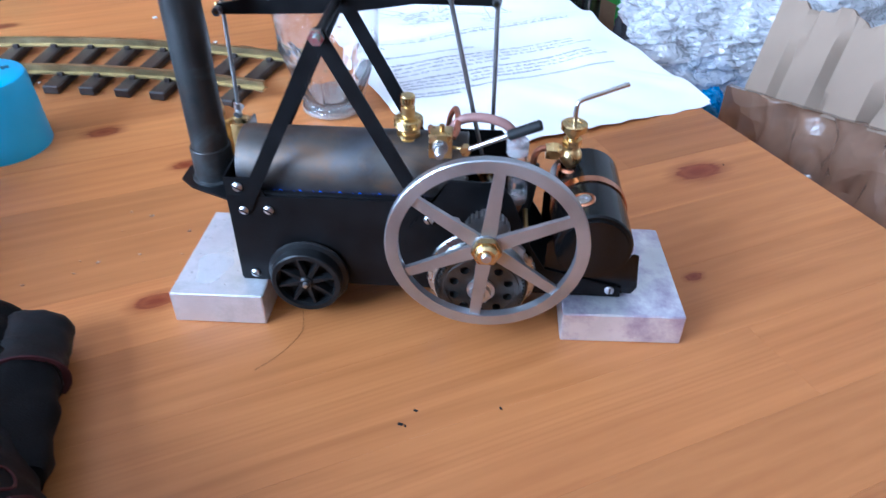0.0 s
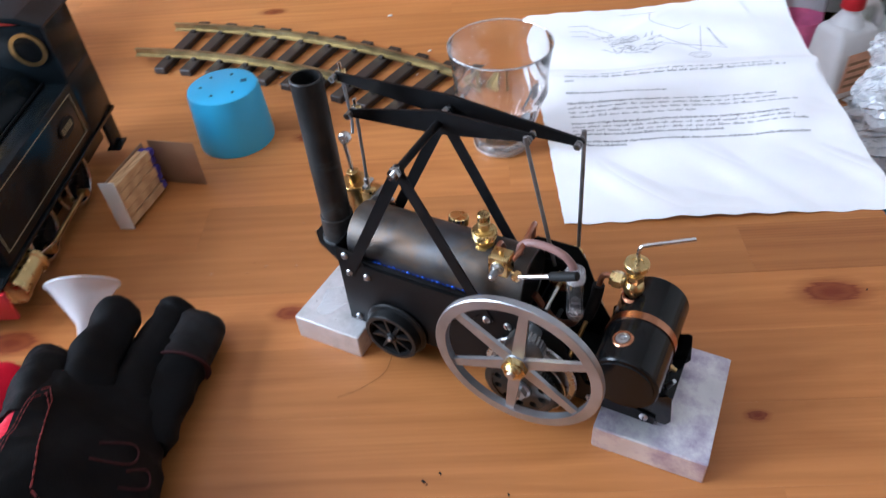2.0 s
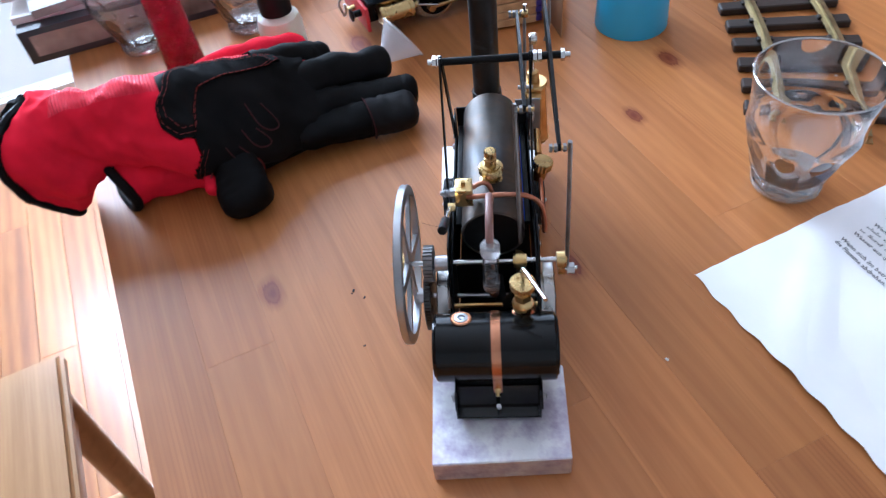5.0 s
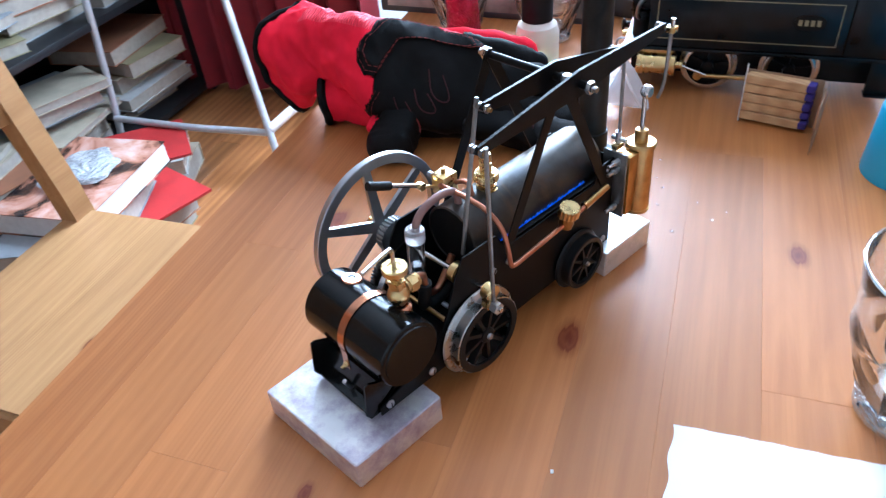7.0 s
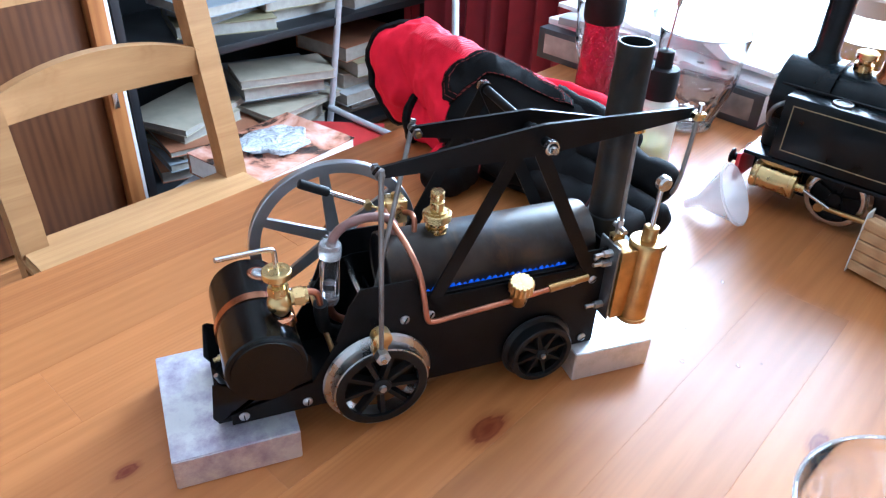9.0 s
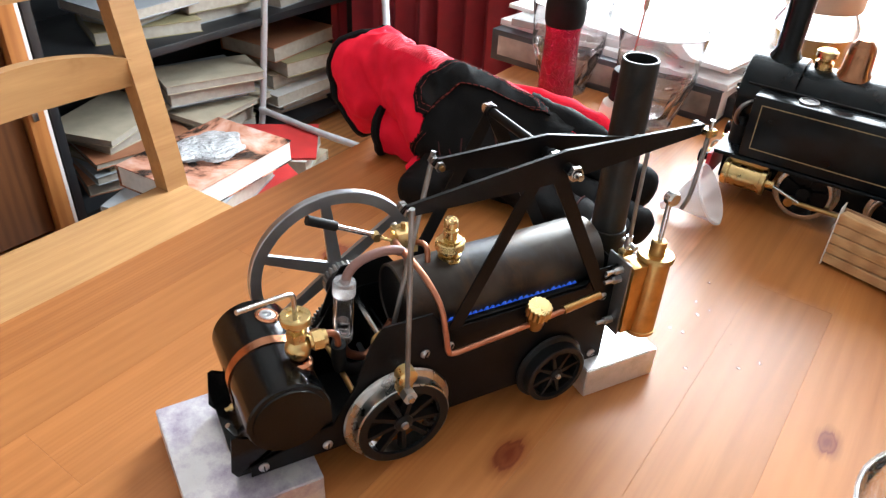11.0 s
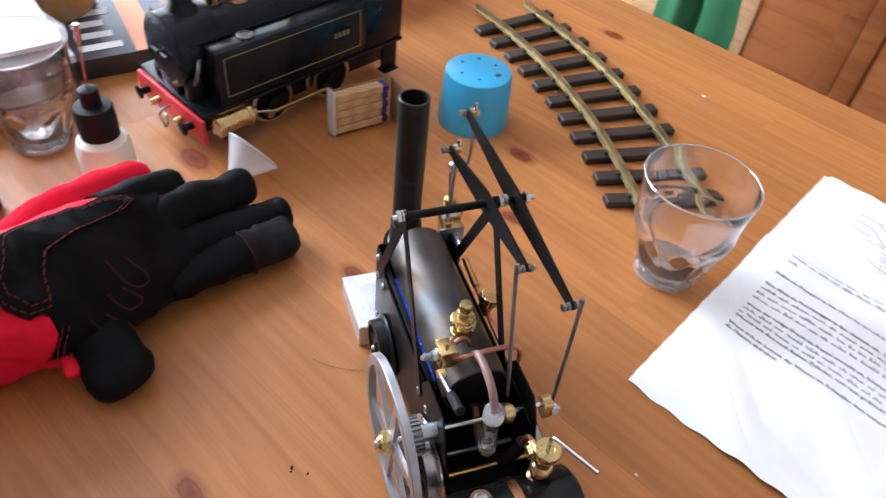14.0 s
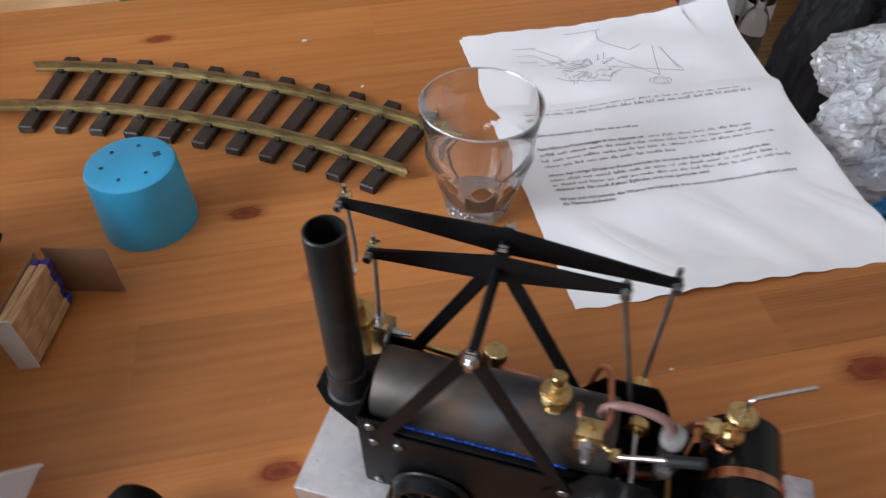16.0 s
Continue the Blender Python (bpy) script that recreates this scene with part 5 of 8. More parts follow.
def sheet(name, material, label, du, dv, lift, split=True):
    bm = mesh()
    rows = []
    n = 70
    for j in range(n + 1):
        k = j / n
        v = 0.087 + (0.380 - 0.087) * k
        if split and v > 0.265:
            right = 0.331 - 0.020 * (v - 0.265) / 0.115
        else:
            right = 0.330 + 0.012 * (v - 0.087) / 0.176
        left = 0.122 - 0.005 * k + 0.0002 * math.sin(j * 1.7)
        rows.append([bm.verts.new((left + (right - left) * i / 64 + du, v + dv + (0.0008 * math.sin(i * 0.9) if j in (0, n) else 0), paper_height(left + (right - left) * i / 64, v, lift))) for i in range(65)])
    for a, b in zip(rows, rows[1:]):
        for i in range(64):
            bm.faces.new((a[i], a[i + 1], b[i + 1], b[i]))
    ext = bmesh.ops.extrude_face_region(bm, geom=list(bm.faces))
    for g in ext["geom"]:
        if isinstance(g, bmesh.types.BMVert):
            g.co.z -= 0.00012
    return solo(name, bm, material, label, "paper", TABLE, group="sheets of paper", smooth=60)


under = sheet("paper_sheet", PAPER, "white paper sheet lying under the printed one", 0.0035, 0.0045, -0.00045, False)
top = sheet("paper_sheet", PAPER, "creased white instruction sheet with a drawing and printed text", 0.0, 0.0, 0.0)
WORLDS[top] = TABLE.copy()


def on_paper(bm, u, v):
    for w in bm.verts:
        w.co.z = paper_height(w.co.x, w.co.y) + 0.00022 + (0.00005 if w.co.z > 0 else 0)


def printed(text, u0, v, size, u1=None):
    data = bpy.data.curves.new("printed_line", "FONT")
    data.body, data.size, data.fill_mode = text, size, "FRONT"
    data.resolution_u = 1
    data.offset = 0.00008
    ob = bpy.data.objects.new("printed_line", data)
    scene.collection.objects.link(ob)
    bpy.context.view_layer.update()
    me = bpy.data.meshes.new_from_object(ob.evaluated_get(bpy.context.evaluated_depsgraph_get()))
    bpy.data.objects.remove(ob)
    bm = mesh()
    bm.from_mesh(me)
    width = max(w.co.x for w in bm.verts)
    k = (u1 - u0) / width if u1 else 1.0
    for w in bm.verts:
        w.co = Vector((u0 + w.co.x * k, v + w.co.y, 0))
    on_paper(bm, u0, v)
    part("printed_line", bm, INK, top, smooth=0)


SOFT_INK = surface("soft_grey_ink", (0.13, 0.13, 0.14), 0.8, 0, 0.1, 200, 900, 0)


def bar_line(u0, u1, v, rng, size=0.0029):
    bm = mesh()
    u = u0
    while u < u1:
        end = min(u + rng.uniform(0.003, 0.011), u1)
        while u < end:
            w = rng.uniform(0.00035, 0.0007)
            tall = size * rng.choice((0.55, 0.55, 0.6, 0.95))
            box(bm, u, u + w, v, v + tall, 0, 0.0001)
            u += w + 0.0007
        u += 0.0022
    on_paper(bm, u0, v)
    part("printed_line", bm, SOFT_INK, top, smooth=0)["kind"] = "stuff"


rng = random.Random(8)
S = 0.0042
bar_line(0.142, 0.312, 0.2660, rng)
bar_line(0.142, 0.318, 0.2610, rng)
bar_line(0.142, 0.149, 0.2555, rng)
printed("Füllen sie Dampföl in den Öler, bis er voll ist.", 0.1410, 0.2400, S, 0.2205)
printed("Nun füllen sie Feuerzeuggas in den Gastank ein.", 0.1405, 0.2262, S, 0.2200)
bar_line(0.2225, 0.3020, 0.2262, rng)
bar_line(0.1405, 0.3000, 0.2205, rng)
bar_line(0.1405, 0.3120, 0.2147, rng)
bar_line(0.1405, 0.2350, 0.2088, rng)
printed("Wenn der nötige Druck im Kessel erreicht ist, können sie über den Regler den Dampf in den", 0.1405, 0.1993, S, 0.3010)
bar_line(0.1405, 0.3040, 0.1940, rng)
bar_line(0.1405, 0.3120, 0.1886, rng)
printed("Wasser aus den noch Kalten Zylinder, erst raus gedrückt wird.", 0.1405, 0.1832, S, 0.2500)
printed("Wenn sich im betrieb das Wasser im Schauglas dem untersten sichtbaren Bereich nähert, sofort", 0.1405, 0.1735, S, 0.3080)
printed("die Flamme abdrehen.", 0.1405, 0.1690, S, 0.1770)
# drawing: thin strokes of an engine and its callouts
bm = mesh()
strokes = []
for k in range(80):
    u, v = 0.182 + rng.random() * 0.050, 0.296 + rng.random() * 0.036
    a = rng.random() * 3.14
    n = rng.uniform(0.004, 0.014)
    strokes.append((u, v, u + n * math.cos(a), v + n * math.sin(a) * 0.7))
strokes += [(0.228, 0.318, 0.285, 0.302), (0.232, 0.330, 0.262, 0.300), (0.262, 0.300, 0.270, 0.338), (0.275, 0.335, 0.283, 0.305), (0.276, 0.334, 0.281, 0.306), (0.157, 0.356, 0.176, 0.356), (0.157, 0.346, 0.170, 0.346), (0.157, 0.336, 0.172, 0.335),
            (0.172, 0.356, 0.200, 0.330), (0.170, 0.346, 0.195, 0.322), (0.205, 0.370, 0.236, 0.369), (0.232, 0.369, 0.228, 0.352), (0.228, 0.352, 0.250, 0.336), (0.250, 0.336, 0.262, 0.342)]
for k in range(12):
    a, b = 2 * math.pi * k / 12, 2 * math.pi * (k + 1) / 12
    strokes.append((0.259 + 0.009 * math.cos(a), 0.292 + 0.0055 * math.sin(a), 0.259 + 0.009 * math.cos(b), 0.292 + 0.0055 * math.sin(b)))
    strokes.append((0.259 + 0.006 * math.cos(a), 0.292 + 0.0035 * math.sin(a), 0.259 + 0.006 * math.cos(b), 0.292 + 0.0035 * math.sin(b)))
for x0, y0, x1, y1 in strokes:
    d = Vector((x1 - x0, y1 - y0))
    q = Matrix.Translation((x0, y0, 0)) @ Matrix.Rotation(math.atan2(d.y, d.x), 4, "Z")
    for c in range(4):
        box(bm, d.length * c / 4, d.length * (c + 1) / 4, -0.00022, 0.00022, 0, 0.0001, 0, q)
on_paper(bm, 0, 0)
part("drawing", bm, surface("pale_ink", (0.27, 0.27, 0.29), 0.8, 0, 0.1, 200, 900, 0), top, "faint line drawing of the engine", smooth=0)

# open match book, standing on its long side
book = thing("match_box", "open brown card box of wooden matches with violet heads", "matches", Matrix.Translation((-0.205, 0.035, 0)))
bm = mesh()
a, b = Vector((-0.2085, 0.0145, 0)), Vector((-0.1985, 0.0185, 0))
d = (b - a).normalized()
box(bm, 0, (b - a).length, -0.0004, 0.0004, 0.0, 0.040, 0.0002, Matrix.Translation(a) @ Matrix.Rotation(math.atan2(d.y, d.x), 4, "Z"))
part("end_flap", bm, CARD_WHITE, book, "white card end flap", at_world=True)
back = [Vector((-0.2085, 0.0150, 0)), Vector((-0.2200, 0.0640, 0)), Vector((-0.2185, 0.0680, 0)), Vector((-0.1840, 0.0770, 0))]
for p, q_, name in ((back[0], back[1], "back_panel"), (back[2], back[3], "cover")):
    d = (q_ - p)
    bm = mesh()
    box(bm, 0, d.length, -0.0004, 0.0004, 0.0, 0.0365, 0.0002, Matrix.Translation(p) @ Matrix.Rotation(math.atan2(d.y, d.x), 4, "Z"))
    part(name, bm, CARD_BROWN, book, at_world=True)
d = (back[1] - back[0]).normalized()
n = Vector((d.y, -d.x, 0))
for layer in range(2):
    for i in range(5):
        z = 0.0045 + i * 0.0070 + 0.0012 * (layer % 2)
        base = back[0] + d * 0.0015 + n * (0.0034 + 0.0052 * layer) + Vector((0, 0, z))
        tip = base + d * 0.0405 + n * 0.0008 * math.sin(i * 3.1 + layer)
        q = Matrix.Translation(base) @ (tip - base).to_track_quat("Y", "Z").to_matrix().to_4x4()
        bm = mesh()
        box(bm, -0.0022, 0.0022, 0, (tip - base).length, -0.0032, 0.0032, 0.0005, q, 1)
        stick = part("match", bm, MATCH_WOOD, book, at_world=True)
        bm = mesh()
        box(bm, -0.0025, 0.0025, (tip - base).length - 0.0012, (tip - base).length + 0.0048, -0.0028, 0.0028, 0.0012, q)
        part("match_head", bm, BLUE_HEAD, stick, "violet match head", at_world=True)

# small plastic funnel lying by the glove
mouth, nose = Vector((-0.1645, -0.0478, 0.0225)), Vector((-0.1476, -0.0728, 0.0040))
q = Matrix.Translation(mouth) @ frame_along(nose - mouth)
bm = mesh()
lathe(bm, [(0.0196, -0.0006), (0.0208, -0.0002), (0.0208, 0.0011), (0.0192, 0.0021), (0.0040, 0.0240), (0.0030, 0.0340), (0.0022, 0.0340), (0.0033, 0.0236), (0.0181, 0.0016), (0.0196, -0.0006)], 40, q)
bm.transform(Matrix.Translation((-mouth.x, -mouth.y, 0)))
solo("funnel", bm, MILKY, "small milky plastic funnel lying on its side", "funnel", Matrix.Translation((mouth.x, mouth.y, 0.0)))


# ---------------------------------------------------------------- work gloves
RED_KNIT = surface("red_ribbed_knit", (0.78, 0.014, 0.045), 0.7, 0.0, 0.12, 40, 1600, 0.2, specular=0.3)


def ribbed(m, period, depth):
    """Fine ribs across the y axis, as relief alone."""
    nt = m.node_tree
    p = nt.nodes["Principled BSDF"]
    old = p.inputs["Normal"].links[0].from_node
    co = nt.nodes.new("ShaderNodeTexCoord")
    w = node(nt, "ShaderNodeTexWave", Scale=0.314 / period, Distortion=1.2, Detail=1.0)
    w.bands_direction = "Y"
    link(nt, co.outputs["Object"], w.inputs["Vector"])
    bp = node(nt, "ShaderNodeBump", Strength=depth, Distance=0.0008)
    link(nt, w.outputs["Fac"], bp.inputs["Height"])
    link(nt, old.outputs[0], bp.inputs["Normal"])
    link(nt, bp.outputs[0], p.inputs["Normal"])


ribbed(RED_KNIT, 0.0021, 0.9)
STITCH = surface("orange_red_thread", (0.21, 0.024, 0.020), 0.8, 0.0, 0.2, 300, 1500, 0.1)
LINING = surface("pale_glove_lining", (0.50, 0.48, 0.47), 0.9, 0.0, 0.1, 60, 900, 0.2)


def eased(rows, t):
    """A soft value between rows of numbers; t from 0 to 1."""
    x = min(max(t, 0.0), 1.0) * (len(rows) - 1)
    i = min(int(x), len(rows) - 2)
    k = x - i
    p0, p1, p2, p3 = rows[max(i - 1, 0)], rows[i], rows[i + 1], rows[min(i + 2, len(rows) - 1)]
    return [0.5 * (2 * b + (c - a) * k + (2 * a - 5 * b + 4 * c - d) * k * k + (3 * b - a - 3 * c + d) * k ** 3) for a, b, c, d in zip(p0, p1, p2, p3)]


class Hull:
    """A flattened cloth tube along v. Stations: (v, u, z, half width, half thickness, slope in degrees, bow of its edges)."""

    def __init__(self, stations, fold=0.003, seed=0.0):
        self.stations, self.fold, self.seed = stations, fold, seed

    def at(self, phi, t, out=0.0):
        v, u, z, a, b, slope, lead = eased(self.stations, t)
        c, s = math.cos(phi), math.sin(phi)
        x = a * math.copysign(abs(c) ** 0.8, c)
        y = b * math.copysign(abs(s) ** 0.85, s)
        d = radians(slope)
        along, face = Vector((-math.cos(d), 0, math.sin(d))), Vector((math.sin(d), 0, math.cos(d)))
        normal = (along * c * b + face * s * a).normalized()
        p = Vector((u, v + lead * c * c, z)) + along * x + face * y
        q = Vector((p.x * 30, p.y * 42 + p.z * 18, p.z * 30 + self.seed))
        k = self.fold * (0.50 + 0.75 * min(1.0, max(0.0, (t - 0.35) / 0.3))) * (noise.noise(q) + 0.8 * (0.25 - abs(noise.noise(q * 1.7 + Vector((3, self.seed, 1))))) + 0.12 * noise.noise(q * 5.1))
        p += normal * (k + out)
        if p.y > -0.2235:
            p.z = max(p.z, 0.0007 + 0.3 * max(out, 0.0))
        return p

    def skin(self, bm, phi0, phi1, t0, t1, nphi, nt, out=0.0, keep=None):
        closed = phi1 - phi0 > 6.28
        rows = []
        for j in range(nt + 1):
            t = t0 + (t1 - t0) * j / nt
            rows.append([bm.verts.new(self.at(phi0 + (phi1 - phi0) * i / nphi, t, out)) for i in range(nphi if closed else nphi + 1)])
        n = nphi
        for j, (a, b) in enumerate(zip(rows, rows[1:])):
            for i in range(n):
                k = (i + 1) % len(a)
                if keep is None or keep(phi0 + (phi1 - phi0) * (i + 0.5) / nphi, t0 + (t1 - t0) * (j + 0.5) / nt):
                    bm.faces.new((a[i], a[k], b[k], b[i]))
        bmesh.ops.delete(bm, geom=[v for v in bm.verts if not v.link_faces], context="VERTS")
        return bm


def thicken(bm, depth):
    bmesh.ops.recalc_face_normals(bm, faces=bm.faces)
    bmesh.ops.solidify(bm, geom=list(bm.faces), thickness=depth)
    return bm


def stitched(hull, corners, parent, out, n=10, lines=1, gap=0.0016):
    """Dashed thread along a line of (phi, t) corners on a hull."""
    bm = mesh()
    pts = []
    for (a, b), (c, d) in zip(corners, corners[1:]):
        pts += [(a + (c - a) * k / n, b + (d - b) * k / n) for k in range(n)]
    pts.append(corners[-1])
    for line in range(lines):
        path = [hull.at(p, t, out) for p, t in pts]
        if line:
            mid = sum(path, Vector()) / len(path)
            path = [p + (mid - p).normalized() * gap * line for p in path]
        run, on, piece = 0.0, True, [path[0]]
        for a, b in zip(path, path[1:]):
            steps = max(1, int((b - a).length / 0.0007))
            for k in range(1, steps + 1):
                q = a + (b - a) * k / steps
                run += (b - a).length / steps
                if on:
                    piece.append(q)
                if run > (0.0026 if on else 0.0009):
                    if on and len(piece) > 1:
                        sweep(bm, piece, circle(0.00024, 5))
                    on, run, piece = not on, 0.0, [q]
    return part("seam", bm, STITCH, parent, "orange-red stitching")


def finger(name, path, a, b, slope, parent, label, material=None, tip=0.0075, seed=0.0, t0=0.0, grow=0.0):
    """A flattened finger with a blunt, square-cornered end; path of (u, v, z)."""
    pts = smooth_path(path, 10)
    n = len(pts)
    total = sum((q - p).length for p, q in zip(pts, pts[1:]))
    bm = mesh()
    rows, gone = [], 0.0
    for i, p in enumerate(pts):
        if i:
            gone += (p - pts[i - 1]).length
        if gone < t0 * total:
            continue
        ahead = (pts[min(i + 1, n - 1)] - pts[max(i - 1, 0)]).normalized()
        d = radians(slope)
        across = Vector((-math.cos(d), 0, math.sin(d))) if abs(ahead.y) > 0.6 else Vector((0, 1, 0))
        across = (across - ahead * across.dot(ahead)).normalized()
        up = across.cross(ahead)
        if up.z < 0:
            up = -up
        row = []
        for k in range(24):
            f = 2 * math.pi * k / 24
            c, s = math.cos(f), math.sin(f)
            q = p + across * (a + grow) * math.copysign(abs(c) ** 0.7, c) + up * (b + grow) * math.copysign(abs(s) ** 0.8, s)
            w = Vector((q.x * 55, q.y * 70, q.z * 55 + seed))
            q += (across * c + up * s) * (0.0026 * noise.noise(w) + 0.0020 * (0.22 - abs(noise.noise(w * 2.3 + Vector((seed, 2, 5))))))
            row.append(q)
        rows.append(row)
    centre, ahead = pts[-1], (pts[-1] - pts[-3]).normalized()
    end = rows[-1]
    for f, g in ((0.93, 0.35), (0.80, 0.68), (0.55, 0.90), (0.25, 1.0)):
        rows.append([centre + (q - centre) * f + ahead * tip * g for q in end])
    rings = [[bm.verts.new((q.x, q.y, max(q.z, 0.0007))) for q in row] for row in rows]
    for p, q in zip(rings, rings[1:]):
        for k in range(24):
            bm.faces.new((p[k], p[(k + 1) % 24], q[(k + 1) % 24], q[k]))
    bm.faces.new(rings[-1])
    bm.faces.new(rings[0][::-1])
    return part(name, bm, material or BLACK_CLOTH, parent, label, smooth=70)


def hem_ring(hull, t, r, parent, squash=1.0):
    pts = [hull.at(2 * math.pi * k / 48, t) for k in range(49)]
    bm = mesh()
    sweep(bm, pts, circle(r, 8, squash))
    part("hem", bm, BLACK_CLOTH, parent, "black hem")


# the lower glove lies flat, its red cuff at the table's edge
low = thing("work_glove", "red and black work glove lying under another one", "glove", TABLE, group="pair of work gloves")
under_hull = Hull([(-0.062, -0.128, 0.014, 0.032, 0.011, 6, 0), (-0.100, -0.128, 0.017, 0.038, 0.015, 8, 0), (-0.140, -0.128, 0.019, 0.038, 0.018, 10, 0), (-0.172, -0.132, 0.020, 0.033, 0.017, 10, 0), (-0.203, -0.136, 0.0215, 0.038, 0.0185, 12, 0.010)], 0.004, 4.0)
bm = mesh()
under_hull.skin(bm, 0, 2 * math.pi, 0.0, 0.5, 44, 24)
part("palm", bm, BLACK_CLOTH, low, "black palm of the lower glove", smooth=80)
bm = mesh()
under_hull.skin(bm, 0, 2 * math.pi, 0.5, 1.0, 44, 26, 0.0004)
part("cuff", thicken(bm, 0.0012), RED_CLOTH, low, "open red cuff", smooth=80)
bm = mesh()
under_hull.skin(bm, 0, 2 * math.pi, 0.62, 0.985, 40, 14, -0.0022)
part("lining", bm, LINING, low, "pale cuff lining", smooth=80)
hem_ring(under_hull, 1.0, 0.0036, low)
finger("back_finger", [(-0.150, -0.160, 0.040), (-0.163, -0.100, 0.044), (-0.168, -0.055, 0.036)], 0.015, 0.015, 40, low, "red knitted finger", RED_CLOTH, 0.011, 2.0)
finger("index_finger", [(-0.104, -0.072, 0.011), (-0.112, -0.050, 0.010), (-0.118, -0.034, 0.010)], 0.012, 0.009, 0, low, "black glove finger", seed=6.0)

# the upper glove leans over it, palm to the room
up_glove = thing("work_glove", "red and black work glove draped over the table edge", "glove", TABLE, group="pair of work gloves")
body = Hull([(-0.056, -0.119, 0.031, 0.030, 0.0105, 40, 0.0), (-0.080, -0.1155, 0.037, 0.0355, 0.0135, 44, 0.0), (-0.110, -0.1105, 0.043, 0.0375, 0.0165, 48, 0.0), (-0.136, -0.1085, 0.048, 0.0365, 0.0185, 50, 0.0), (-0.160, -0.1125, 0.052, 0.0330, 0.0185, 54, 0.0),
             (-0.185, -0.1230, 0.0555, 0.0260, 0.0190, 60, 0.0), (-0.210, -0.1330, 0.0520, 0.0300, 0.0235, 68, 0.004), (-0.238, -0.1390, 0.0440, 0.0390, 0.0245, 74, 0.014), (-0.258, -0.1420, 0.0400, 0.0400, 0.0200, 76, 0.026)], 0.0062, 1.0)
SEAM_T = 0.455


def on_palm(phi, t):
    """The black palm: the front face up to the wrist seam."""
    edge = SEAM_T - 0.05 * math.exp(-((phi - 2.0) / 0.5) ** 2)
    return 0.42 < phi < 3.75 and t < edge


def on_side(phi, t):
    return not on_palm(phi, t) and 0.95 < phi < 4.0


bm = mesh()
body.skin(bm, 0, 2 * math.pi, 0.0, SEAM_T + 0.01, 90, 46, 0.0005, on_palm)
palm = part("palm", bm, BLACK_CLOTH, up_glove, "black palm with orange-red stitching", smooth=80)
bm = mesh()
body.skin(bm, 0, 2 * math.pi, 0.0, 1.0, 90, 110, 0.0, lambda f, t: not on_palm(f, t) and not on_side(f, t) and t < 0.80)
part("knit_back", bm, RED_KNIT, up_glove, "red ribbed knit back", smooth=80)
bm = mesh()
body.skin(bm, 0, 2 * math.pi, 0.0, 1.0, 90, 110, 0.0, lambda f, t: on_side(f, t) or (t >= 0.80 and not on_palm(f, t)))
part("cuff", bm, RED_CLOTH, up_glove, "smooth red side and cuff", smooth=80)
bm = mesh()
body.skin(bm, 0, 2 * math.pi, 0.80, 0.992, 60, 16, -0.0022)
part("lining", bm, RED_CLOTH, up_glove, "red cuff lining", smooth=80)
hem_ring(body, 1.0, 0.0034, up_glove)
# raised pad along the outer side of the palm
PAD = [(0.60, 0.10), (0.50, 0.22), (0.46, 0.36), (0.50, 0.415), (0.72, 0.435), (1.00, 0.450), (1.35, 0.490), (1.62, 0.495), (1.80, 0.455), (1.78, 0.400), (1.45, 0.375), (1.15, 0.345), (1.02, 0.24), (0.96, 0.12), (0.80, 0.080)]


def inside_pad(phi, t):
    hit = False
    for (a, b), (c, d) in zip(PAD, PAD[1:] + PAD[:1]):
        if (b > t) != (d > t) and phi < a + (t - b) * (c - a) / (d - b):
            hit = not hit
    return hit


bm = mesh()
body.skin(bm, 0.3, 2.1, 0.05, 0.60, 110, 150, 0.0024, inside_pad)
rim = [v for v in bm.verts if any(e.is_boundary for e in v.link_edges)]
for k in range(4):
    bmesh.ops.smooth_vert(bm, verts=rim, factor=0.5, use_axis_x=True, use_axis_y=True, use_axis_z=True)
bmesh.ops.recalc_face_normals(bm, faces=bm.faces)
bm.normal_update()
sink = {v: v.normal.copy() for v in rim}
turn = 1 if sum((n.x + n.z for n in sink.values())) > 0 else -1
for v, n in sink.items():
    v.co -= n * 0.0022 * turn
part("palm_pad", bm, BLACK_CLOTH, up_glove, "raised black pad with a double seam", smooth=60)
middle = (0.98, 0.30)
for inset in (0.90, 0.80):
    stitched(body, [(middle[0] + (p - middle[0]) * inset, middle[1] + (t - middle[1]) * (inset + 0.04)) for p, t in PAD + PAD[:1]], up_glove, 0.0030, 5)
stitched(body, [(2.05, 0.395), (2.4, 0.425), (2.8, 0.44), (3.2, 0.44)], up_glove, 0.0012, 8)
stitched(body, [(2.05, 0.380), (2.4, 0.410), (2.8, 0.425), (3.2, 0.425)], up_glove, 0.0012, 8)
for p0, t0 in ((1.75, 0.20), (2.05, 0.235), (2.3, 0.30)):
    loop = [(p0 - 0.22, t0 + 0.03), (p0 + 0.05, t0 + 0.015), (p0 + 0.22, t0 - 0.005), (p0 + 0.24, t0 - 0.03), (p0 + 0.10, t0 - 0.035), (p0 - 0.18, t0 - 0.01)]
    bm = mesh()
    sweep(bm, smooth_path([body.at(p, t, 0.0008) for p, t in loop], 5), circle(0.00055, 6))
    part("seam", bm, RED_THREAD, up_glove, "dark red seam")
finger("index_finger", [(-0.099, -0.078, 0.0200), (-0.0965, -0.040, 0.0165), (-0.0945, -0.018, 0.0145), (-0.0920, 0.001, 0.0135)], 0.0130, 0.0105, 25, up_glove, "black glove finger with a grey tip pad", seed=1.0)
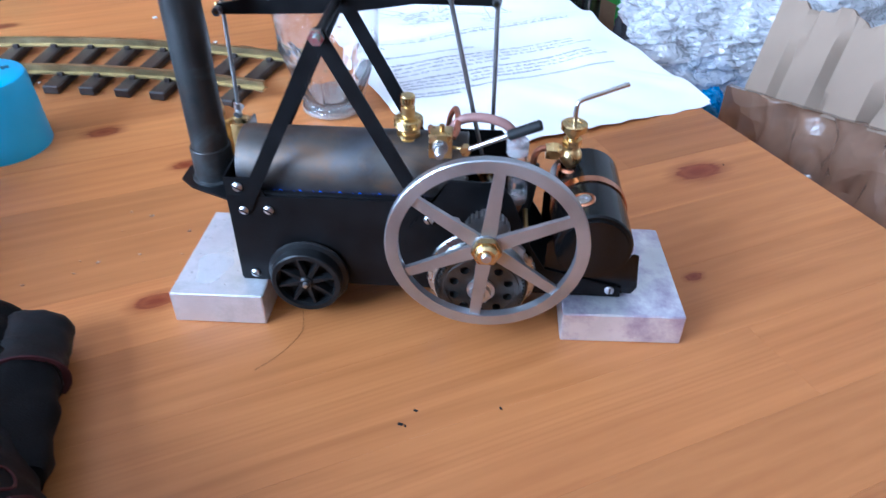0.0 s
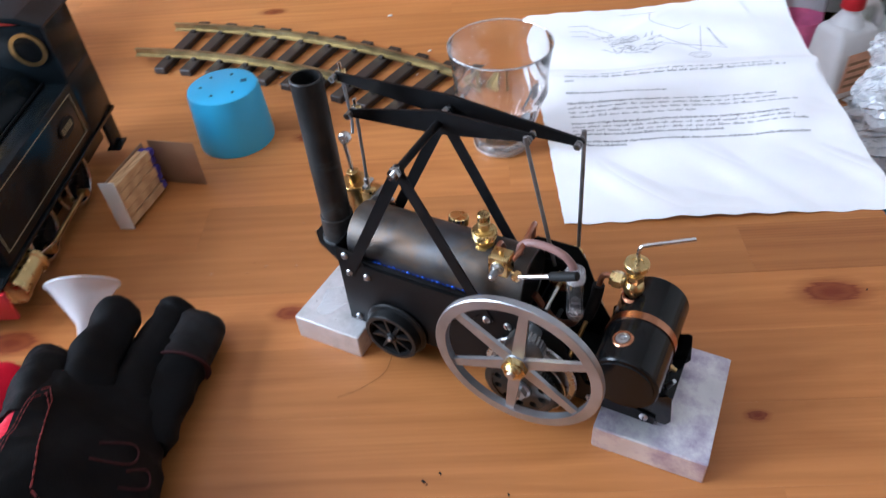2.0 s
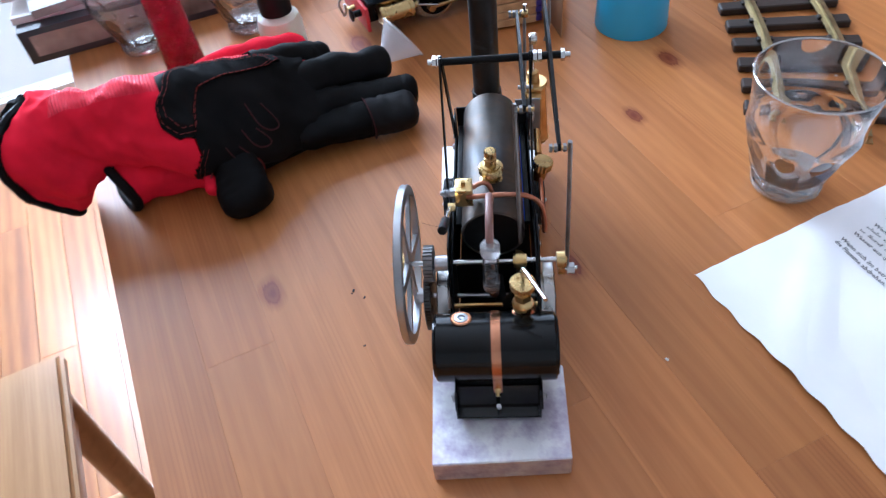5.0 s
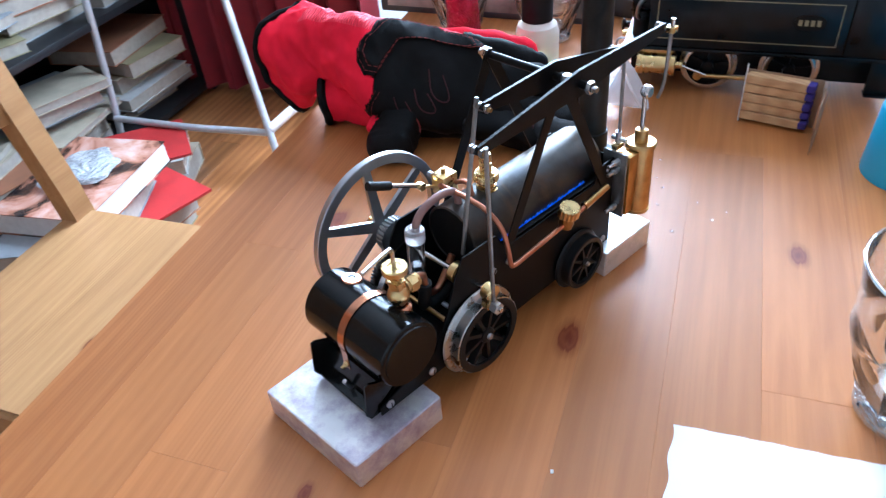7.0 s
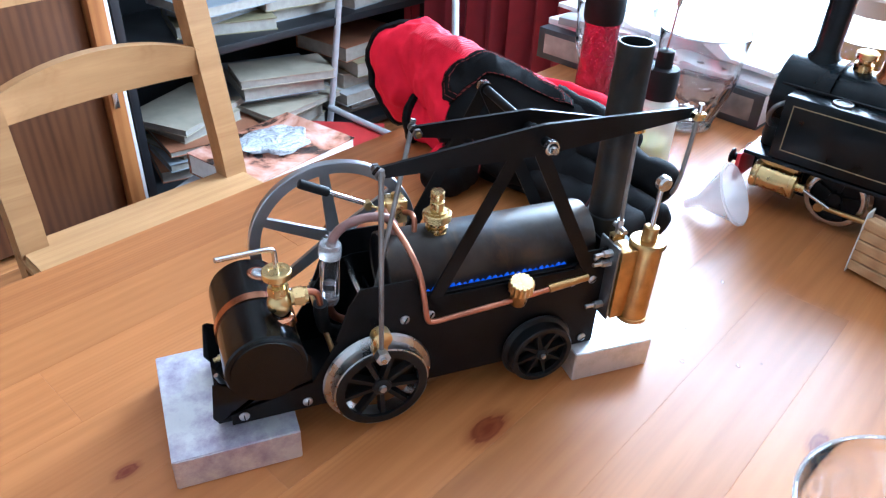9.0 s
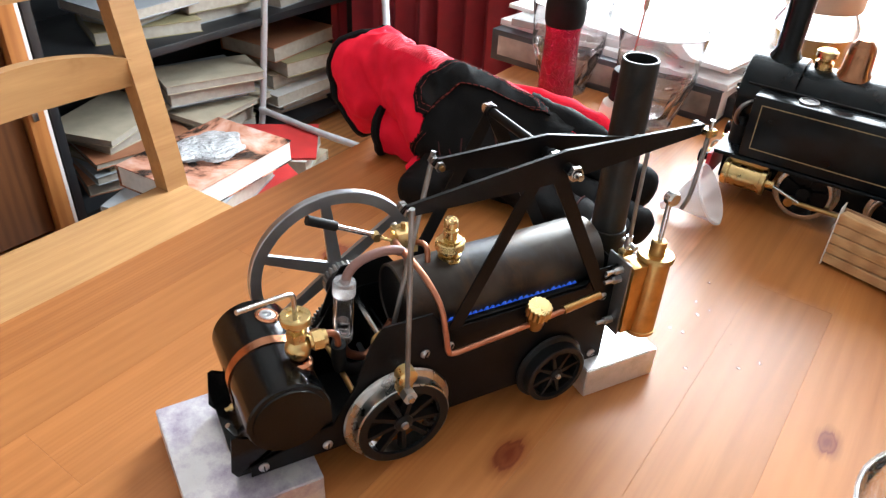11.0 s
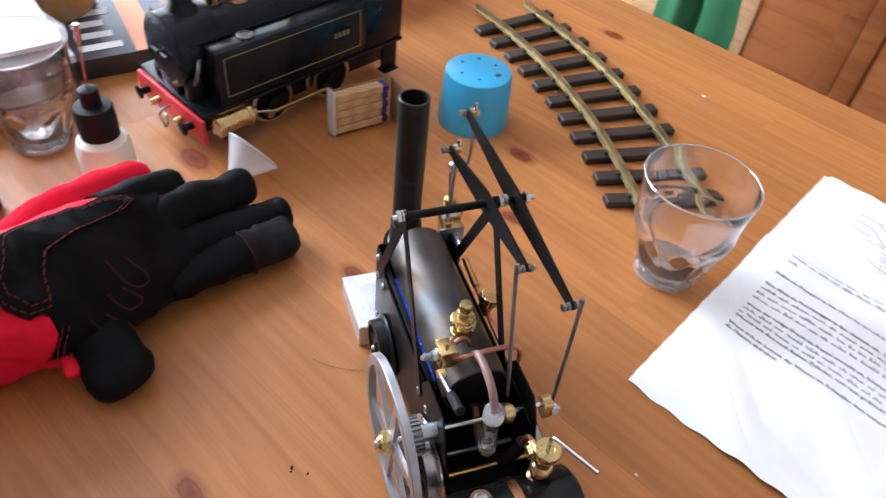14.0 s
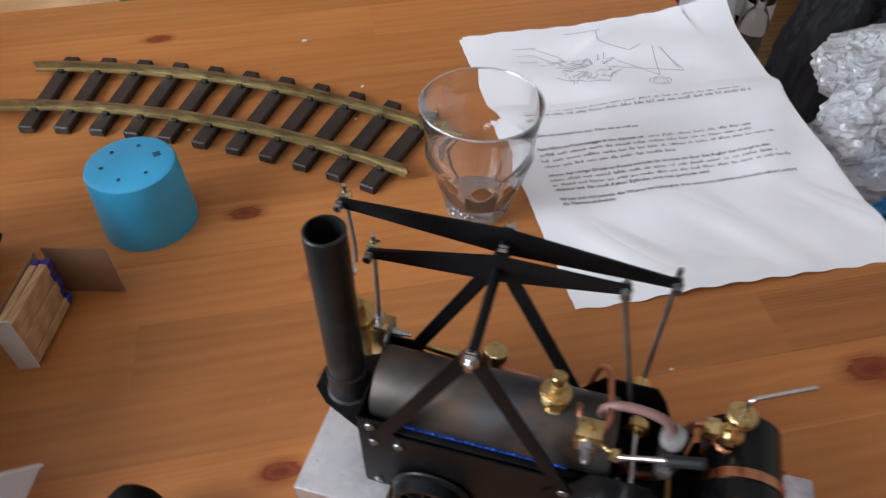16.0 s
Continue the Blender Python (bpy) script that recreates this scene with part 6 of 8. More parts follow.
finger("finger_pad", [(-0.099, -0.078, 0.0200), (-0.0965, -0.040, 0.0165), (-0.0945, -0.018, 0.0145), (-0.0920, 0.001, 0.0135)], 0.0130, 0.0105, 25, up_glove, "grey rubber fingertip", GREY_PAD, seed=1.0, t0=0.62, grow=0.0006)
bm = mesh()
sweep(bm, [Vector((-0.0952, -0.0275, 0.0155)) + Vector((-0.91 * 0.0138 * math.cos(f) + 0.42 * 0.0113 * math.sin(f), 0.0, 0.42 * 0.0138 * math.cos(f) + 0.91 * 0.0113 * math.sin(f))) for f in [math.pi * k / 14 for k in range(-2, 17)]], [(-0.0004, -0.0022), (0.0004, -0.0022), (0.0004, 0.0022), (-0.0004, 0.0022)])
part("tape", bm, RED_THREAD, up_glove, "dark red tape round the fingertip")
finger("middle_finger", [(-0.112, -0.076, 0.0300), (-0.111, -0.035, 0.0230), (-0.108, 0.000, 0.0185), (-0.106, 0.008, 0.0180)], 0.0120, 0.0100, 35, up_glove, "black glove finger", seed=2.5)
finger("ring_finger", [(-0.125, -0.074, 0.0420), (-0.129, -0.035, 0.0360), (-0.132, -0.003, 0.0310)], 0.0130, 0.0105, 45, up_glove, "black glove finger", seed=3.5, tip=0.009)
finger("little_finger", [(-0.133, -0.092, 0.0590), (-0.143, -0.062, 0.0500), (-0.151, -0.040, 0.0400)], 0.0105, 0.0100, 50, up_glove, "black glove finger", seed=4.5, tip=0.008)
finger("finger_gusset", [(-0.131, -0.074, 0.0505), (-0.134, -0.060, 0.0470), (-0.136, -0.052, 0.0440)], 0.0060, 0.0075, 60, up_glove, "red gusset between the fingers", RED_CLOTH, 0.003, 5.0)
finger("thumb", [(-0.098, -0.124, 0.030), (-0.084, -0.1255, 0.0220), (-0.072, -0.1255, 0.0160), (-0.0620, -0.1245, 0.0122)], 0.0165, 0.0125, 0, up_glove, "black glove thumb", seed=7.0, tip=0.009)
finger("thumb_cap", [(-0.098, -0.124, 0.030), (-0.084, -0.1255, 0.0220), (-0.072, -0.1255, 0.0160), (-0.0620, -0.1245, 0.0122)], 0.0165, 0.0125, 0, up_glove, "black suede thumb cap", seed=7.0, tip=0.0095, t0=0.55, grow=0.0008)
bm = mesh()
sweep(bm, [Vector((-0.0795 - 0.002 * math.sin(f), -0.1258 - 0.0178 * math.cos(f), 0.0195 + 0.0138 * math.sin(f))) for f in [math.pi * k / 16 for k in range(-1, 18)]], circle(0.00055, 6))
part("seam", bm, STITCH, up_glove, "orange-red stitching")
finger("thumb_gusset", [(-0.092, -0.142, 0.0230), (-0.083, -0.1435, 0.0185), (-0.078, -0.144, 0.0150)], 0.0045, 0.0065, 0, up_glove, "red gusset beside the thumb", RED_CLOTH, 0.003, 8.0)

# ---------------------------------------------------------------- black tank locomotive
LOCO = at_table(-0.249, 0.109)
loco = thing("toy_tank_locomotive", "black lined model tank locomotive with brass cylinders", "model locomotive", LOCO)
LOCO_BLACK = surface("lined_black_paint", (0.006, 0.0095, 0.012), 0.24, 0.0, 0.35, 50, 500, 0.04, coat=0.06, specular=0.2)


def lp(name, bm, material=LOCO_BLACK, label="", parent=None, smooth=35):
    return part(name, bm, material, parent or loco, label, smooth)


ALONG = Matrix.Rotation(radians(-90), 4, "X")      # z to +y
bm = mesh()
box(bm, -0.0440, 0.0440, -0.0915, 0.1000, 0.0345, 0.0372, 0.0006)
lp("running_board", bm)
bm = mesh()
box(bm, -0.0280, 0.0280, -0.0880, 0.0960, 0.0110, 0.0343, 0.001)
lp("chassis", bm)
for s in (-1, 1):
    bm = mesh()
    box(bm, s * 0.0240 if s > 0 else -0.0430, 0.0430 if s > 0 else -0.0240, -0.0760, 0.0600, 0.0374, 0.0800, 0.0012)
    tank_ob = lp("side_tank", bm)
    for x0, x1, z0, z1 in ((-0.070, 0.054, 0.0440, 0.0446), (-0.070, 0.054, 0.0740, 0.0746), (-0.070, -0.0694, 0.0440, 0.0746), (0.0534, 0.054, 0.0440, 0.0746)):
        bm = mesh()
        fx = s * 0.0430
        box(bm, min(fx, fx + s * 0.0003), max(fx, fx + s * 0.0003), x0, x1, z0, z1)
        part("lining", bm, GOLD_LINE, tank_ob, smooth=0)
    bm = mesh()
    fx = s * 0.0432
    plate(bm, [(0.034 + 0.0105 * math.copysign(abs(math.cos(a)) ** 0.7, math.cos(a)), 0.0610 + 0.0056 * math.sin(a)) for a in [2 * math.pi * k / 24 for k in range(24)]], 0.0, 0.0008)
    bm.transform(Matrix(((0, s, 0, fx), (1, 0, 0, 0), (0, 0, 1, 0), (0, 0, 0, 1))))
    badge = part("badge", bm, BLACK, tank_ob, "small oval badge plate")
    for k in range(4):
        bm = mesh()
        gx = s * 0.0441
        box(bm, min(gx, gx + s * 0.0003), max(gx, gx + s * 0.0003), 0.0265 + k * 0.0040, 0.0290 + k * 0.0040, 0.0590, 0.0632)
        part("raised_bar", bm, GOLD_LINE, tank_ob, smooth=0)
    bm = mesh()
    box(bm, s * 0.0415 if s > 0 else -0.0428, 0.0428 if s > 0 else -0.0415, 0.0602, 0.0990, 0.0374, 0.0820, 0.0004)
    box(bm, s * 0.0415 if s > 0 else -0.0428, 0.0428 if s > 0 else -0.0415, 0.0602, 0.0990, 0.0822, 0.1220, 0.0004)
    lp("cab_side", bm)
    # wheels and rods on this side
    for y, name in ((-0.0295, "front"), (0.0280, "rear")):
        m = Matrix.Translation((s * 0.0300, y, 0.0215)) @ Matrix.Rotation(radians(90 * s), 4, "Y")
        bm = mesh()
        r = 0.0185
        lathe(bm, [(r * 0.8, 0), (r * 1.12, 0), (r * 1.14, 0.001), (r * 1.02, 0.002), (r, 0.0072), (r * 0.95, 0.0076), (r * 0.84, 0.0076), (r * 0.8, 0.006), (r * 0.8, 0)], 44, m)
        w = lp("wheel", bm, STEEL, "spoked wheel with a bright tyre")
        bm = mesh()
        lathe(bm, [(0, 0.001), (r * 0.82, 0.001), (r * 0.82, 0.003), (0, 0.003)], 30, m)
        part("web", bm, BLACK, w)
        bm = mesh()
        lathe(bm, [(0, 0.002), (r * 0.26, 0.002), (r * 0.22, 0.0085), (0, 0.0085)], 20, m)
        part("hub", bm, BLACK, w)
        bm = mesh()
        for k in range(5):
            box(bm, r * 0.1, r * 0.84, -0.0012, 0.0012, 0.0028, 0.0060, 0, m @ Matrix.Rotation(k * 1.2566 + 0.5, 4, "Z"))
        part("spokes", bm, BLACK, w)
    bm = mesh()
    x = s * 0.0405
    rod(bm, (x, -0.0360, 0.0150), (x, 0.0215, 0.0150), 0.0017)
    rod(bm, (x - 0.003 * s, -0.0360, 0.0150), (x + 0.003 * s, -0.0360, 0.0150), 0.0030)
    rod(bm, (x - 0.003 * s, 0.0215, 0.0150), (x + 0.003 * s, 0.0215, 0.0150), 0.0030)
    lp("coupling_rod", bm, OLD_BRASS, "brass coupling rod")
    bm = mesh()
    lathe(bm, [(0, 0), (0.0088, 0), (0.0092, 0.0008), (0.0092, 0.0040), (0.0084, 0.0044), (0.0084, 0.0250), (0.0092, 0.0254), (0.0092, 0.0284), (0.0084, 0.0290), (0.0034, 0.0290), (0.0030, 0.0340), (0, 0.0340)], 28,
          Matrix.Translation((s * 0.0400, -0.0820, 0.0225)) @ ALONG)
    cyl = lp("cylinder", bm, BRASS, "brass steam cylinder")
    bm = mesh()
    box(bm, s * 0.0290 if s > 0 else -0.0400, 0.0400 if s > 0 else -0.0290, -0.0800, -0.0550, 0.0290, 0.0342, 0.0004)
    part("valve_chest", bm, OLD_BRASS, cyl)
    bm = mesh()
    rod(bm, (s * 0.0410, -0.0500, 0.0224), (s * 0.0415, -0.0300, 0.0160), 0.0012)
    part("piston_rod", bm, STEEL, cyl)
    # buffers
    bm = mesh()
    lathe(bm, [(0, 0), (0.0030, 0), (0.0026, 0.0060), (0.0052, 0.0072), (0.0052, 0.0084), (0.0030, 0.0092), (0, 0.0094)], 20, Matrix.Translation((s * 0.0300, -0.0945, 0.0240)) @ Matrix.Rotation(radians(90), 4, "X"))
    lp("buffer", bm, BLACK, "black buffer")
bm = mesh()
box(bm, -0.0445, 0.0445, -0.0945, -0.0917, 0.0130, 0.0335, 0.0005)
lp("buffer_beam", bm, RED_PAINT, "red buffer beam")
bm = mesh()
pipe(bm, [(0, -0.0945, 0.024), (0, -0.1010, 0.024), (0, -0.1035, 0.0200), (0.001, -0.1020, 0.0120), (-0.001, -0.1000, 0.0080), (0, -0.0985, 0.0130), (0, -0.0990, 0.0190)], 0.0009, 5, 8)
lp("coupling_hook", bm, ZINC)
for s in (-1, 1):
    bm = mesh()
    rod(bm, (s * 0.016, -0.0945, 0.0225), (s * 0.016, -0.1010, 0.0215), 0.0026)
    lp("drain_cock", bm, BRASS)
bm = mesh()
lathe(bm, [(0, 0), (0.0240, 0), (0.0246, 0.0012), (0.0246, 0.1500), (0, 0.1500)], 48, Matrix.Translation((0, -0.0880, 0.0690)) @ ALONG)
lp("boiler", bm)
bm = mesh()
lathe(bm, [(0, -0.0022), (0.0180, -0.0018), (0.0250, -0.0010), (0.0266, 0.0), (0.0270, 0.0010), (0.0270, 0.0330), (0.0256, 0.0335), (0, 0.0335)], 48, Matrix.Translation((0, -0.0900, 0.0690)) @ ALONG)
smoke = lp("smokebox", bm)
bm = mesh()
for k in range(9):
    a = 2 * math.pi * k / 9
    lathe(bm, [(0, 0), (0.0014, 0), (0.0008, 0.0014), (0, 0.0016)], 8, Matrix.Translation((0.0222 * math.cos(a), -0.0908, 0.0690 + 0.0222 * math.sin(a))) @ Matrix.Rotation(radians(90), 4, "X"))
part("rivets", bm, LOCO_BLACK, smoke)
bm = mesh()
rod(bm, (-0.010, -0.0945, 0.0690), (0.010, -0.0945, 0.0690), 0.0009)
rod(bm, (0, -0.0915, 0.0690), (0, -0.0975, 0.0690), 0.0014)
part("door_handle", bm, WHEEL_BLACK, smoke)
bm = mesh()
lathe(bm, [(0.0120, 0.0920), (0.0108, 0.0955), (0.0084, 0.0985), (0.0078, 0.1020), (0.0084, 0.1560), (0.0104, 0.1580), (0.0104, 0.1620), (0.0088, 0.1640), (0.0074, 0.1640), (0.0062, 0.1030), (0.0120, 0.0920)], 36, Matrix.Translation((0, -0.0720, 0)))
lp("chimney", bm)
bm = mesh()
lathe(bm, [(0, 0.0900), (0.0118, 0.0915), (0.0092, 0.0960), (0.0086, 0.1060), (0.0078, 0.1120), (0.0044, 0.1160), (0, 0.1168)], 32, Matrix.Translation((0, -0.0290, 0)))
lp("dome", bm, surface("copper_brown", (0.35, 0.17, 0.09), 0.25, 0.9, 0.2, 90, 600, 0.03), "polished copper dome")
bm = mesh()
lathe(bm, [(0, 0.0900), (0.0058, 0.0900), (0.0058, 0.0975), (0.0042, 0.0985), (0.0042, 0.1000), (0.0066, 0.1010), (0.0066, 0.1045), (0.0050, 0.1055), (0, 0.1055)], 24, Matrix.Translation((0, -0.0480, 0)))
lp("valve_cap", bm, BRASS, "brass valve cap")
bm = mesh()
lathe(bm, [(0, 0.0900), (0.0085, 0.0900), (0.0085, 0.0955), (0.0060, 0.0965), (0.0050, 0.1000), (0.0046, 0.1120), (0, 0.1120)], 24, Matrix.Translation((0, 0.0200, 0)))
tee = lp("steam_tee", bm, OLD_BRASS, "brass tee fitting before the cab")
bm = mesh()
rod(bm, (-0.0140, 0.0200, 0.1150), (0.0140, 0.0200, 0.1150), 0.0036)
part("cross_tube", bm, OLD_BRASS, tee)
bm = mesh()
rod(bm, (0.0040, 0.0160, 0.1100), (0.0040, 0.0160, 0.1180), 0.0030)
part("plug", bm, BRASS, tee)
# round flange on each tank's lid
for s in (-1, 1):
    bm = mesh()
    lathe(bm, [(0, 0.0800), (0.0062, 0.0800), (0.0062, 0.0812), (0.0044, 0.0816), (0.0044, 0.0808), (0, 0.0808)], 24, Matrix.Translation((s * 0.0330, -0.0450, 0)))
    lp("filler_flange", bm, DULL_STEEL, "round tank filler flange")
bm = mesh()
box(bm, -0.0410, 0.0410, 0.0605, 0.0622, 0.0374, 0.1215, 0.0004)
cab_front = lp("cab_front", bm)
for x in (-0.0270, 0.0270):
    bm = mesh()
    lathe(bm, [(0.0092, 0), (0.0118, 0), (0.0118, 0.0012), (0.0092, 0.0012), (0.0092, 0)], 32, Matrix.Translation((x, 0.0592, 0.1050)) @ ALONG)
    port = part("porthole", bm, OLD_BRASS, cab_front, "brass porthole ring")
    bm = mesh()
    lathe(bm, [(0, 0.0006), (0.0092, 0.0006), (0.0092, 0.0011), (0, 0.0011)], 28, Matrix.Translation((x, 0.0592, 0.1050)) @ ALONG)
    part("porthole_glass", bm, BLACK_GLOSS, cab_front, "dark glass pane")
bm = mesh()
box(bm, -0.0410, 0.0410, 0.0970, 0.0988, 0.0374, 0.0900, 0.0004)
lp("cab_back", bm)
bm = mesh()
roof = [(-0.0460, 0.1210), (-0.030, 0.1270), (0.0, 0.1300), (0.030, 0.1270), (0.0460, 0.1210), (0.0460, 0.1225), (0.030, 0.1286), (0.0, 0.1316), (-0.030, 0.1286), (-0.0460, 0.1225)]
plate(bm, roof, 0.0560, 0.1030)
lp("cab_roof", bm, smooth=0)
for x in (-0.0262, 0.0262):
    bm = mesh()
    rod(bm, (x, -0.0850, 0.0810), (x, 0.0580, 0.0810), 0.0008)
    lp("handrail", bm, BLACK)

# fittings on the front of the running board
for x, h in ((-0.022, 0.0150), (0.020, 0.0190)):
    bm = mesh()
    lathe(bm, [(0, 0.0374), (0.0066, 0.0374), (0.0066, 0.0374 + h * 0.7), (0.0048, 0.0374 + h * 0.8), (0.0048, 0.0374 + h), (0.0030, 0.0380 + h), (0, 0.0380 + h)], 20, Matrix.Translation((x, -0.0830, 0)))
    lamp_ob = lp("lubricator", bm, WHEEL_BLACK, "small black lubricator pot")
    bm = mesh()
    lathe(bm, [(0, 0.0380 + h), (0.0022, 0.0380 + h), (0.0022, 0.0410 + h), (0, 0.0412 + h)], 14, Matrix.Translation((x, -0.0830, 0)))
    part("knob", bm, OLD_BRASS, lamp_ob, "small brass knob")
bm = mesh()
pipe(bm, [(0.020, -0.0830, 0.0480), (0.030, -0.0860, 0.0560), (0.032, -0.0840, 0.0660), (0.0245, -0.0780, 0.0700)], 0.0016, 6, 10)
lp("steam_pipe", bm, DULL_STEEL, "bent grey steam pipe")
bm = mesh()
box(bm, -0.0120, 0.0100, -0.0905, -0.0780, 0.0374, 0.0450, 0.0008)
lp("step_box", bm)
# steps at the cab's rear
for s in (-1, 1):
    bm = mesh()
    box(bm, s * 0.0400 - 0.0015, s * 0.0400 + 0.0015, 0.0800, 0.0960, 0.0100, 0.0343, 0.0004)
    box(bm, s * 0.0400 - 0.0050, s * 0.0400 + 0.0050, 0.0800, 0.0960, 0.0085, 0.0100, 0.0003)
    lp("cab_step", bm)

# red wagon behind it
wagon = thing("toy_wagon", "red model railway wagon on a black underframe", "model wagon", at_table(-0.385, 0.330))
bm = mesh()
box(bm, -0.040, 0.040, -0.100, 0.100, 0.030, 0.078, 0.001)
wbody = part("body", bm, RED_PAINT, wagon)
for k in range(9):
    for s in (-1, 1):
        bm = mesh()
        y = -0.090 + k * 0.0225
        box(bm, s * 0.0405 - 0.0012, s * 0.0405 + 0.0012, y - 0.002, y + 0.002, 0.032, 0.076, 0.0003)
        part("rib", bm, RED_PAINT, wbody)
bm = mesh()
box(bm, -0.028, 0.028, -0.104, 0.104, 0.020, 0.0298, 0.001)
part("underframe", bm, BLACK, wagon)
for y in (-0.06, 0.06):
    for s in (-1, 1):
        bm = mesh()
        lathe(bm, [(0, 0), (0.0165, 0), (0.0168, 0.001), (0.0150, 0.002), (0.0148, 0.007), (0.006, 0.006), (0, 0.007)], 30, Matrix.Translation((s * 0.024, y, 0.0168)) @ Matrix.Rotation(radians(90 * s), 4, "Y"))
        part("wheel", bm, BLACK, wagon)

# ---------------------------------------------------------------- bottles, jar and papers at the window end
torch = thing("gas_torch", "red gas torch with a black head standing behind the gloves", "gas torch", at_table(-0.252, -0.130))
RED_CLEAR = surface("red_translucent_plastic", (0.50, 0.012, 0.05), 0.22, 0.0, 0.25, 70, 400, 0.1)
RED_CLEAR.node_tree.nodes["Principled BSDF"].inputs["Transmission Weight"].default_value = 0.35


def embossed(m, scale, depth):
    """Raised scrolls, as relief alone."""
    nt = m.node_tree
    p = nt.nodes["Principled BSDF"]
    co = nt.nodes.new("ShaderNodeTexCoord")
    n = node(nt, "ShaderNodeTexNoise", Scale=scale, Detail=1.0, Distortion=2.5)
    link(nt, co.outputs["Object"], n.inputs["Vector"])
    r = ramp(nt, n.outputs["Fac"], [(0.42, (0, 0, 0)), (0.47, (1, 1, 1)), (0.53, (1, 1, 1)), (0.58, (0, 0, 0))])
    bp = node(nt, "ShaderNodeBump", Strength=depth, Distance=0.0015)
    link(nt, r.outputs[0], bp.inputs["Height"])
    link(nt, bp.outputs[0], p.inputs["Normal"])


embossed(RED_CLEAR, 95.0, 1.0)
bm = mesh()
lathe(bm, [(0, 0), (0.0190, 0), (0.0200, 0.0012), (0.0195, 0.020), (0.0180, 0.050), (0.0172, 0.082), (0.0180, 0.0880), (0, 0.0880)], 36)
part("fuel_tank", bm, RED_CLEAR, torch, "red translucent fuel tank")
bm = mesh()
lathe(bm, [(0, 0.0880), (0.0182, 0.0880), (0.0198, 0.0920), (0.0200, 0.1060), (0.0170, 0.1160), (0, 0.1190)], 32)
part("collar", bm, RUBBER, torch, "black collar")
bm = mesh()
q = Matrix.Translation((0.0, 0.0, 0.121))
sweep(bm, [Vector((-0.020, -0.004, 0.112)), Vector((0.0, 0.0, 0.122)), Vector((0.025, 0.010, 0.131)), Vector((0.046, 0.018, 0.138))], [[(x * 0.019, y * 0.015) for x, y in circle(1, 16)], [(x * 0.021, y * 0.017) for x, y in circle(1, 16)], [(x * 0.014, y * 0.012) for x, y in circle(1, 16)], [(x * 0.0105, y * 0.0095) for x, y in circle(1, 16)]])
part("head", bm, RUBBER, torch, "black burner head")

oil = thing("squeeze_bottle", "milky squeeze bottle with a black cap and needle tip", "bottle", at_table(-0.209, -0.053))
bm = mesh()
lathe(bm, [(0, 0), (0.0190, 0), (0.0200, 0.0015), (0.0200, 0.0350), (0.0180, 0.0410), (0.0130, 0.0440), (0, 0.0440)], 32)
CLOUDY = surface("cloudy_plastic", (0.90, 0.93, 0.88), 0.35, 0.0, 0.03, 60, 800, 0.02)
CLOUDY.node_tree.nodes["Principled BSDF"].inputs["Alpha"].default_value = 0.62
part("body", bm, CLOUDY, oil, "milky plastic body")
bm = mesh()
lathe(bm, [(0, 0.003), (0.0176, 0.003), (0.0176, 0.0160), (0, 0.0160)], 28)
part("contents", bm, surface("pale_yellow_oil", (0.66, 0.76, 0.14), 0.2, 0, 0.05, 30, 300, 0), oil, "pale yellow oil")
bm = mesh()
lathe(bm, [(0, 0.0442), (0.0140, 0.0442), (0.0142, 0.0600), (0.0130, 0.0620), (0.0070, 0.0625), (0.0066, 0.0720), (0.0040, 0.0730), (0, 0.0730)], 28)
part("cap", bm, RUBBER, oil, "black ribbed cap")
bm = mesh()
rod(bm, (0, 0, 0.072), (0.002, 0.003, 0.0990), 0.0008)
needle_ob = part("needle", bm, STEEL, oil, "thin steel needle")
bm = mesh()
rod(bm, (0.002, 0.003, 0.0985), (0.0026, 0.0036, 0.1080), 0.0020)
part("needle_cap", bm, STEEL, needle_ob, "bright needle sleeve")

for child in oil.children_recursive:
    child.data.transform(Matrix.Diagonal((0.87, 0.87, 1.19, 1.0)))
for child in torch.children_recursive:
    child.data.transform(Matrix.Diagonal((0.80, 0.80, 0.91, 1.0)))

jar = thing("honey_jar", "glass jar of amber honey with a pale lid", "jar", at_table(-0.452, 0.020))
bm = mesh()
lathe(bm, [(0, 0), (0.033, 0), (0.036, 0.003), (0.036, 0.070), (0.030, 0.080), (0.029, 0.086), (0.0275, 0.086), (0.0285, 0.079), (0.034, 0.069), (0.034, 0.005), (0, 0.003)], 40)
part("jar_glass", bm, GLASS, jar)
bm = mesh()
lathe(bm, [(0, 0.0045), (0.0330, 0.0055), (0.0330, 0.062), (0, 0.062)], 36)
part("contents", bm, surface("amber_honey", (0.62, 0.30, 0.02), 0.15, 0, 0.15, 30, 200, 0), jar, "amber honey")
bm = mesh()
lathe(bm, [(0, 0.084), (0.032, 0.084), (0.033, 0.086), (0.033, 0.098), (0.031, 0.100), (0, 0.100)], 40)
part("lid", bm, surface("cream_lid", (0.55, 0.42, 0.32), 0.4, 0, 0.05, 30, 300, 0.02), jar, "cream metal lid")

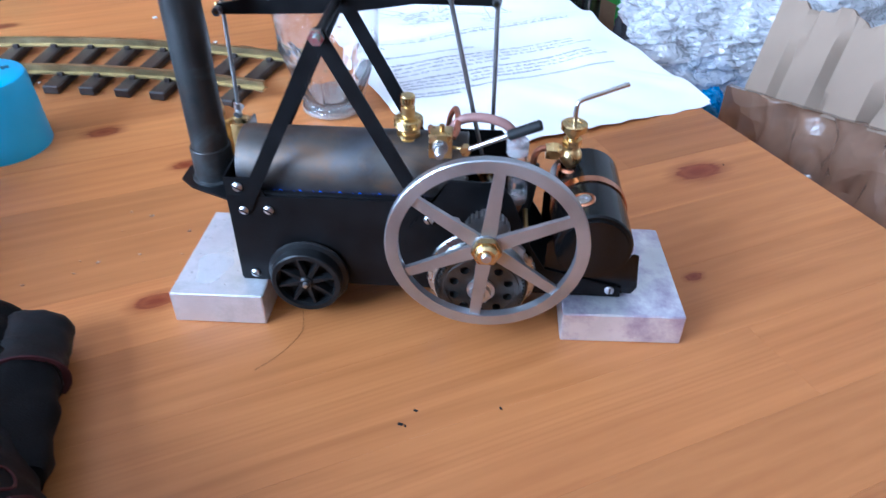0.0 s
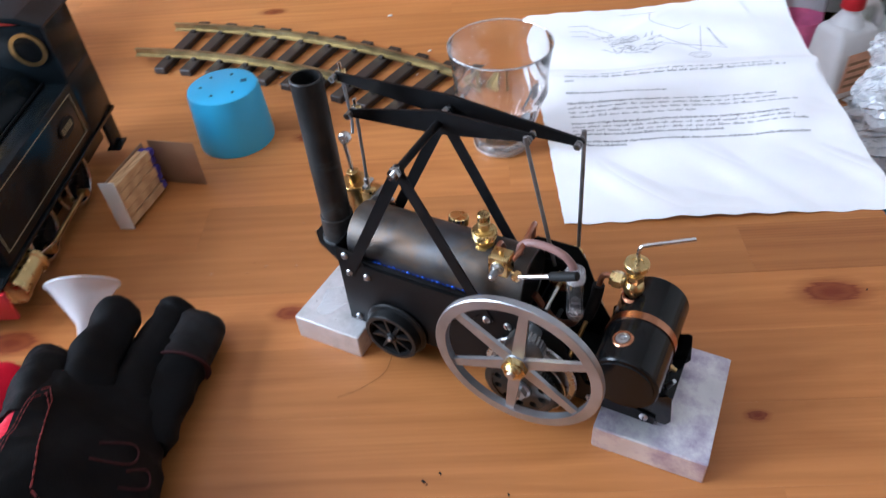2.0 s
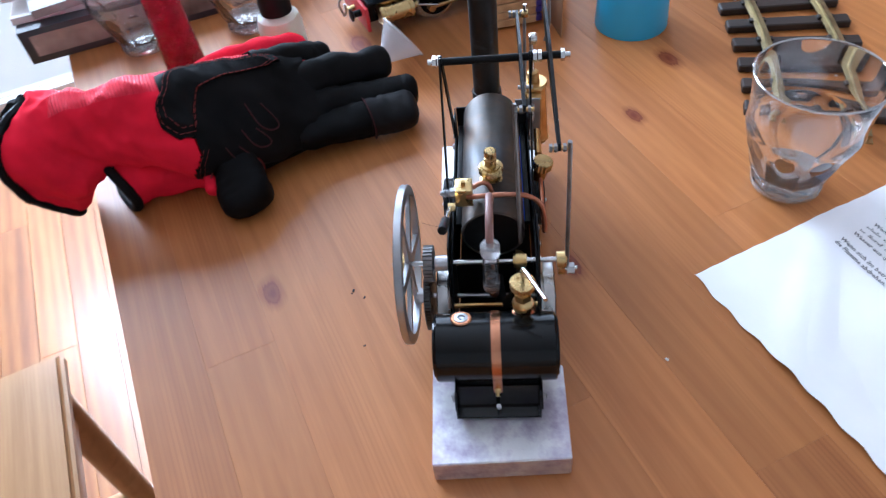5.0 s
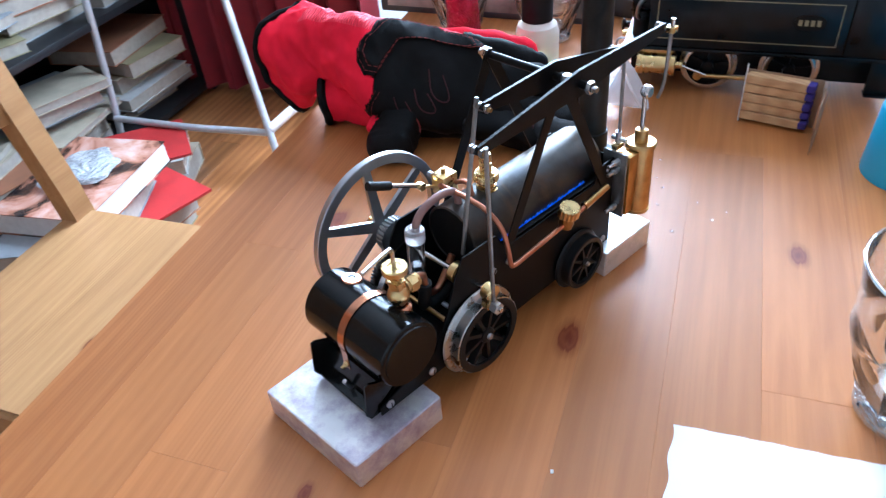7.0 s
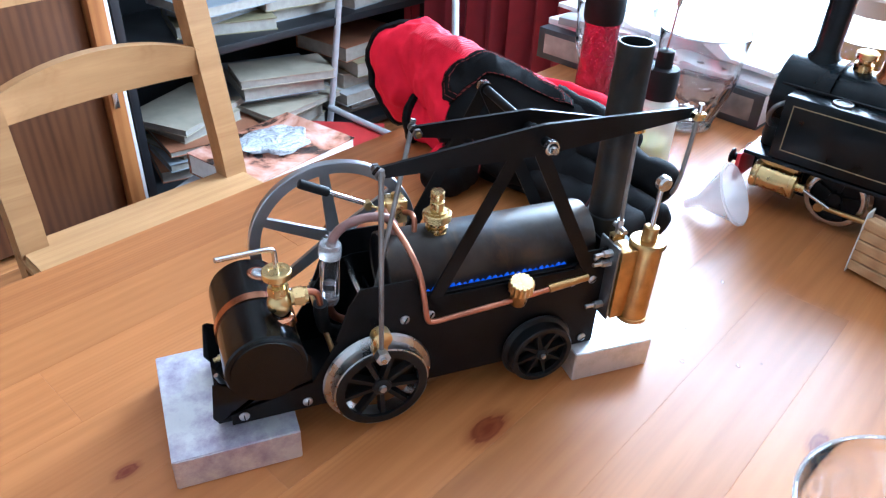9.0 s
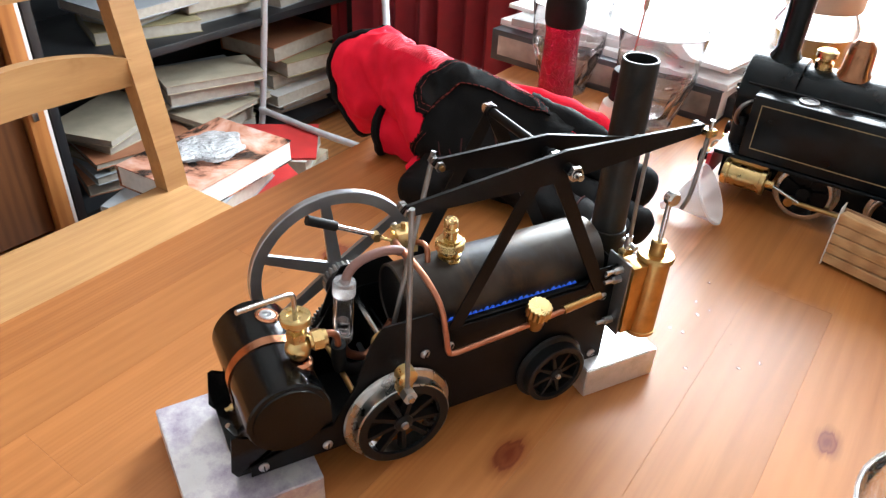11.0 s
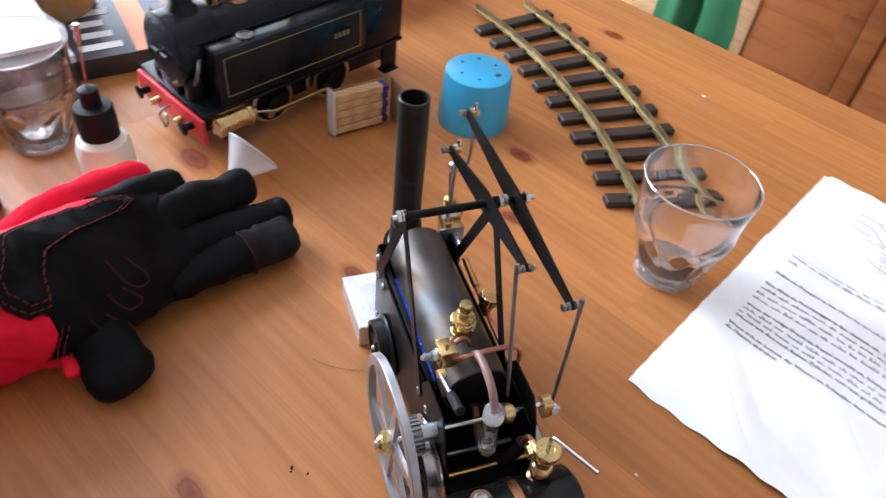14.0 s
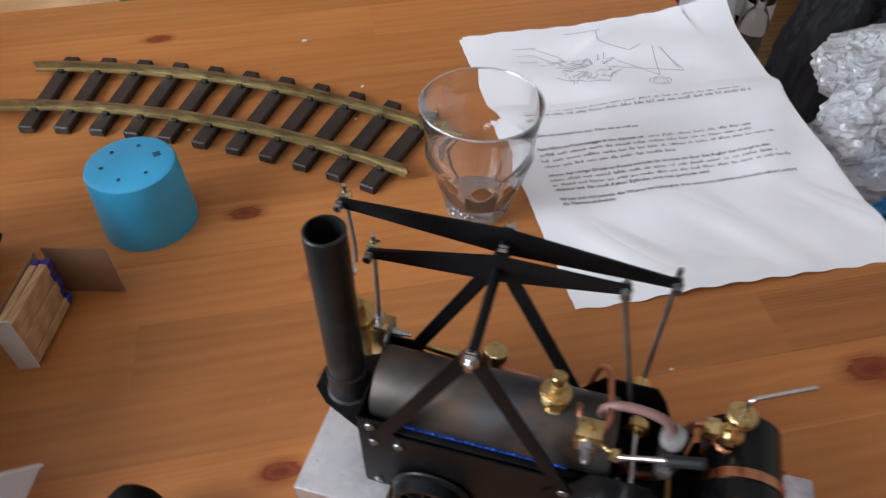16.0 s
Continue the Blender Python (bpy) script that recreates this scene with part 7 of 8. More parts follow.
rng = random.Random(21)
GREY_PRINT = surface("printed_cover", (0.45, 0.45, 0.46), 0.45, 0.0, 0.6, 18, 200, 0.02)
DARK_PRINT = surface("dark_cover", (0.05, 0.055, 0.065), 0.35, 0.0, 0.6, 16, 200, 0.02)
z = 0.0
for k, (w, d, h, mat, lab, u, v, turn) in enumerate([(0.205, 0.235, 0.030, DARK_PRINT, "dark ring binder with a grey spine label", -0.440, -0.128, -3), (0.20, 0.24, 0.006, PAPER, "white magazine on the pile", -0.447, -0.122, -6),
                                                     (0.19, 0.23, 0.007, GREY_PRINT, "grey printed magazine on the pile", -0.452, -0.126, 5), (0.20, 0.24, 0.004, PAPER, "loose white papers on the pile", -0.458, -0.120, -9)]):
    pile = thing("magazine" if k else "ring_binder", lab, "magazine" if k else "binder", at_table(u, v, z, turn), group="pile of papers")
    bm = mesh()
    box(bm, -w / 2 + 0.002, w / 2 - 0.002, -d / 2 + 0.002, d / 2 - 0.002, 0.0008, h - 0.0008)
    part("page_block", bm, PAPER, pile, "white page block", smooth=0)
    for z0 in (0.0, h - 0.0008):
        bm = mesh()
        box(bm, -w / 2, w / 2, -d / 2, d / 2, z0, z0 + 0.0008, 0.0002)
        part("cover", bm, mat, pile)
    bm = mesh()
    box(bm, w / 2 - 0.0008, w / 2 + 0.0004, -d / 2, d / 2, 0.0, h, 0.0002)
    spine = part("spine", bm, mat, pile)
    if k == 0:
        bm = mesh()
        box(bm, w / 2 + 0.0006, w / 2 + 0.0010, -d / 2 + 0.008, d / 2 - 0.008, 0.006, h - 0.005)
        part("spine_label", bm, surface("grey_brown_print", (0.30, 0.27, 0.24), 0.25, 0.0, 0.7, 22, 200, 0.0), spine, "glossy grey-brown picture label", smooth=0)
    z += h
pack = thing("flat_box", "flat black and orange card box beside the locomotive", "box", at_table(-0.432, 0.052, 0.0, 74))
bm = mesh()
box(bm, -0.05, 0.05, -0.09, 0.09, 0.0, 0.018, 0.001)
part("carton", bm, DARK_PRINT, pack)
bm = mesh()
box(bm, 0.012, 0.032, -0.0895, 0.0895, 0.0182, 0.0185)
part("stripe", bm, surface("orange_print", (0.75, 0.22, 0.04), 0.45, 0, 0.1, 40, 300, 0), pack, "orange stripe", smooth=0)
for k in range(8):
    bm = mesh()
    box(bm, -0.030, 0.004 - 0.004 * (k % 3), -0.078 + k * 0.02, -0.068 + k * 0.02, 0.0182, 0.0185)
    part("printed_bar", bm, CARD_WHITE, pack, smooth=0)


# ---------------------------------------------------------------- the room round the table
GREY_TUBE = surface("grey_painted_tube", (0.50, 0.52, 0.55), 0.35, 0.2, 0.08, 60, 600, 0.03)
GREEN_CLOTH = surface("green_cloth", (0.045, 0.20, 0.085), 0.9, 0.0, 0.2, 25, 500, 0.2)
CURTAIN = surface("dark_red_curtain", (0.20, 0.012, 0.022), 0.9, 0.0, 0.15, 20, 400, 0.2)
WHITE_FRAME = surface("white_window_paint", (0.8, 0.8, 0.79), 0.4, 0.0, 0.04, 20, 300, 0.03)
KRAFT = surface("corrugated_cardboard", (0.25, 0.185, 0.128), 0.8, 0.0, 0.16, 12, 200, 0.1)
FILM = thin_clear("bubble_film", (0.93, 0.95, 0.97), 0.20, 0.55, 0.07, 0.8, (18.0, 60.0, 150.0))


def crinkled(m, scales, depth):
    """Sharp creases between small flat cells, as relief alone."""
    nt = m.node_tree
    p = nt.nodes["Principled BSDF"]
    co = nt.nodes.new("ShaderNodeTexCoord")
    last = None
    for scale in scales:
        bend = node(nt, "ShaderNodeTexNoise", Scale=scale * 0.4, Detail=2.0)
        link(nt, co.outputs["Object"], bend.inputs["Vector"])
        warp = nt.nodes.new("ShaderNodeVectorMath")
        warp.operation = "MULTIPLY_ADD"
        warp.inputs[1].default_value = (2.2 / scale,) * 3
        link(nt, bend.outputs["Color"], warp.inputs[0])
        link(nt, co.outputs["Object"], warp.inputs[2])
        v = node(nt, "ShaderNodeTexVoronoi", Scale=scale)
        link(nt, warp.outputs[0], v.inputs["Vector"])
        bp = node(nt, "ShaderNodeBump", Strength=depth, Distance=0.35 / scale)
        link(nt, v.outputs["Distance"], bp.inputs["Height"])
        if last:
            link(nt, last.outputs[0], bp.inputs["Normal"])
        last = bp
    link(nt, last.outputs[0], p.inputs["Normal"])


WHITE_PLASTIC = surface("white_plastic", (0.78, 0.78, 0.78), 0.35, 0.0, 0.04, 20, 300, 0.03)
BAG = surface("black_bag_cloth", (0.012, 0.014, 0.018), 0.7, 0.0, 0.3, 20, 300, 0.2)


def chair(m, label, seat_mat, back_up=0.40):
    """A plain wooden chair: y runs to its back."""
    c = thing("wooden_chair", label, "chair", m, group="chairs round the table")
    bm = mesh()
    out = [(-0.172, -0.185), (0.172, -0.185), (0.165, 0.185), (-0.165, 0.185)]
    a = [bm.verts.new((x, y, 0.440)) for x, y in out]
    b = [bm.verts.new((x, y, 0.460)) for x, y in out]
    bm.faces.new(a[::-1])
    bm.faces.new(b)
    for i in range(4):
        bm.faces.new((a[i], a[(i + 1) % 4], b[(i + 1) % 4], b[i]))
    bmesh.ops.bevel(bm, geom=list(bm.edges), offset=0.006, segments=3, affect="EDGES")
    part("seat", bm, seat_mat, c)
    for s in (-1, 1):
        bm = mesh()
        pts = [(s * 0.150, 0.170, 0.0), (s * 0.148, 0.165, 0.42), (s * 0.146, 0.172, 0.50), (s * 0.140, 0.235, 0.46 + back_up)]
        sweep(bm, [Vector(p) for p in pts], [(-0.014, -0.017), (0.014, -0.017), (0.014, 0.017), (-0.014, 0.017)])
        part("back_post", bm, seat_mat, c, smooth=20)
        bm = mesh()
        rod(bm, (s * 0.148, -0.155, 0.0), (s * 0.145, -0.155, 0.4395), 0.015, 0.018)
        part("leg", bm, seat_mat, c)
        bm = mesh()
        box(bm, s * 0.148 - 0.009, s * 0.148 + 0.009, -0.140, 0.152, 0.385, 0.4395, 0.002)
        part("apron", bm, seat_mat, c)
        bm = mesh()
        rod(bm, (s * 0.149, -0.150, 0.18), (s * 0.149, 0.160, 0.18), 0.009)
        part("stretcher", bm, seat_mat, c)
    bm = mesh()
    box(bm, -0.130, 0.130, -0.166, -0.148, 0.385, 0.4395, 0.002)
    part("apron", bm, seat_mat, c)
    for z0, h in ((0.612, 0.058), (0.735, 0.062)):
        if z0 + h > 0.46 + back_up:
            continue
        bm = mesh()
        n = 16
        y0 = 0.172 + (z0 - 0.5) * 0.17
        rows = []
        for i in range(n + 1):
            x = -0.132 + 0.264 * i / n
            k = 1 - (2 * i / n - 1) ** 2
            rows.append([bm.verts.new((x, y0 + 0.012 * k + dy, z)) for dy, z in ((-0.008, z0), (0.008, z0), (0.008, z0 + h * (0.62 + 0.38 * k)), (-0.008, z0 + h * (0.62 + 0.38 * k)))])
        for p, q in zip(rows, rows[1:]):
            for i in range(4):
                bm.faces.new((p[i], p[(i + 1) % 4], q[(i + 1) % 4], q[i]))
        bm.faces.new(rows[0][::-1])
        bm.faces.new(rows[-1])
        part("back_slat", bm, seat_mat, c)
    return c


SEAT_WOOD = wood("pale_pine_chair", (0.31, 0.165, 0.066), (0.44, 0.255, 0.108), scale=1.6, rough=0.36, coat=0.25, streak=0.3, lines=0.3, knots=[(-0.06, -0.03, 0.012)])
chair(at_table(-0.110, -0.550, FLOOR, 180), "pale pine chair pushed up to the table", SEAT_WOOD)
chair(at_table(-0.376, 0.508, FLOOR, 0), "pale wooden chair with a green cloth over its back", CHAIR_WOOD)
bm = mesh()
rows = []
for j in range(25):
    t = j / 24
    z = 0.128 - 0.40 * t
    left = -0.262 + 0.050 * min(1.0, t / 0.32) - 0.004 * t
    right = -0.140 + 0.030 * min(1.0, t / 0.5) + 0.012 * t
    row = []
    for i in range(41):
        k = i / 40
        fold = 0.016 * math.exp(-((k - 0.30) / 0.13) ** 2) - 0.012 * math.exp(-((k - 0.50) / 0.05) ** 2) + 0.004 * math.sin(9 * k + 3 * t)
        row.append(bm.verts.new((left + (right - left) * k, 0.700 - 0.022 * t + 0.05 * max(0.0, 0.06 - t) - fold * min(1.0, 0.3 + 2 * t), z)))
    rows.append(row)
# the short end hangs down behind the post
back = [[bm.verts.new((v.co.x, 0.752 + 0.004 * math.sin(0.4 * i) + 0.01 * j, 0.130 - 0.030 * j)) for i, v in enumerate(rows[0])] for j in range(4)]
for a, b in zip([*back[::-1], *rows], [*back[::-1], *rows][1:]):
    for i in range(40):
        bm.faces.new((a[i], a[i + 1], b[i + 1], b[i]))
ext = bmesh.ops.extrude_face_region(bm, geom=list(bm.faces))
bmesh.ops.translate(bm, vec=(0, -0.0015, 0.0008), verts=[g for g in ext["geom"] if isinstance(g, bmesh.types.BMVert)])
bmesh.ops.recalc_face_normals(bm, faces=bm.faces)
solo("draped_cloth", bm, GREEN_CLOTH, "plain green cloth hung over the corner of a chair's back", "cloth", TABLE)

# floor boards
bm = mesh()
box(bm, U0, U1, V0, V1, FLOOR - 0.05, FLOOR - 0.016)
floor = solo("floor", bm, DARK_WOOD, "brown strip wood floor", "floor", TABLE, kind="structure", smooth=0)

# metal clothes airer
airer = thing("folding_airer", "folding clothes airer of grey painted tube", "clothes airer", at_table(-1.13, -1.10, FLOOR))
for pts in ([(0.132, 0.20, 0.0), (0.075, 0.145, 0.134), (-0.10, -0.03, 0.55), (-0.27, -0.20, 0.95)], [(0.11, -0.34, 0.0), (0.09, -0.33, 0.11), (0.05, -0.32, 0.45), (0.0, -0.30, 0.98)],
            [(0.082, 0.150, 0.120), (0.075, 0.06, 0.112), (0.09, -0.10, 0.115), (0.095, -0.33, 0.120)]):
    bm = mesh()
    pipe(bm, pts, 0.0095, 5, 12)
    part("tube", bm, GREY_TUBE, airer)
bm = mesh()
rod(bm, (0.075, 0.150, 0.126), (-0.040, 0.210, 0.170), 0.013)
part("foot_cap", bm, WHITE_PLASTIC, airer, "white plastic foot cap")
bm = mesh()
rod(bm, (-0.27, -0.20, 0.95), (0.0, -0.30, 0.98), 0.009)
part("top_tube", bm, GREY_TUBE, airer)

# curtain beside the window
bm = mesh()
rows = []
for j in range(2):
    rows.append([bm.verts.new((0.03 * math.sin(i * 0.9) + 0.012 * math.sin(i * 2.3), -0.36 + 0.72 * i / 60, 0.02 + j * 2.1)) for i in range(61)])
for i in range(60):
    bm.faces.new((rows[0][i], rows[0][i + 1], rows[1][i + 1], rows[1][i]))
ext = bmesh.ops.extrude_face_region(bm, geom=list(bm.faces))
for g in ext["geom"]:
    if isinstance(g, bmesh.types.BMVert):
        g.co.x += 0.004
solo("curtain", bm, CURTAIN, "dark red curtain hanging beside the window", "curtain", at_table(-1.46, -1.16, FLOOR), smooth=60)

# window frames
for name, v0, v1, z0, z1, cols in (("window_1", WINDOW[0], WINDOW[1], WINDOW[2], WINDOW[3], 2), ("glass_door", DOORWAY[0], DOORWAY[1], FLOOR, DOORWAY[3], 1)):
    win = thing(name, "white framed window with clear panes" if cols == 2 else "white framed glass balcony door", "window" if cols == 2 else "glass door", TABLE, kind="structure")
    u = U0
    for y0, y1, a, b in ((v0, v0 + 0.05, z0, z1), (v1 - 0.05, v1, z0, z1), *([((v0 + v1) / 2 - 0.035, (v0 + v1) / 2 + 0.035, z0 + 0.05, z1 - 0.05)] if cols == 2 else [])):
        bm = mesh()
        box(bm, u - 0.03, u + 0.03, y0, y1, a, b, 0.003)
        part("upright", bm, WHITE_FRAME, win)
    for a, b in ((z0, z0 + 0.05), (z1 - 0.05, z1)):
        bm = mesh()
        box(bm, u - 0.028, u + 0.028, v0 + 0.05, v1 - 0.05, a, b, 0.003)
        part("rail", bm, WHITE_FRAME, win)
    bm = mesh()
    box(bm, u - 0.003, u + 0.003, v0 + 0.05, v1 - 0.05, z0 + 0.05, z1 - 0.05)
    pane = part("pane", bm, GLASS, win, smooth=0)
    pane.visible_shadow = False

# dark shelf unit with heaps of books and papers
shelf = thing("shelf_unit", "black shelf unit crammed with books and papers", "shelf", at_table(-0.86, -1.62, FLOOR))
BLACKBOARD = surface("black_shelf_board", (0.012, 0.013, 0.015), 0.4, 0.0, 0.2, 20, 200, 0.03)
for name, x0, x1, y0, y1, z0, z1 in (("side_panel", -0.62, -0.60, -0.20, 0.20, 0, 1.10), ("side_panel", 0.40, 0.42, -0.20, 0.20, 0, 1.10), ("back_panel", -0.60, 0.40, -0.20, -0.19, 0.02, 1.10), ("shelf_board", -0.60, 0.40, -0.19, 0.20, 0.02, 0.04),
                                     ("shelf_board", -0.60, 0.40, -0.19, 0.20, 0.36, 0.38), ("shelf_board", -0.60, 0.40, -0.19, 0.20, 0.72, 0.74), ("shelf_board", -0.60, 0.40, -0.19, 0.20, 1.08, 1.10)):
    bm = mesh()
    box(bm, x0, x1, y0, y1, z0, z1, 0.001)
    part(name, bm, BLACKBOARD, shelf)
rng = random.Random(33)
BOOKS = [surface("book_cover_%s" % n, c, 0.5, 0, 0.15, 20, 200, 0.03) for n, c in (("red", (0.45, 0.03, 0.03)), ("cream", (0.40, 0.35, 0.26)), ("grey", (0.27, 0.29, 0.31)), ("brown", (0.28, 0.12, 0.06)), ("blue", (0.06, 0.14, 0.24)),
                                                                                      ("white", (0.46, 0.46, 0.45)), ("orange", (0.7, 0.2, 0.05)), ("olive", (0.25, 0.22, 0.12)))]


AGED = surface("aged_paper", (0.36, 0.33, 0.28), 0.8, 0.0, 0.12, 60, 900, 0.1)


def picture_cover():
    """A glossy printed cover: a peach and brown sky over dark ground."""
    m = surface("picture_cover", (0.40, 0.20, 0.13), 0.22, 0.0, 0.3, 14, 90, 0.02, coat=0.5)
    nt = m.node_tree
    p = nt.nodes["Principled BSDF"]
    co = nt.nodes.new("ShaderNodeTexCoord")
    n = node(nt, "ShaderNodeTexNoise", Scale=9.0, Detail=5.0, Roughness=0.6, Distortion=0.7)
    link(nt, co.outputs["Object"], n.inputs["Vector"])
    r = ramp(nt, n.outputs["Fac"], [(0.36, (0.012, 0.011, 0.012)), (0.43, (0.09, 0.045, 0.03)), (0.50, (0.42, 0.19, 0.12)), (0.58, (0.55, 0.30, 0.22)), (0.68, (0.62, 0.45, 0.38))])
    link(nt, r.outputs[0], p.inputs["Base Color"])
    return m


PICTURE = picture_cover()
WHITE_PAGES = surface("white_page_edges", (0.66, 0.65, 0.63), 0.8, 0.0, 0.08, 60, 900, 0.1)


def lay_book(m, w, d, h, mat, label, pages=AGED):
    b = thing("book", label, "book", m, group="books in the shelf")
    bm = mesh()
    box(bm, -w / 2 + 0.003, w / 2 - 0.003, -d / 2 + 0.003, d / 2 - 0.003, 0.002, h - 0.002)
    part("page_block", bm, pages, b, "off-white page block", smooth=0)
    for z0 in (0.0, h - 0.002):
        bm = mesh()
        box(bm, -w / 2, w / 2, -d / 2, d / 2, z0, z0 + 0.002)
        part("cover", bm, mat, b, smooth=0)
    bm = mesh()
    box(bm, -w / 2 - 0.0015, -w / 2 + 0.0015, -d / 2, d / 2, 0, h, 0.0006)
    part("spine", bm, mat, b)


NAMES = ("red", "cream", "grey", "brown", "blue", "white", "orange", "olive")
for z0, stacks in ((FLOOR + 0.3802, ((-1.30, 2), (-1.02, 4), (-0.78, 3))), (FLOOR + 0.0402, ((-1.26, 6), (-0.95, 7), (-0.66, 6)))):
    for u, n in stacks:
        z = z0
        for k in range(n):
            h = rng.uniform(0.014, 0.045)
            i = rng.choice((1, 2, 5, 2, 1, 3, 7, 7, 4, 1))
            lay_book(at_table(u + rng.uniform(-0.03, 0.03), -1.56 + rng.uniform(-0.04, 0.06), z, 90 + rng.uniform(-22, 22)), rng.uniform(0.15, 0.23), rng.uniform(0.20, 0.28), h, BOOKS[i], "%s covered book lying in a stack" % NAMES[i])
            z += h + 0.0005
# heap of books on the floor before the shelf
z = FLOOR + 0.0
for w, d, h, i, du, turn in ((0.28, 0.36, 0.05, 7, 0.0, 100), (0.26, 0.34, 0.06, 3, -0.02, 84), (0.30, 0.36, 0.006, 0, -0.05, 70), (0.24, 0.33, 0.055, 2, 0.03, 112)):
    lay_book(at_table(-0.62 + du, -1.16, z, turn), w, d, h, BOOKS[i], "%s covered book in a heap on the floor" % NAMES[i])
    z += h + 0.0005
lay_book(at_table(-0.635, -1.155, z, 96), 0.23, 0.31, 0.052, PICTURE, "thick book with a peach and black picture cover on a heap", WHITE_PAGES)
z += 0.0525
for w, d, h, i, up, turn in ((0.21, 0.27, 0.055, 1, 0.0, 20), (0.20, 0.26, 0.045, 5, 0.0555, 34), (0.21, 0.28, 0.006, 0, 0.101, 42)):
    lay_book(at_table(-0.92, -1.29, FLOOR + up, turn), w, d, h, BOOKS[i], "%s covered book in a low stack on the floor" % NAMES[i])
heap_top = z

# brown cupboard with an open pine door
cupboard = thing("cupboard", "brown veneered cupboard with a varnished pine door frame", "cupboard", at_table(-0.06, -1.75, FLOOR))
for name, mat, x0, x1, y0, y1, z0, z1 in (("side_panel", DARK_WOOD, -0.38, -0.36, -0.3, 0.28, 0, 1.9), ("side_panel", DARK_WOOD, 0.78, 0.80, -0.3, 0.28, 0, 1.9), ("back_panel", DARK_WOOD, -0.36, 0.78, -0.3, -0.28, 0, 1.9),
                                          ("door", DARK_WOOD, -0.33, 0.35, 0.285, 0.305, 0.02, 1.88), ("door_post", ORANGE_WOOD, -0.368, -0.332, 0.285, 0.330, 0.0, 1.9), ("edge_strip", WHITE_PLASTIC, -0.378, -0.3685, 0.285, 0.326, 0.0, 1.9),
                                          ("door", ORANGE_WOOD, 0.36, 0.78, 0.285, 0.305, 0.02, 1.88), ("top_board", DARK_WOOD, -0.36, 0.78, -0.28, 0.28, 1.88, 1.9)):
    bm = mesh()
    box(bm, x0, x1, y0, y1, z0, z1, 0.002)
    part(name, bm, mat, cupboard)
for z0 in (0.3, 0.62, 0.85):
    bm = mesh()
    box(bm, -0.352, -0.338, 0.3305, 0.336, z0, z0 + 0.06, 0.002)
    part("hinge", bm, STEEL, cupboard, "steel hinge")

# panelled wardrobe against the far wall
# Its upper part and left doors are unseen, added to darken the table's reflection.
robe = thing("wardrobe", "red-brown panelled wardrobe, its unseen upper part added for darker reflections", "wardrobe", at_table(0.0, 1.60, FLOOR))
for name, x0, x1, y0, y1, z0, z1 in (("body", -1.02, 0.44, 0.022, 0.34, 0.05, 1.90), ("plinth", -1.00, 0.42, 0.04, 0.33, 0.0, 0.0495), ("cornice", -1.05, 0.47, -0.02, 0.34, 1.9005, 1.96)):
    bm = mesh()
    box(bm, x0, x1, y0, y1, z0, z1, 0.003)
    part(name, bm, ROBE_WOOD, robe)
for x0 in (-1.015, -0.725, -0.435, -0.145, 0.145):
    bm = mesh()
    box(bm, x0 + 0.05, x0 + 0.24, 0.010, 0.0215, 0.11, 1.84, 0.004)
    door_b = part("door", bm, ROBE_WOOD, robe)
    for a, b, c, d in ((x0, x0 + 0.0495, 0.06, 1.89), (x0 + 0.2405, x0 + 0.289, 0.06, 1.89), (x0 + 0.05, x0 + 0.24, 0.06, 0.1095), (x0 + 0.05, x0 + 0.24, 1.8405, 1.89), (x0 + 0.05, x0 + 0.24, 0.44, 0.50)):
        bm = mesh()
        box(bm, a, b, 0.0, 0.0215 if c < 0.2 or c > 1.8 else 0.0095, c, d, 0.003)
        part("stile", bm, CHAIR_WOOD if -0.5 < x0 < -0.4 and a == x0 else ROBE_WOOD, door_b)
    bm = mesh()
    lathe(bm, [(0, 0), (0.006, 0), (0.006, 0.012), (0.014, 0.018), (0.012, 0.026), (0, 0.028)], 16, Matrix.Translation((x0 + 0.265, 0.0, 0.95)) @ Matrix.Rotation(radians(90), 4, "X"))
    part("knob", bm, OLD_BRASS, door_b, "round brass knob")

# door and stacked things at the far wall
DOOR_WHITE = surface("white_door_paint", (0.72, 0.75, 0.78), 0.45, 0.0, 0.04, 6, 80, 0.04)
door_1 = thing("door_1", "white painted door in a brown wooden frame", "door", at_table(0.0, 1.90, FLOOR), kind="structure")
bm = mesh()
box(bm, 0.52, 1.23, 0.0, 0.038, 0.005, 2.02, 0.002)
leaf = part("leaf", bm, DOOR_WHITE, door_1)
for z0, z1 in ((0.15, 0.85), (1.05, 1.88)):
    bm = mesh()
    box(bm, 0.64, 1.11, -0.006, -0.0005, z0, z1, 0.003)
    part("panel", bm, DOOR_WHITE, leaf)
for x0, x1 in ((0.475, 0.519), (1.231, 1.275)):
    bm = mesh()
    box(bm, x0, x1, -0.012, 0.036, 0.0, 2.07, 0.003)
    part("door_frame", bm, DARK_WOOD, door_1)
plank = thing("cream_board", "cream laminated board leaning against the wall", "board", at_table(1.375, 1.88, FLOOR))
bm = mesh()
box(bm, -0.09, 0.09, -0.011, 0.011, 0.0, 1.45, 0.002)
part("panel", bm, surface("cream_laminate", (0.62, 0.55, 0.43), 0.5, 0.0, 0.06, 12, 200, 0.03), plank)
bm = mesh()
box(bm, -0.0915, -0.0902, -0.011, 0.011, 0.002, 1.448)
part("edge_band", bm, CARD_BROWN, plank, "brown edge band")
GREEN_CARD = surface("green_carton", (0.10, 0.38, 0.05), 0.5, 0.0, 0.15, 20, 200, 0.02)
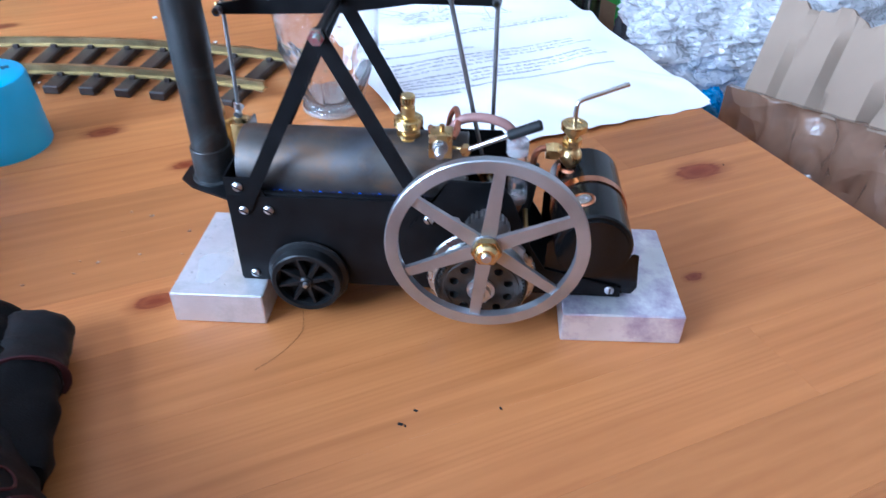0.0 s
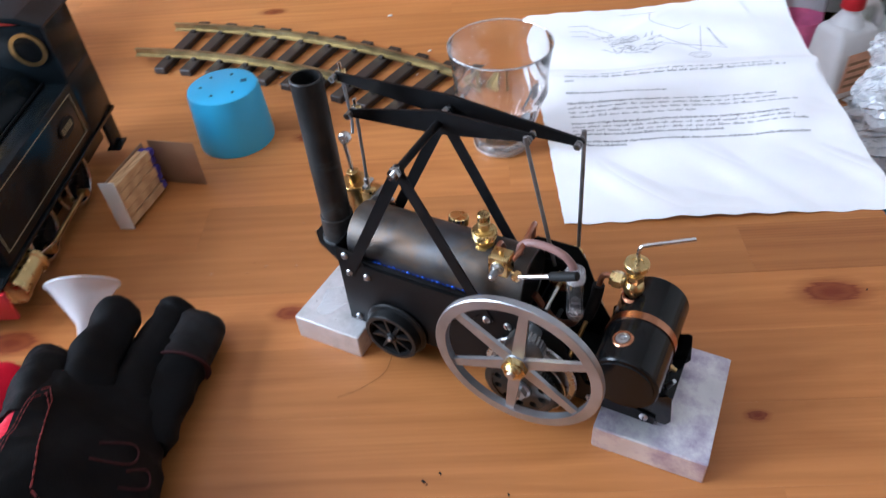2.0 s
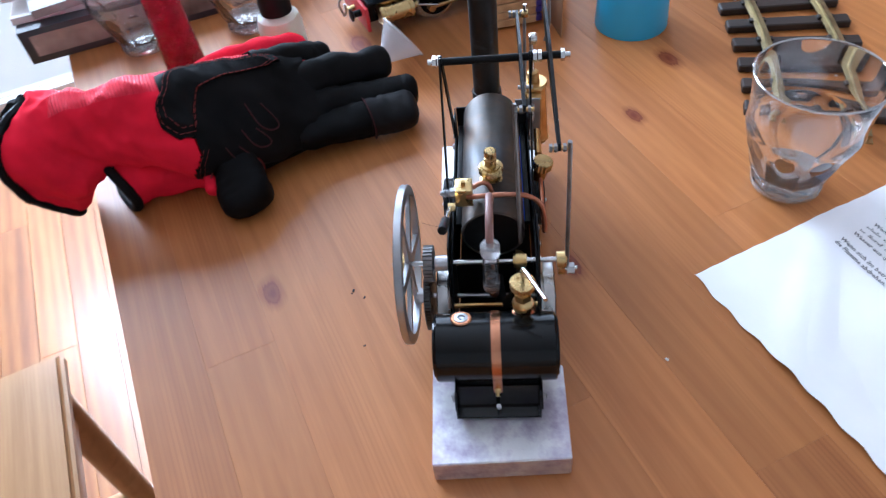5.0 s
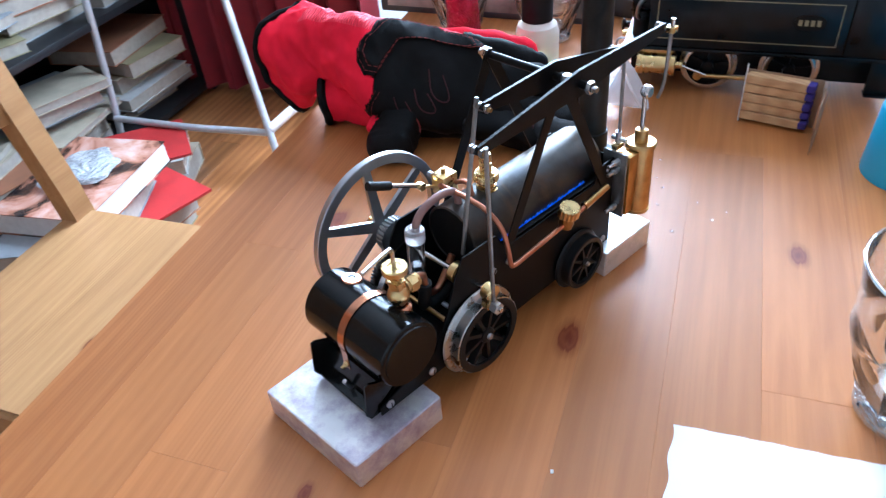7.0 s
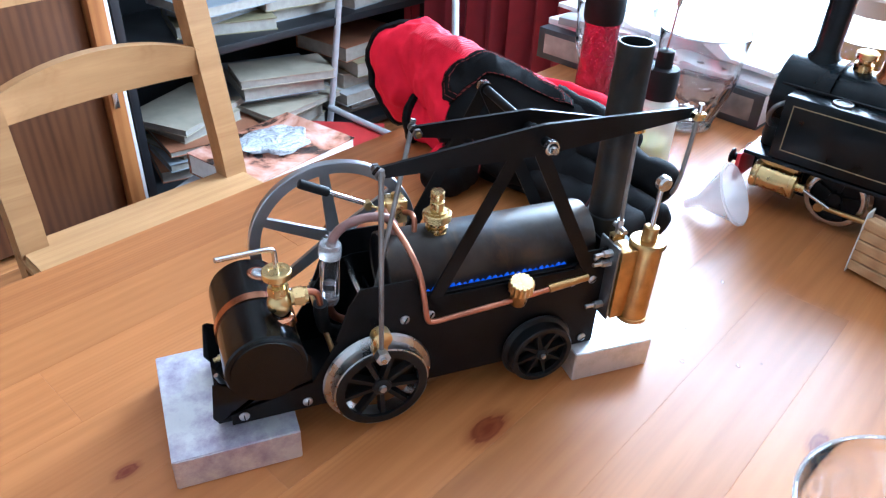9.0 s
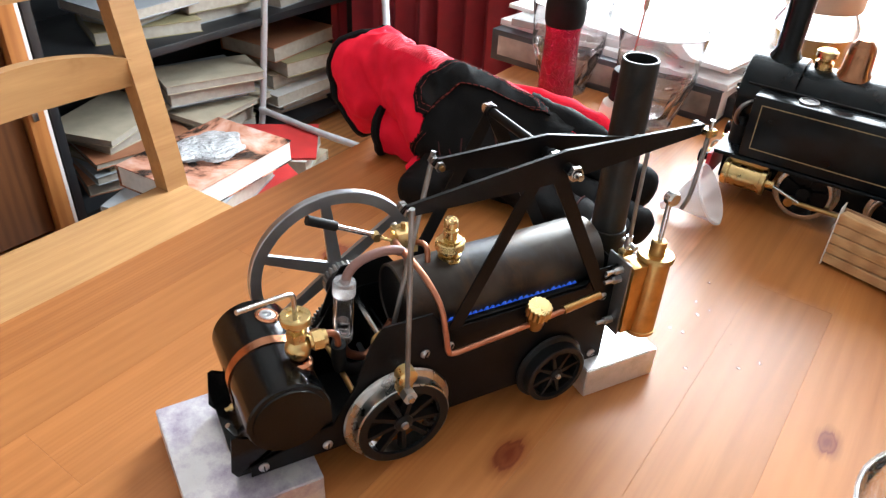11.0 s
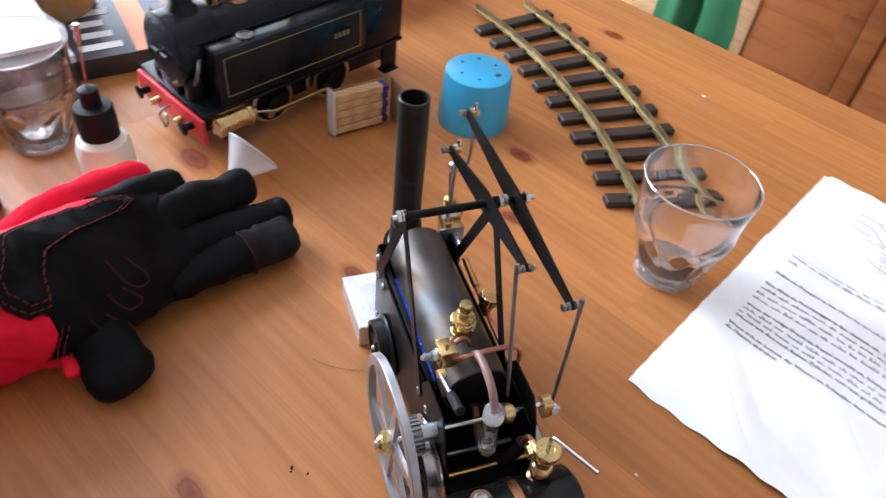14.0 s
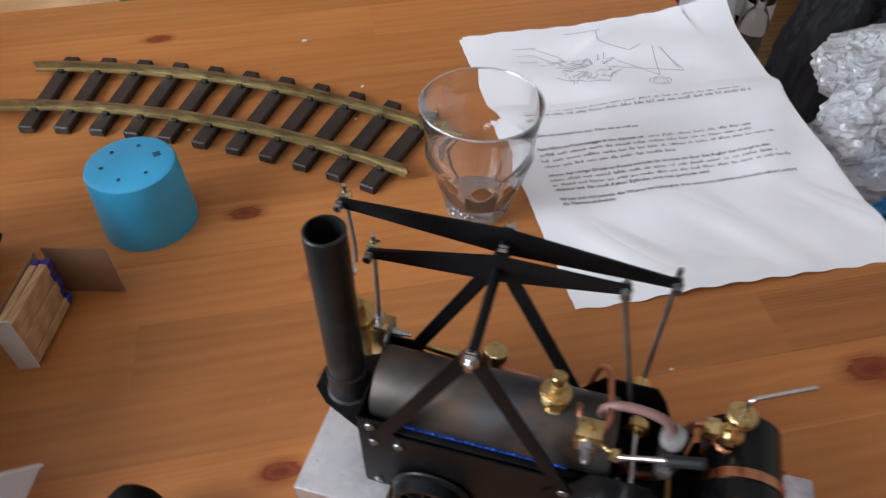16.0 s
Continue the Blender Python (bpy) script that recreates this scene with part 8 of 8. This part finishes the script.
TEAL_CARD = surface("dark_green_carton", (0.03, 0.17, 0.09), 0.5, 0.0, 0.2, 20, 200, 0.02)
for u, v, z, w, d, h, mat, lab in ((1.62, 1.80, 0.0, 0.26, 0.2, 0.12, CARD_BROWN, "brown carton standing on the floor"), (1.60, 1.80, 0.1205, 0.24, 0.18, 0.07, GREEN_CARD, "bright green carton on a brown one"), (1.52, 1.80, 0.191, 0.12, 0.16, 0.10, TEAL_CARD, "dark green carton on a stack"),
                                   (1.66, 1.80, 0.191, 0.13, 0.16, 0.06, GREEN_CARD, "small bright green carton on a stack")):
    carton = thing("carton", lab, "carton", at_table(u, v, FLOOR + z, 4), group="stacked cartons")
    bm = mesh()
    box(bm, -w / 2, w / 2, -d / 2, d / 2, 0.0, h, 0.002)
    part("card_body", bm, mat, carton)
    bm = mesh()
    box(bm, -w * 0.3, w * 0.2, -d / 2 - 0.0008, -d / 2 - 0.0002, h * 0.3, h * 0.7)
    part("label", bm, CARD_WHITE, carton, "pale printed label", smooth=0)

# ---------------------------------------------------------------- packing things at the table's end
FILM_CARD = surface("film_over_cardboard", (0.21, 0.13, 0.085), 0.16, 0.0, 0.22, 14, 60, 0.5, coat=0.8)
crinkled(FILM_CARD, (9.0, 30.0), 0.5)
crate = thing("cardboard_box", "opened cardboard box wrapped in clear film beside the table", "cardboard box", at_table(0.398, -0.118, FLOOR))
DX, DY, TOP_Z = 0.40, 0.262, 0.708


def bulged(bm, p0, p1, depth, z0, z1, seed, rise=0.0):
    """A box wall that bulges and dents a little."""
    r = random.Random(seed)
    off = Vector((r.random() * 9, r.random() * 9, 0))
    rows = []
    d = (p1 - p0)
    n = Vector((d.y, -d.x, 0)).normalized()
    for j in range(25):
        row = []
        for i in range(97):
            p = p0 + d * (i / 96) + Vector((0, 0, z0 + (z1 + rise * (0.33 + min(1.0, 3 * i / 96)) - z0) * (1 - (1 - j / 24) ** 2.4)))
            k = noise.noise(p * 9 + off) * 0.012 + (0.2 - abs(noise.noise(Vector((p.x * 30, p.y * 30, p.z * 14)) + off))) * 0.016 + (0.12 - abs(noise.noise(Vector((p.y * 42 + p.x * 42, p.z * 26, 3.0)) + off))) * 0.022
            edge = min(1.0, min(i, 96 - i) / 10, min(24 - j, 3) / 3 + 0.35)
            row.append(bm.verts.new(p + n * k * edge))
        rows.append(row)
    for a, b in zip(rows, rows[1:]):
        for i in range(96):
            bm.faces.new((a[i], a[i + 1], b[i + 1], b[i]))
    ext = bmesh.ops.extrude_face_region(bm, geom=list(bm.faces))
    for g in ext["geom"]:
        if isinstance(g, bmesh.types.BMVert):
            g.co -= n * depth
    return bm


for p0, p1, k in ((Vector((0, DY, 0)), Vector((0, -DY, 0)), 1), (Vector((DX, DY, 0)), Vector((0.006, DY, 0)), 2), (Vector((DX, -DY, 0)), Vector((DX, DY - 0.006, 0)), 3), (Vector((0.006, -DY, 0)), Vector((DX - 0.006, -DY, 0)), 4)):
    bm = mesh()
    bulged(bm, p0, p1, 0.005, 0.0, TOP_Z, k, 0.034 if k == 1 else 0.0)
    part("wall", bm, FILM_CARD, crate, "brown wall under clear film", smooth=50)
# flap folded up, with pressed pleats from its crease to its torn edge
bm = mesh()
rows = []
for j in range(13):
    t = j / 12
    row = []
    for i in range(97):
        s = i / 96
        y = DY - 0.014 + 0.014 * t - (2 * DY - 0.02) * s
        w = 0.0
        for c, h in ((0.05, 0.006), (0.13, 0.010), (0.21, 0.013), (0.27, 0.011), (0.40, 0.012), (0.52, 0.010), (0.66, 0.013), (0.80, 0.010), (0.92, 0.008)):
            w -= 2.8 * h * max(0.0, 1 - abs(s - c - 0.012 * math.sin(c * 40) * t) / 0.008)
        row.append(bm.verts.new((0.004 + 0.030 * t - w * 0.7 * (1 - 0.35 * t), y, TOP_Z + 0.010 + (0.066 - 0.014 * min(1.0, 3 * s)) * t + (0.003 * math.sin(s * 70) + 0.002 * math.sin(s * 190) if j == 12 else 0) + 0.034 * min(1.0, 3 * s))))
    rows.append(row)
for p, q in zip(rows, rows[1:]):
    for i in range(96):
        bm.faces.new((p[i], p[i + 1], q[i + 1], q[i]))
ext = bmesh.ops.extrude_face_region(bm, geom=list(bm.faces))
for g in ext["geom"]:
    if isinstance(g, bmesh.types.BMVert):
        g.co += Vector((0.004, 0, -0.002))
part("flap", bm, KRAFT, crate, "raised cardboard flap with pressed pleats", smooth=24)


def crumple(name, label, category, m, size, material, seed, crease=14):
    """A heap of crumpled film: many small shining facets."""
    r = random.Random(seed)
    bm = mesh()
    bmesh.ops.create_icosphere(bm, subdivisions=6, radius=1)
    off = Vector((r.random() * 9, r.random() * 9, r.random() * 9))
    for v in bm.verts:
        p = v.co.copy()
        n = noise.noise(p * 1.3 + off) * 0.48 + (0.25 - abs(noise.noise(p * 4 + off))) * 0.16 + (0.2 - abs(noise.noise(p * 17 + off))) * 0.08 + abs(noise.noise(p * 52 + off)) * 0.05
        v.co = Vector((p.x * size[0], p.y * size[1], p.z * size[2])) * (1 + n)
    low = min(v.co.z for v in bm.verts)
    for v in bm.verts:
        v.co.z -= low
    return solo(name, bm, material, label, category, m, smooth=crease)


crumple("plastic_bag", "crumpled clear plastic bag on the heap of books", "plastic bag", at_table(-0.64, -1.15, heap_top), (0.085, 0.065, 0.010), FILM, 41)
crumple("bubble_wrap", "crumpled heap of clear bubble wrap", "bubble wrap", at_table(0.560, 0.235, FLOOR + 0.645), (0.205, 0.098, 0.060), FILM, 3, 24)
stool = thing("storage_bin", "tall blue plastic storage bin under the bubble wrap", "storage bin", at_table(0.540, 0.225, FLOOR))
BLUE_BOX = surface("blue_box_plastic", (0.03, 0.24, 0.55), 0.4, 0, 0.1, 30, 300, 0.03)
for x0, x1, y0, y1, z0, z1 in ((-0.10, 0.10, -0.06, 0.05, 0.0, 0.01), (-0.10, -0.095, -0.06, 0.05, 0.01, 0.62), (0.095, 0.10, -0.06, 0.05, 0.01, 0.62), (-0.095, 0.095, -0.06, -0.055, 0.01, 0.62), (-0.095, 0.095, 0.045, 0.05, 0.01, 0.62), (-0.104, 0.104, -0.064, 0.054, 0.6205, 0.6305)):
    bm = mesh()
    box(bm, x0, x1, y0, y1, z0, z1, 0.002)
    part("panel" if z1 < 0.625 else "lid", bm, BLUE_BOX, stool)

crumple("plastic_bag", "crumpled blue plastic bag tucked beside the bubble wrap", "plastic bag", at_table(0.425, 0.195, FLOOR + 0.6305), (0.036, 0.042, 0.040), surface("blue_film", (0.03, 0.26, 0.60), 0.2, 0.0, 0.2, 30, 300, 0.2, coat=0.5), 27)

jug = thing("plastic_canister", "white plastic canister with a red cap and a pale label", "canister", at_table(0.985, 1.385, FLOOR, 22))
bm = mesh()
box(bm, -0.075, 0.075, -0.06, 0.06, 0.0, 0.19, 0.02, segments=4)
for v in bm.verts:
    if v.co.z > 0.14:
        k = (v.co.z - 0.14) / 0.05
        v.co.x = v.co.x * (1 - 0.35 * k) - 0.02 * k
        v.co.y *= 1 - 0.4 * k
part("body", bm, WHITE_PLASTIC, jug)
bm = mesh()
lathe(bm, [(0.04, 0.185), (0.024, 0.21), (0.02, 0.215), (0.02, 0.23), (0, 0.23)], 24, Matrix.Translation((-0.02, 0, 0)))
part("neck", bm, WHITE_PLASTIC, jug)
bm = mesh()
lathe(bm, [(0, 0.226), (0.026, 0.226), (0.027, 0.228), (0.026, 0.255), (0.023, 0.258), (0, 0.258)], 20, Matrix.Translation((-0.02, 0, 0)))
part("cap", bm, RED_PAINT, jug, "red screw cap")
bm = mesh()
pipe(bm, [(0.0, 0, 0.215), (0.04, 0, 0.225), (0.075, 0, 0.19), (0.078, 0, 0.13), (0.066, 0, 0.09)], 0.011, 6, 12)
part("grip", bm, WHITE_PLASTIC, jug)
bm = mesh()
box(bm, -0.050, 0.030, -0.0618, -0.0606, 0.030, 0.135, 0.0003)
lab = part("label", bm, surface("pale_orange_label", (0.74, 0.42, 0.27), 0.5, 0, 0.15, 40, 200, 0.0), jug, "pale orange label", smooth=0)
for k in range(4):
    bm = mesh()
    box(bm, -0.042, 0.022 - 0.01 * (k % 2), -0.0624, -0.0620, 0.045 + k * 0.02, 0.053 + k * 0.02)
    part("printed_bar", bm, CARD_BROWN, lab, smooth=0)
for child in jug.children_recursive:
    child.data.transform(Matrix.Scale(1.0, 4))
other = copy_thing(jug, at_table(0.905, 1.70, FLOOR, 60))
other["label"] = "white plastic canister with a red cap behind the bottles"


def bottle(m, label, profile, mat, cap=None, cap_at=None, band=None):
    b = thing("bottle", label, "bottle", m, group="bottles on the floor")
    bm = mesh()
    lathe(bm, profile, 28)
    part("body", bm, mat, b)
    if cap:
        bm = mesh()
        r, z0, z1 = cap_at
        lathe(bm, [(0, z0), (r, z0), (r, z1 - 0.002), (r * 0.9, z1), (0, z1)], 20)
        part("cap", bm, cap, b)
    if band:
        mat2, r, z0, z1 = band
        bm = mesh()
        lathe(bm, [(r, z0), (r + 0.001, z0), (r + 0.001, z1), (r, z1), (r, z0)], 28)
        part("label", bm, mat2, b)


CLEAR_PET = glassy("clear_pet", (0.97, 0.98, 0.99), 0.05, 1.08)
GREEN_GLASS = glassy("dark_green_bottle_glass", (0.04, 0.12, 0.03), 0.05, 1.45)
PINK = surface("pink_label", (0.75, 0.16, 0.32), 0.5, 0, 0.2, 30, 200, 0.0)
PET = [(0, 0), (0.05, 0), (0.055, 0.01), (0.055, 0.17), (0.045, 0.21), (0.018, 0.25), (0.016, 0.27), (0, 0.27)]
WINE = [(0, 0), (0.036, 0), (0.038, 0.004), (0.038, 0.18), (0.030, 0.21), (0.015, 0.24), (0.0145, 0.30), (0, 0.30)]
bottle(at_table(0.925, 1.535, FLOOR), "clear plastic bottle with a pink label and white cap", PET, CLEAR_PET, WHITE_PLASTIC, (0.02, 0.268, 0.295), (PINK, 0.0555, 0.03, 0.13))
bottle(at_table(1.045, 1.56, FLOOR), "clear plastic bottle with a blue cap", PET, CLEAR_PET, BLUE_BOX, (0.03, 0.268, 0.295))
bottle(at_table(1.00, 1.68, FLOOR), "white plastic bottle with a white cap", PET, WHITE_PLASTIC, WHITE_PLASTIC, (0.02, 0.268, 0.295))
for u, v in ((1.17, 1.51), (1.11, 1.60), (1.22, 1.62), (1.15, 1.42), (1.10, 1.74)):
    bottle(at_table(u, v, FLOOR), "dark green glass bottle on the floor", WINE, GREEN_GLASS, BLACK, (0.0155, 0.299, 0.31), (CARD_WHITE, 0.0382, 0.05, 0.13))
bottle(at_table(1.085, 1.325, FLOOR), "small clear glass bottle", [(r * 0.9, z * 0.7) for r, z in WINE], GLASS, OLD_BRASS, (0.014, 0.209, 0.22))
crumple("black_bag", "tall black cloth bag standing on the floor by the table", "bag", at_table(0.815, 0.74, FLOOR), (0.080, 0.078, 0.255), BAG, 12, 80)
crumple("green_bag", "bright green carrier bag behind the black bag", "bag", at_table(1.47, 1.66, FLOOR), (0.055, 0.07, 0.17), surface("green_film", (0.08, 0.36, 0.06), 0.3, 0, 0.2, 20, 200, 0.2), 15)
crumple("carton_sheet", "torn brown cardboard by the bottles", "cardboard", at_table(0.64, 1.80, FLOOR), (0.10, 0.10, 0.16), KRAFT, 18)
bm = mesh()
lathe(bm, [(0, 0), (0.034, 0), (0.036, 0.003), (0.036, 0.19), (0.03, 0.205), (0.012, 0.215), (0.012, 0.235), (0, 0.235)], 28)
can = solo("spray_can", bm, surface("orange_can_paint", (0.75, 0.17, 0.07), 0.35, 0, 0.05, 20, 200, 0.02), "orange spray can standing on the floor", "spray can", at_table(0.50, 1.56, FLOOR))

# ---------------------------------------------------------------- floor strips, last
def strips():
    rng = random.Random(5)
    wide = 0.07
    cache = {}
    count = 0
    rest = mesh()
    v = V0
    while v < V1:
        u = U0 - rng.random() * 0.5
        while u < U1:
            n = rng.choice((0.45, 0.6, 0.75))
            a, b = max(u, U0), min(u + n, U1)
            near = (-1.5 < a < 0.4 and -1.75 < v < -0.55) or (-0.6 < a < 1.2 and 0.9 < v < 1.9)
            if b - a > 0.05:
                if near and count < 290:
                    key = round(b - a, 3)
                    if key not in cache:
                        bm = mesh()
                        box(bm, 0, b - a, 0.0004, wide - 0.0004, 0, 0.0155, 0.0006, segments=1)
                        me = bpy.data.meshes.new("floor_strip")
                        bm.to_mesh(me)
                        bm.free()
                        me.materials.append(FLOOR_WOOD)
                        cache[key] = me
                    ob = new("floor_strip", cache[key])
                    ob.parent = floor
                    ob.matrix_local = Matrix.Translation((a, v, FLOOR - 0.0155))
                    count += 1
                else:
                    box(rest, a, b, v + 0.0004, v + wide - 0.0004, FLOOR - 0.0155, FLOOR)
            u += n
        v += wide
    ob = part("floor_strips", rest, FLOOR_WOOD, floor, smooth=0)
    ob["kind"] = "stuff"


strips()
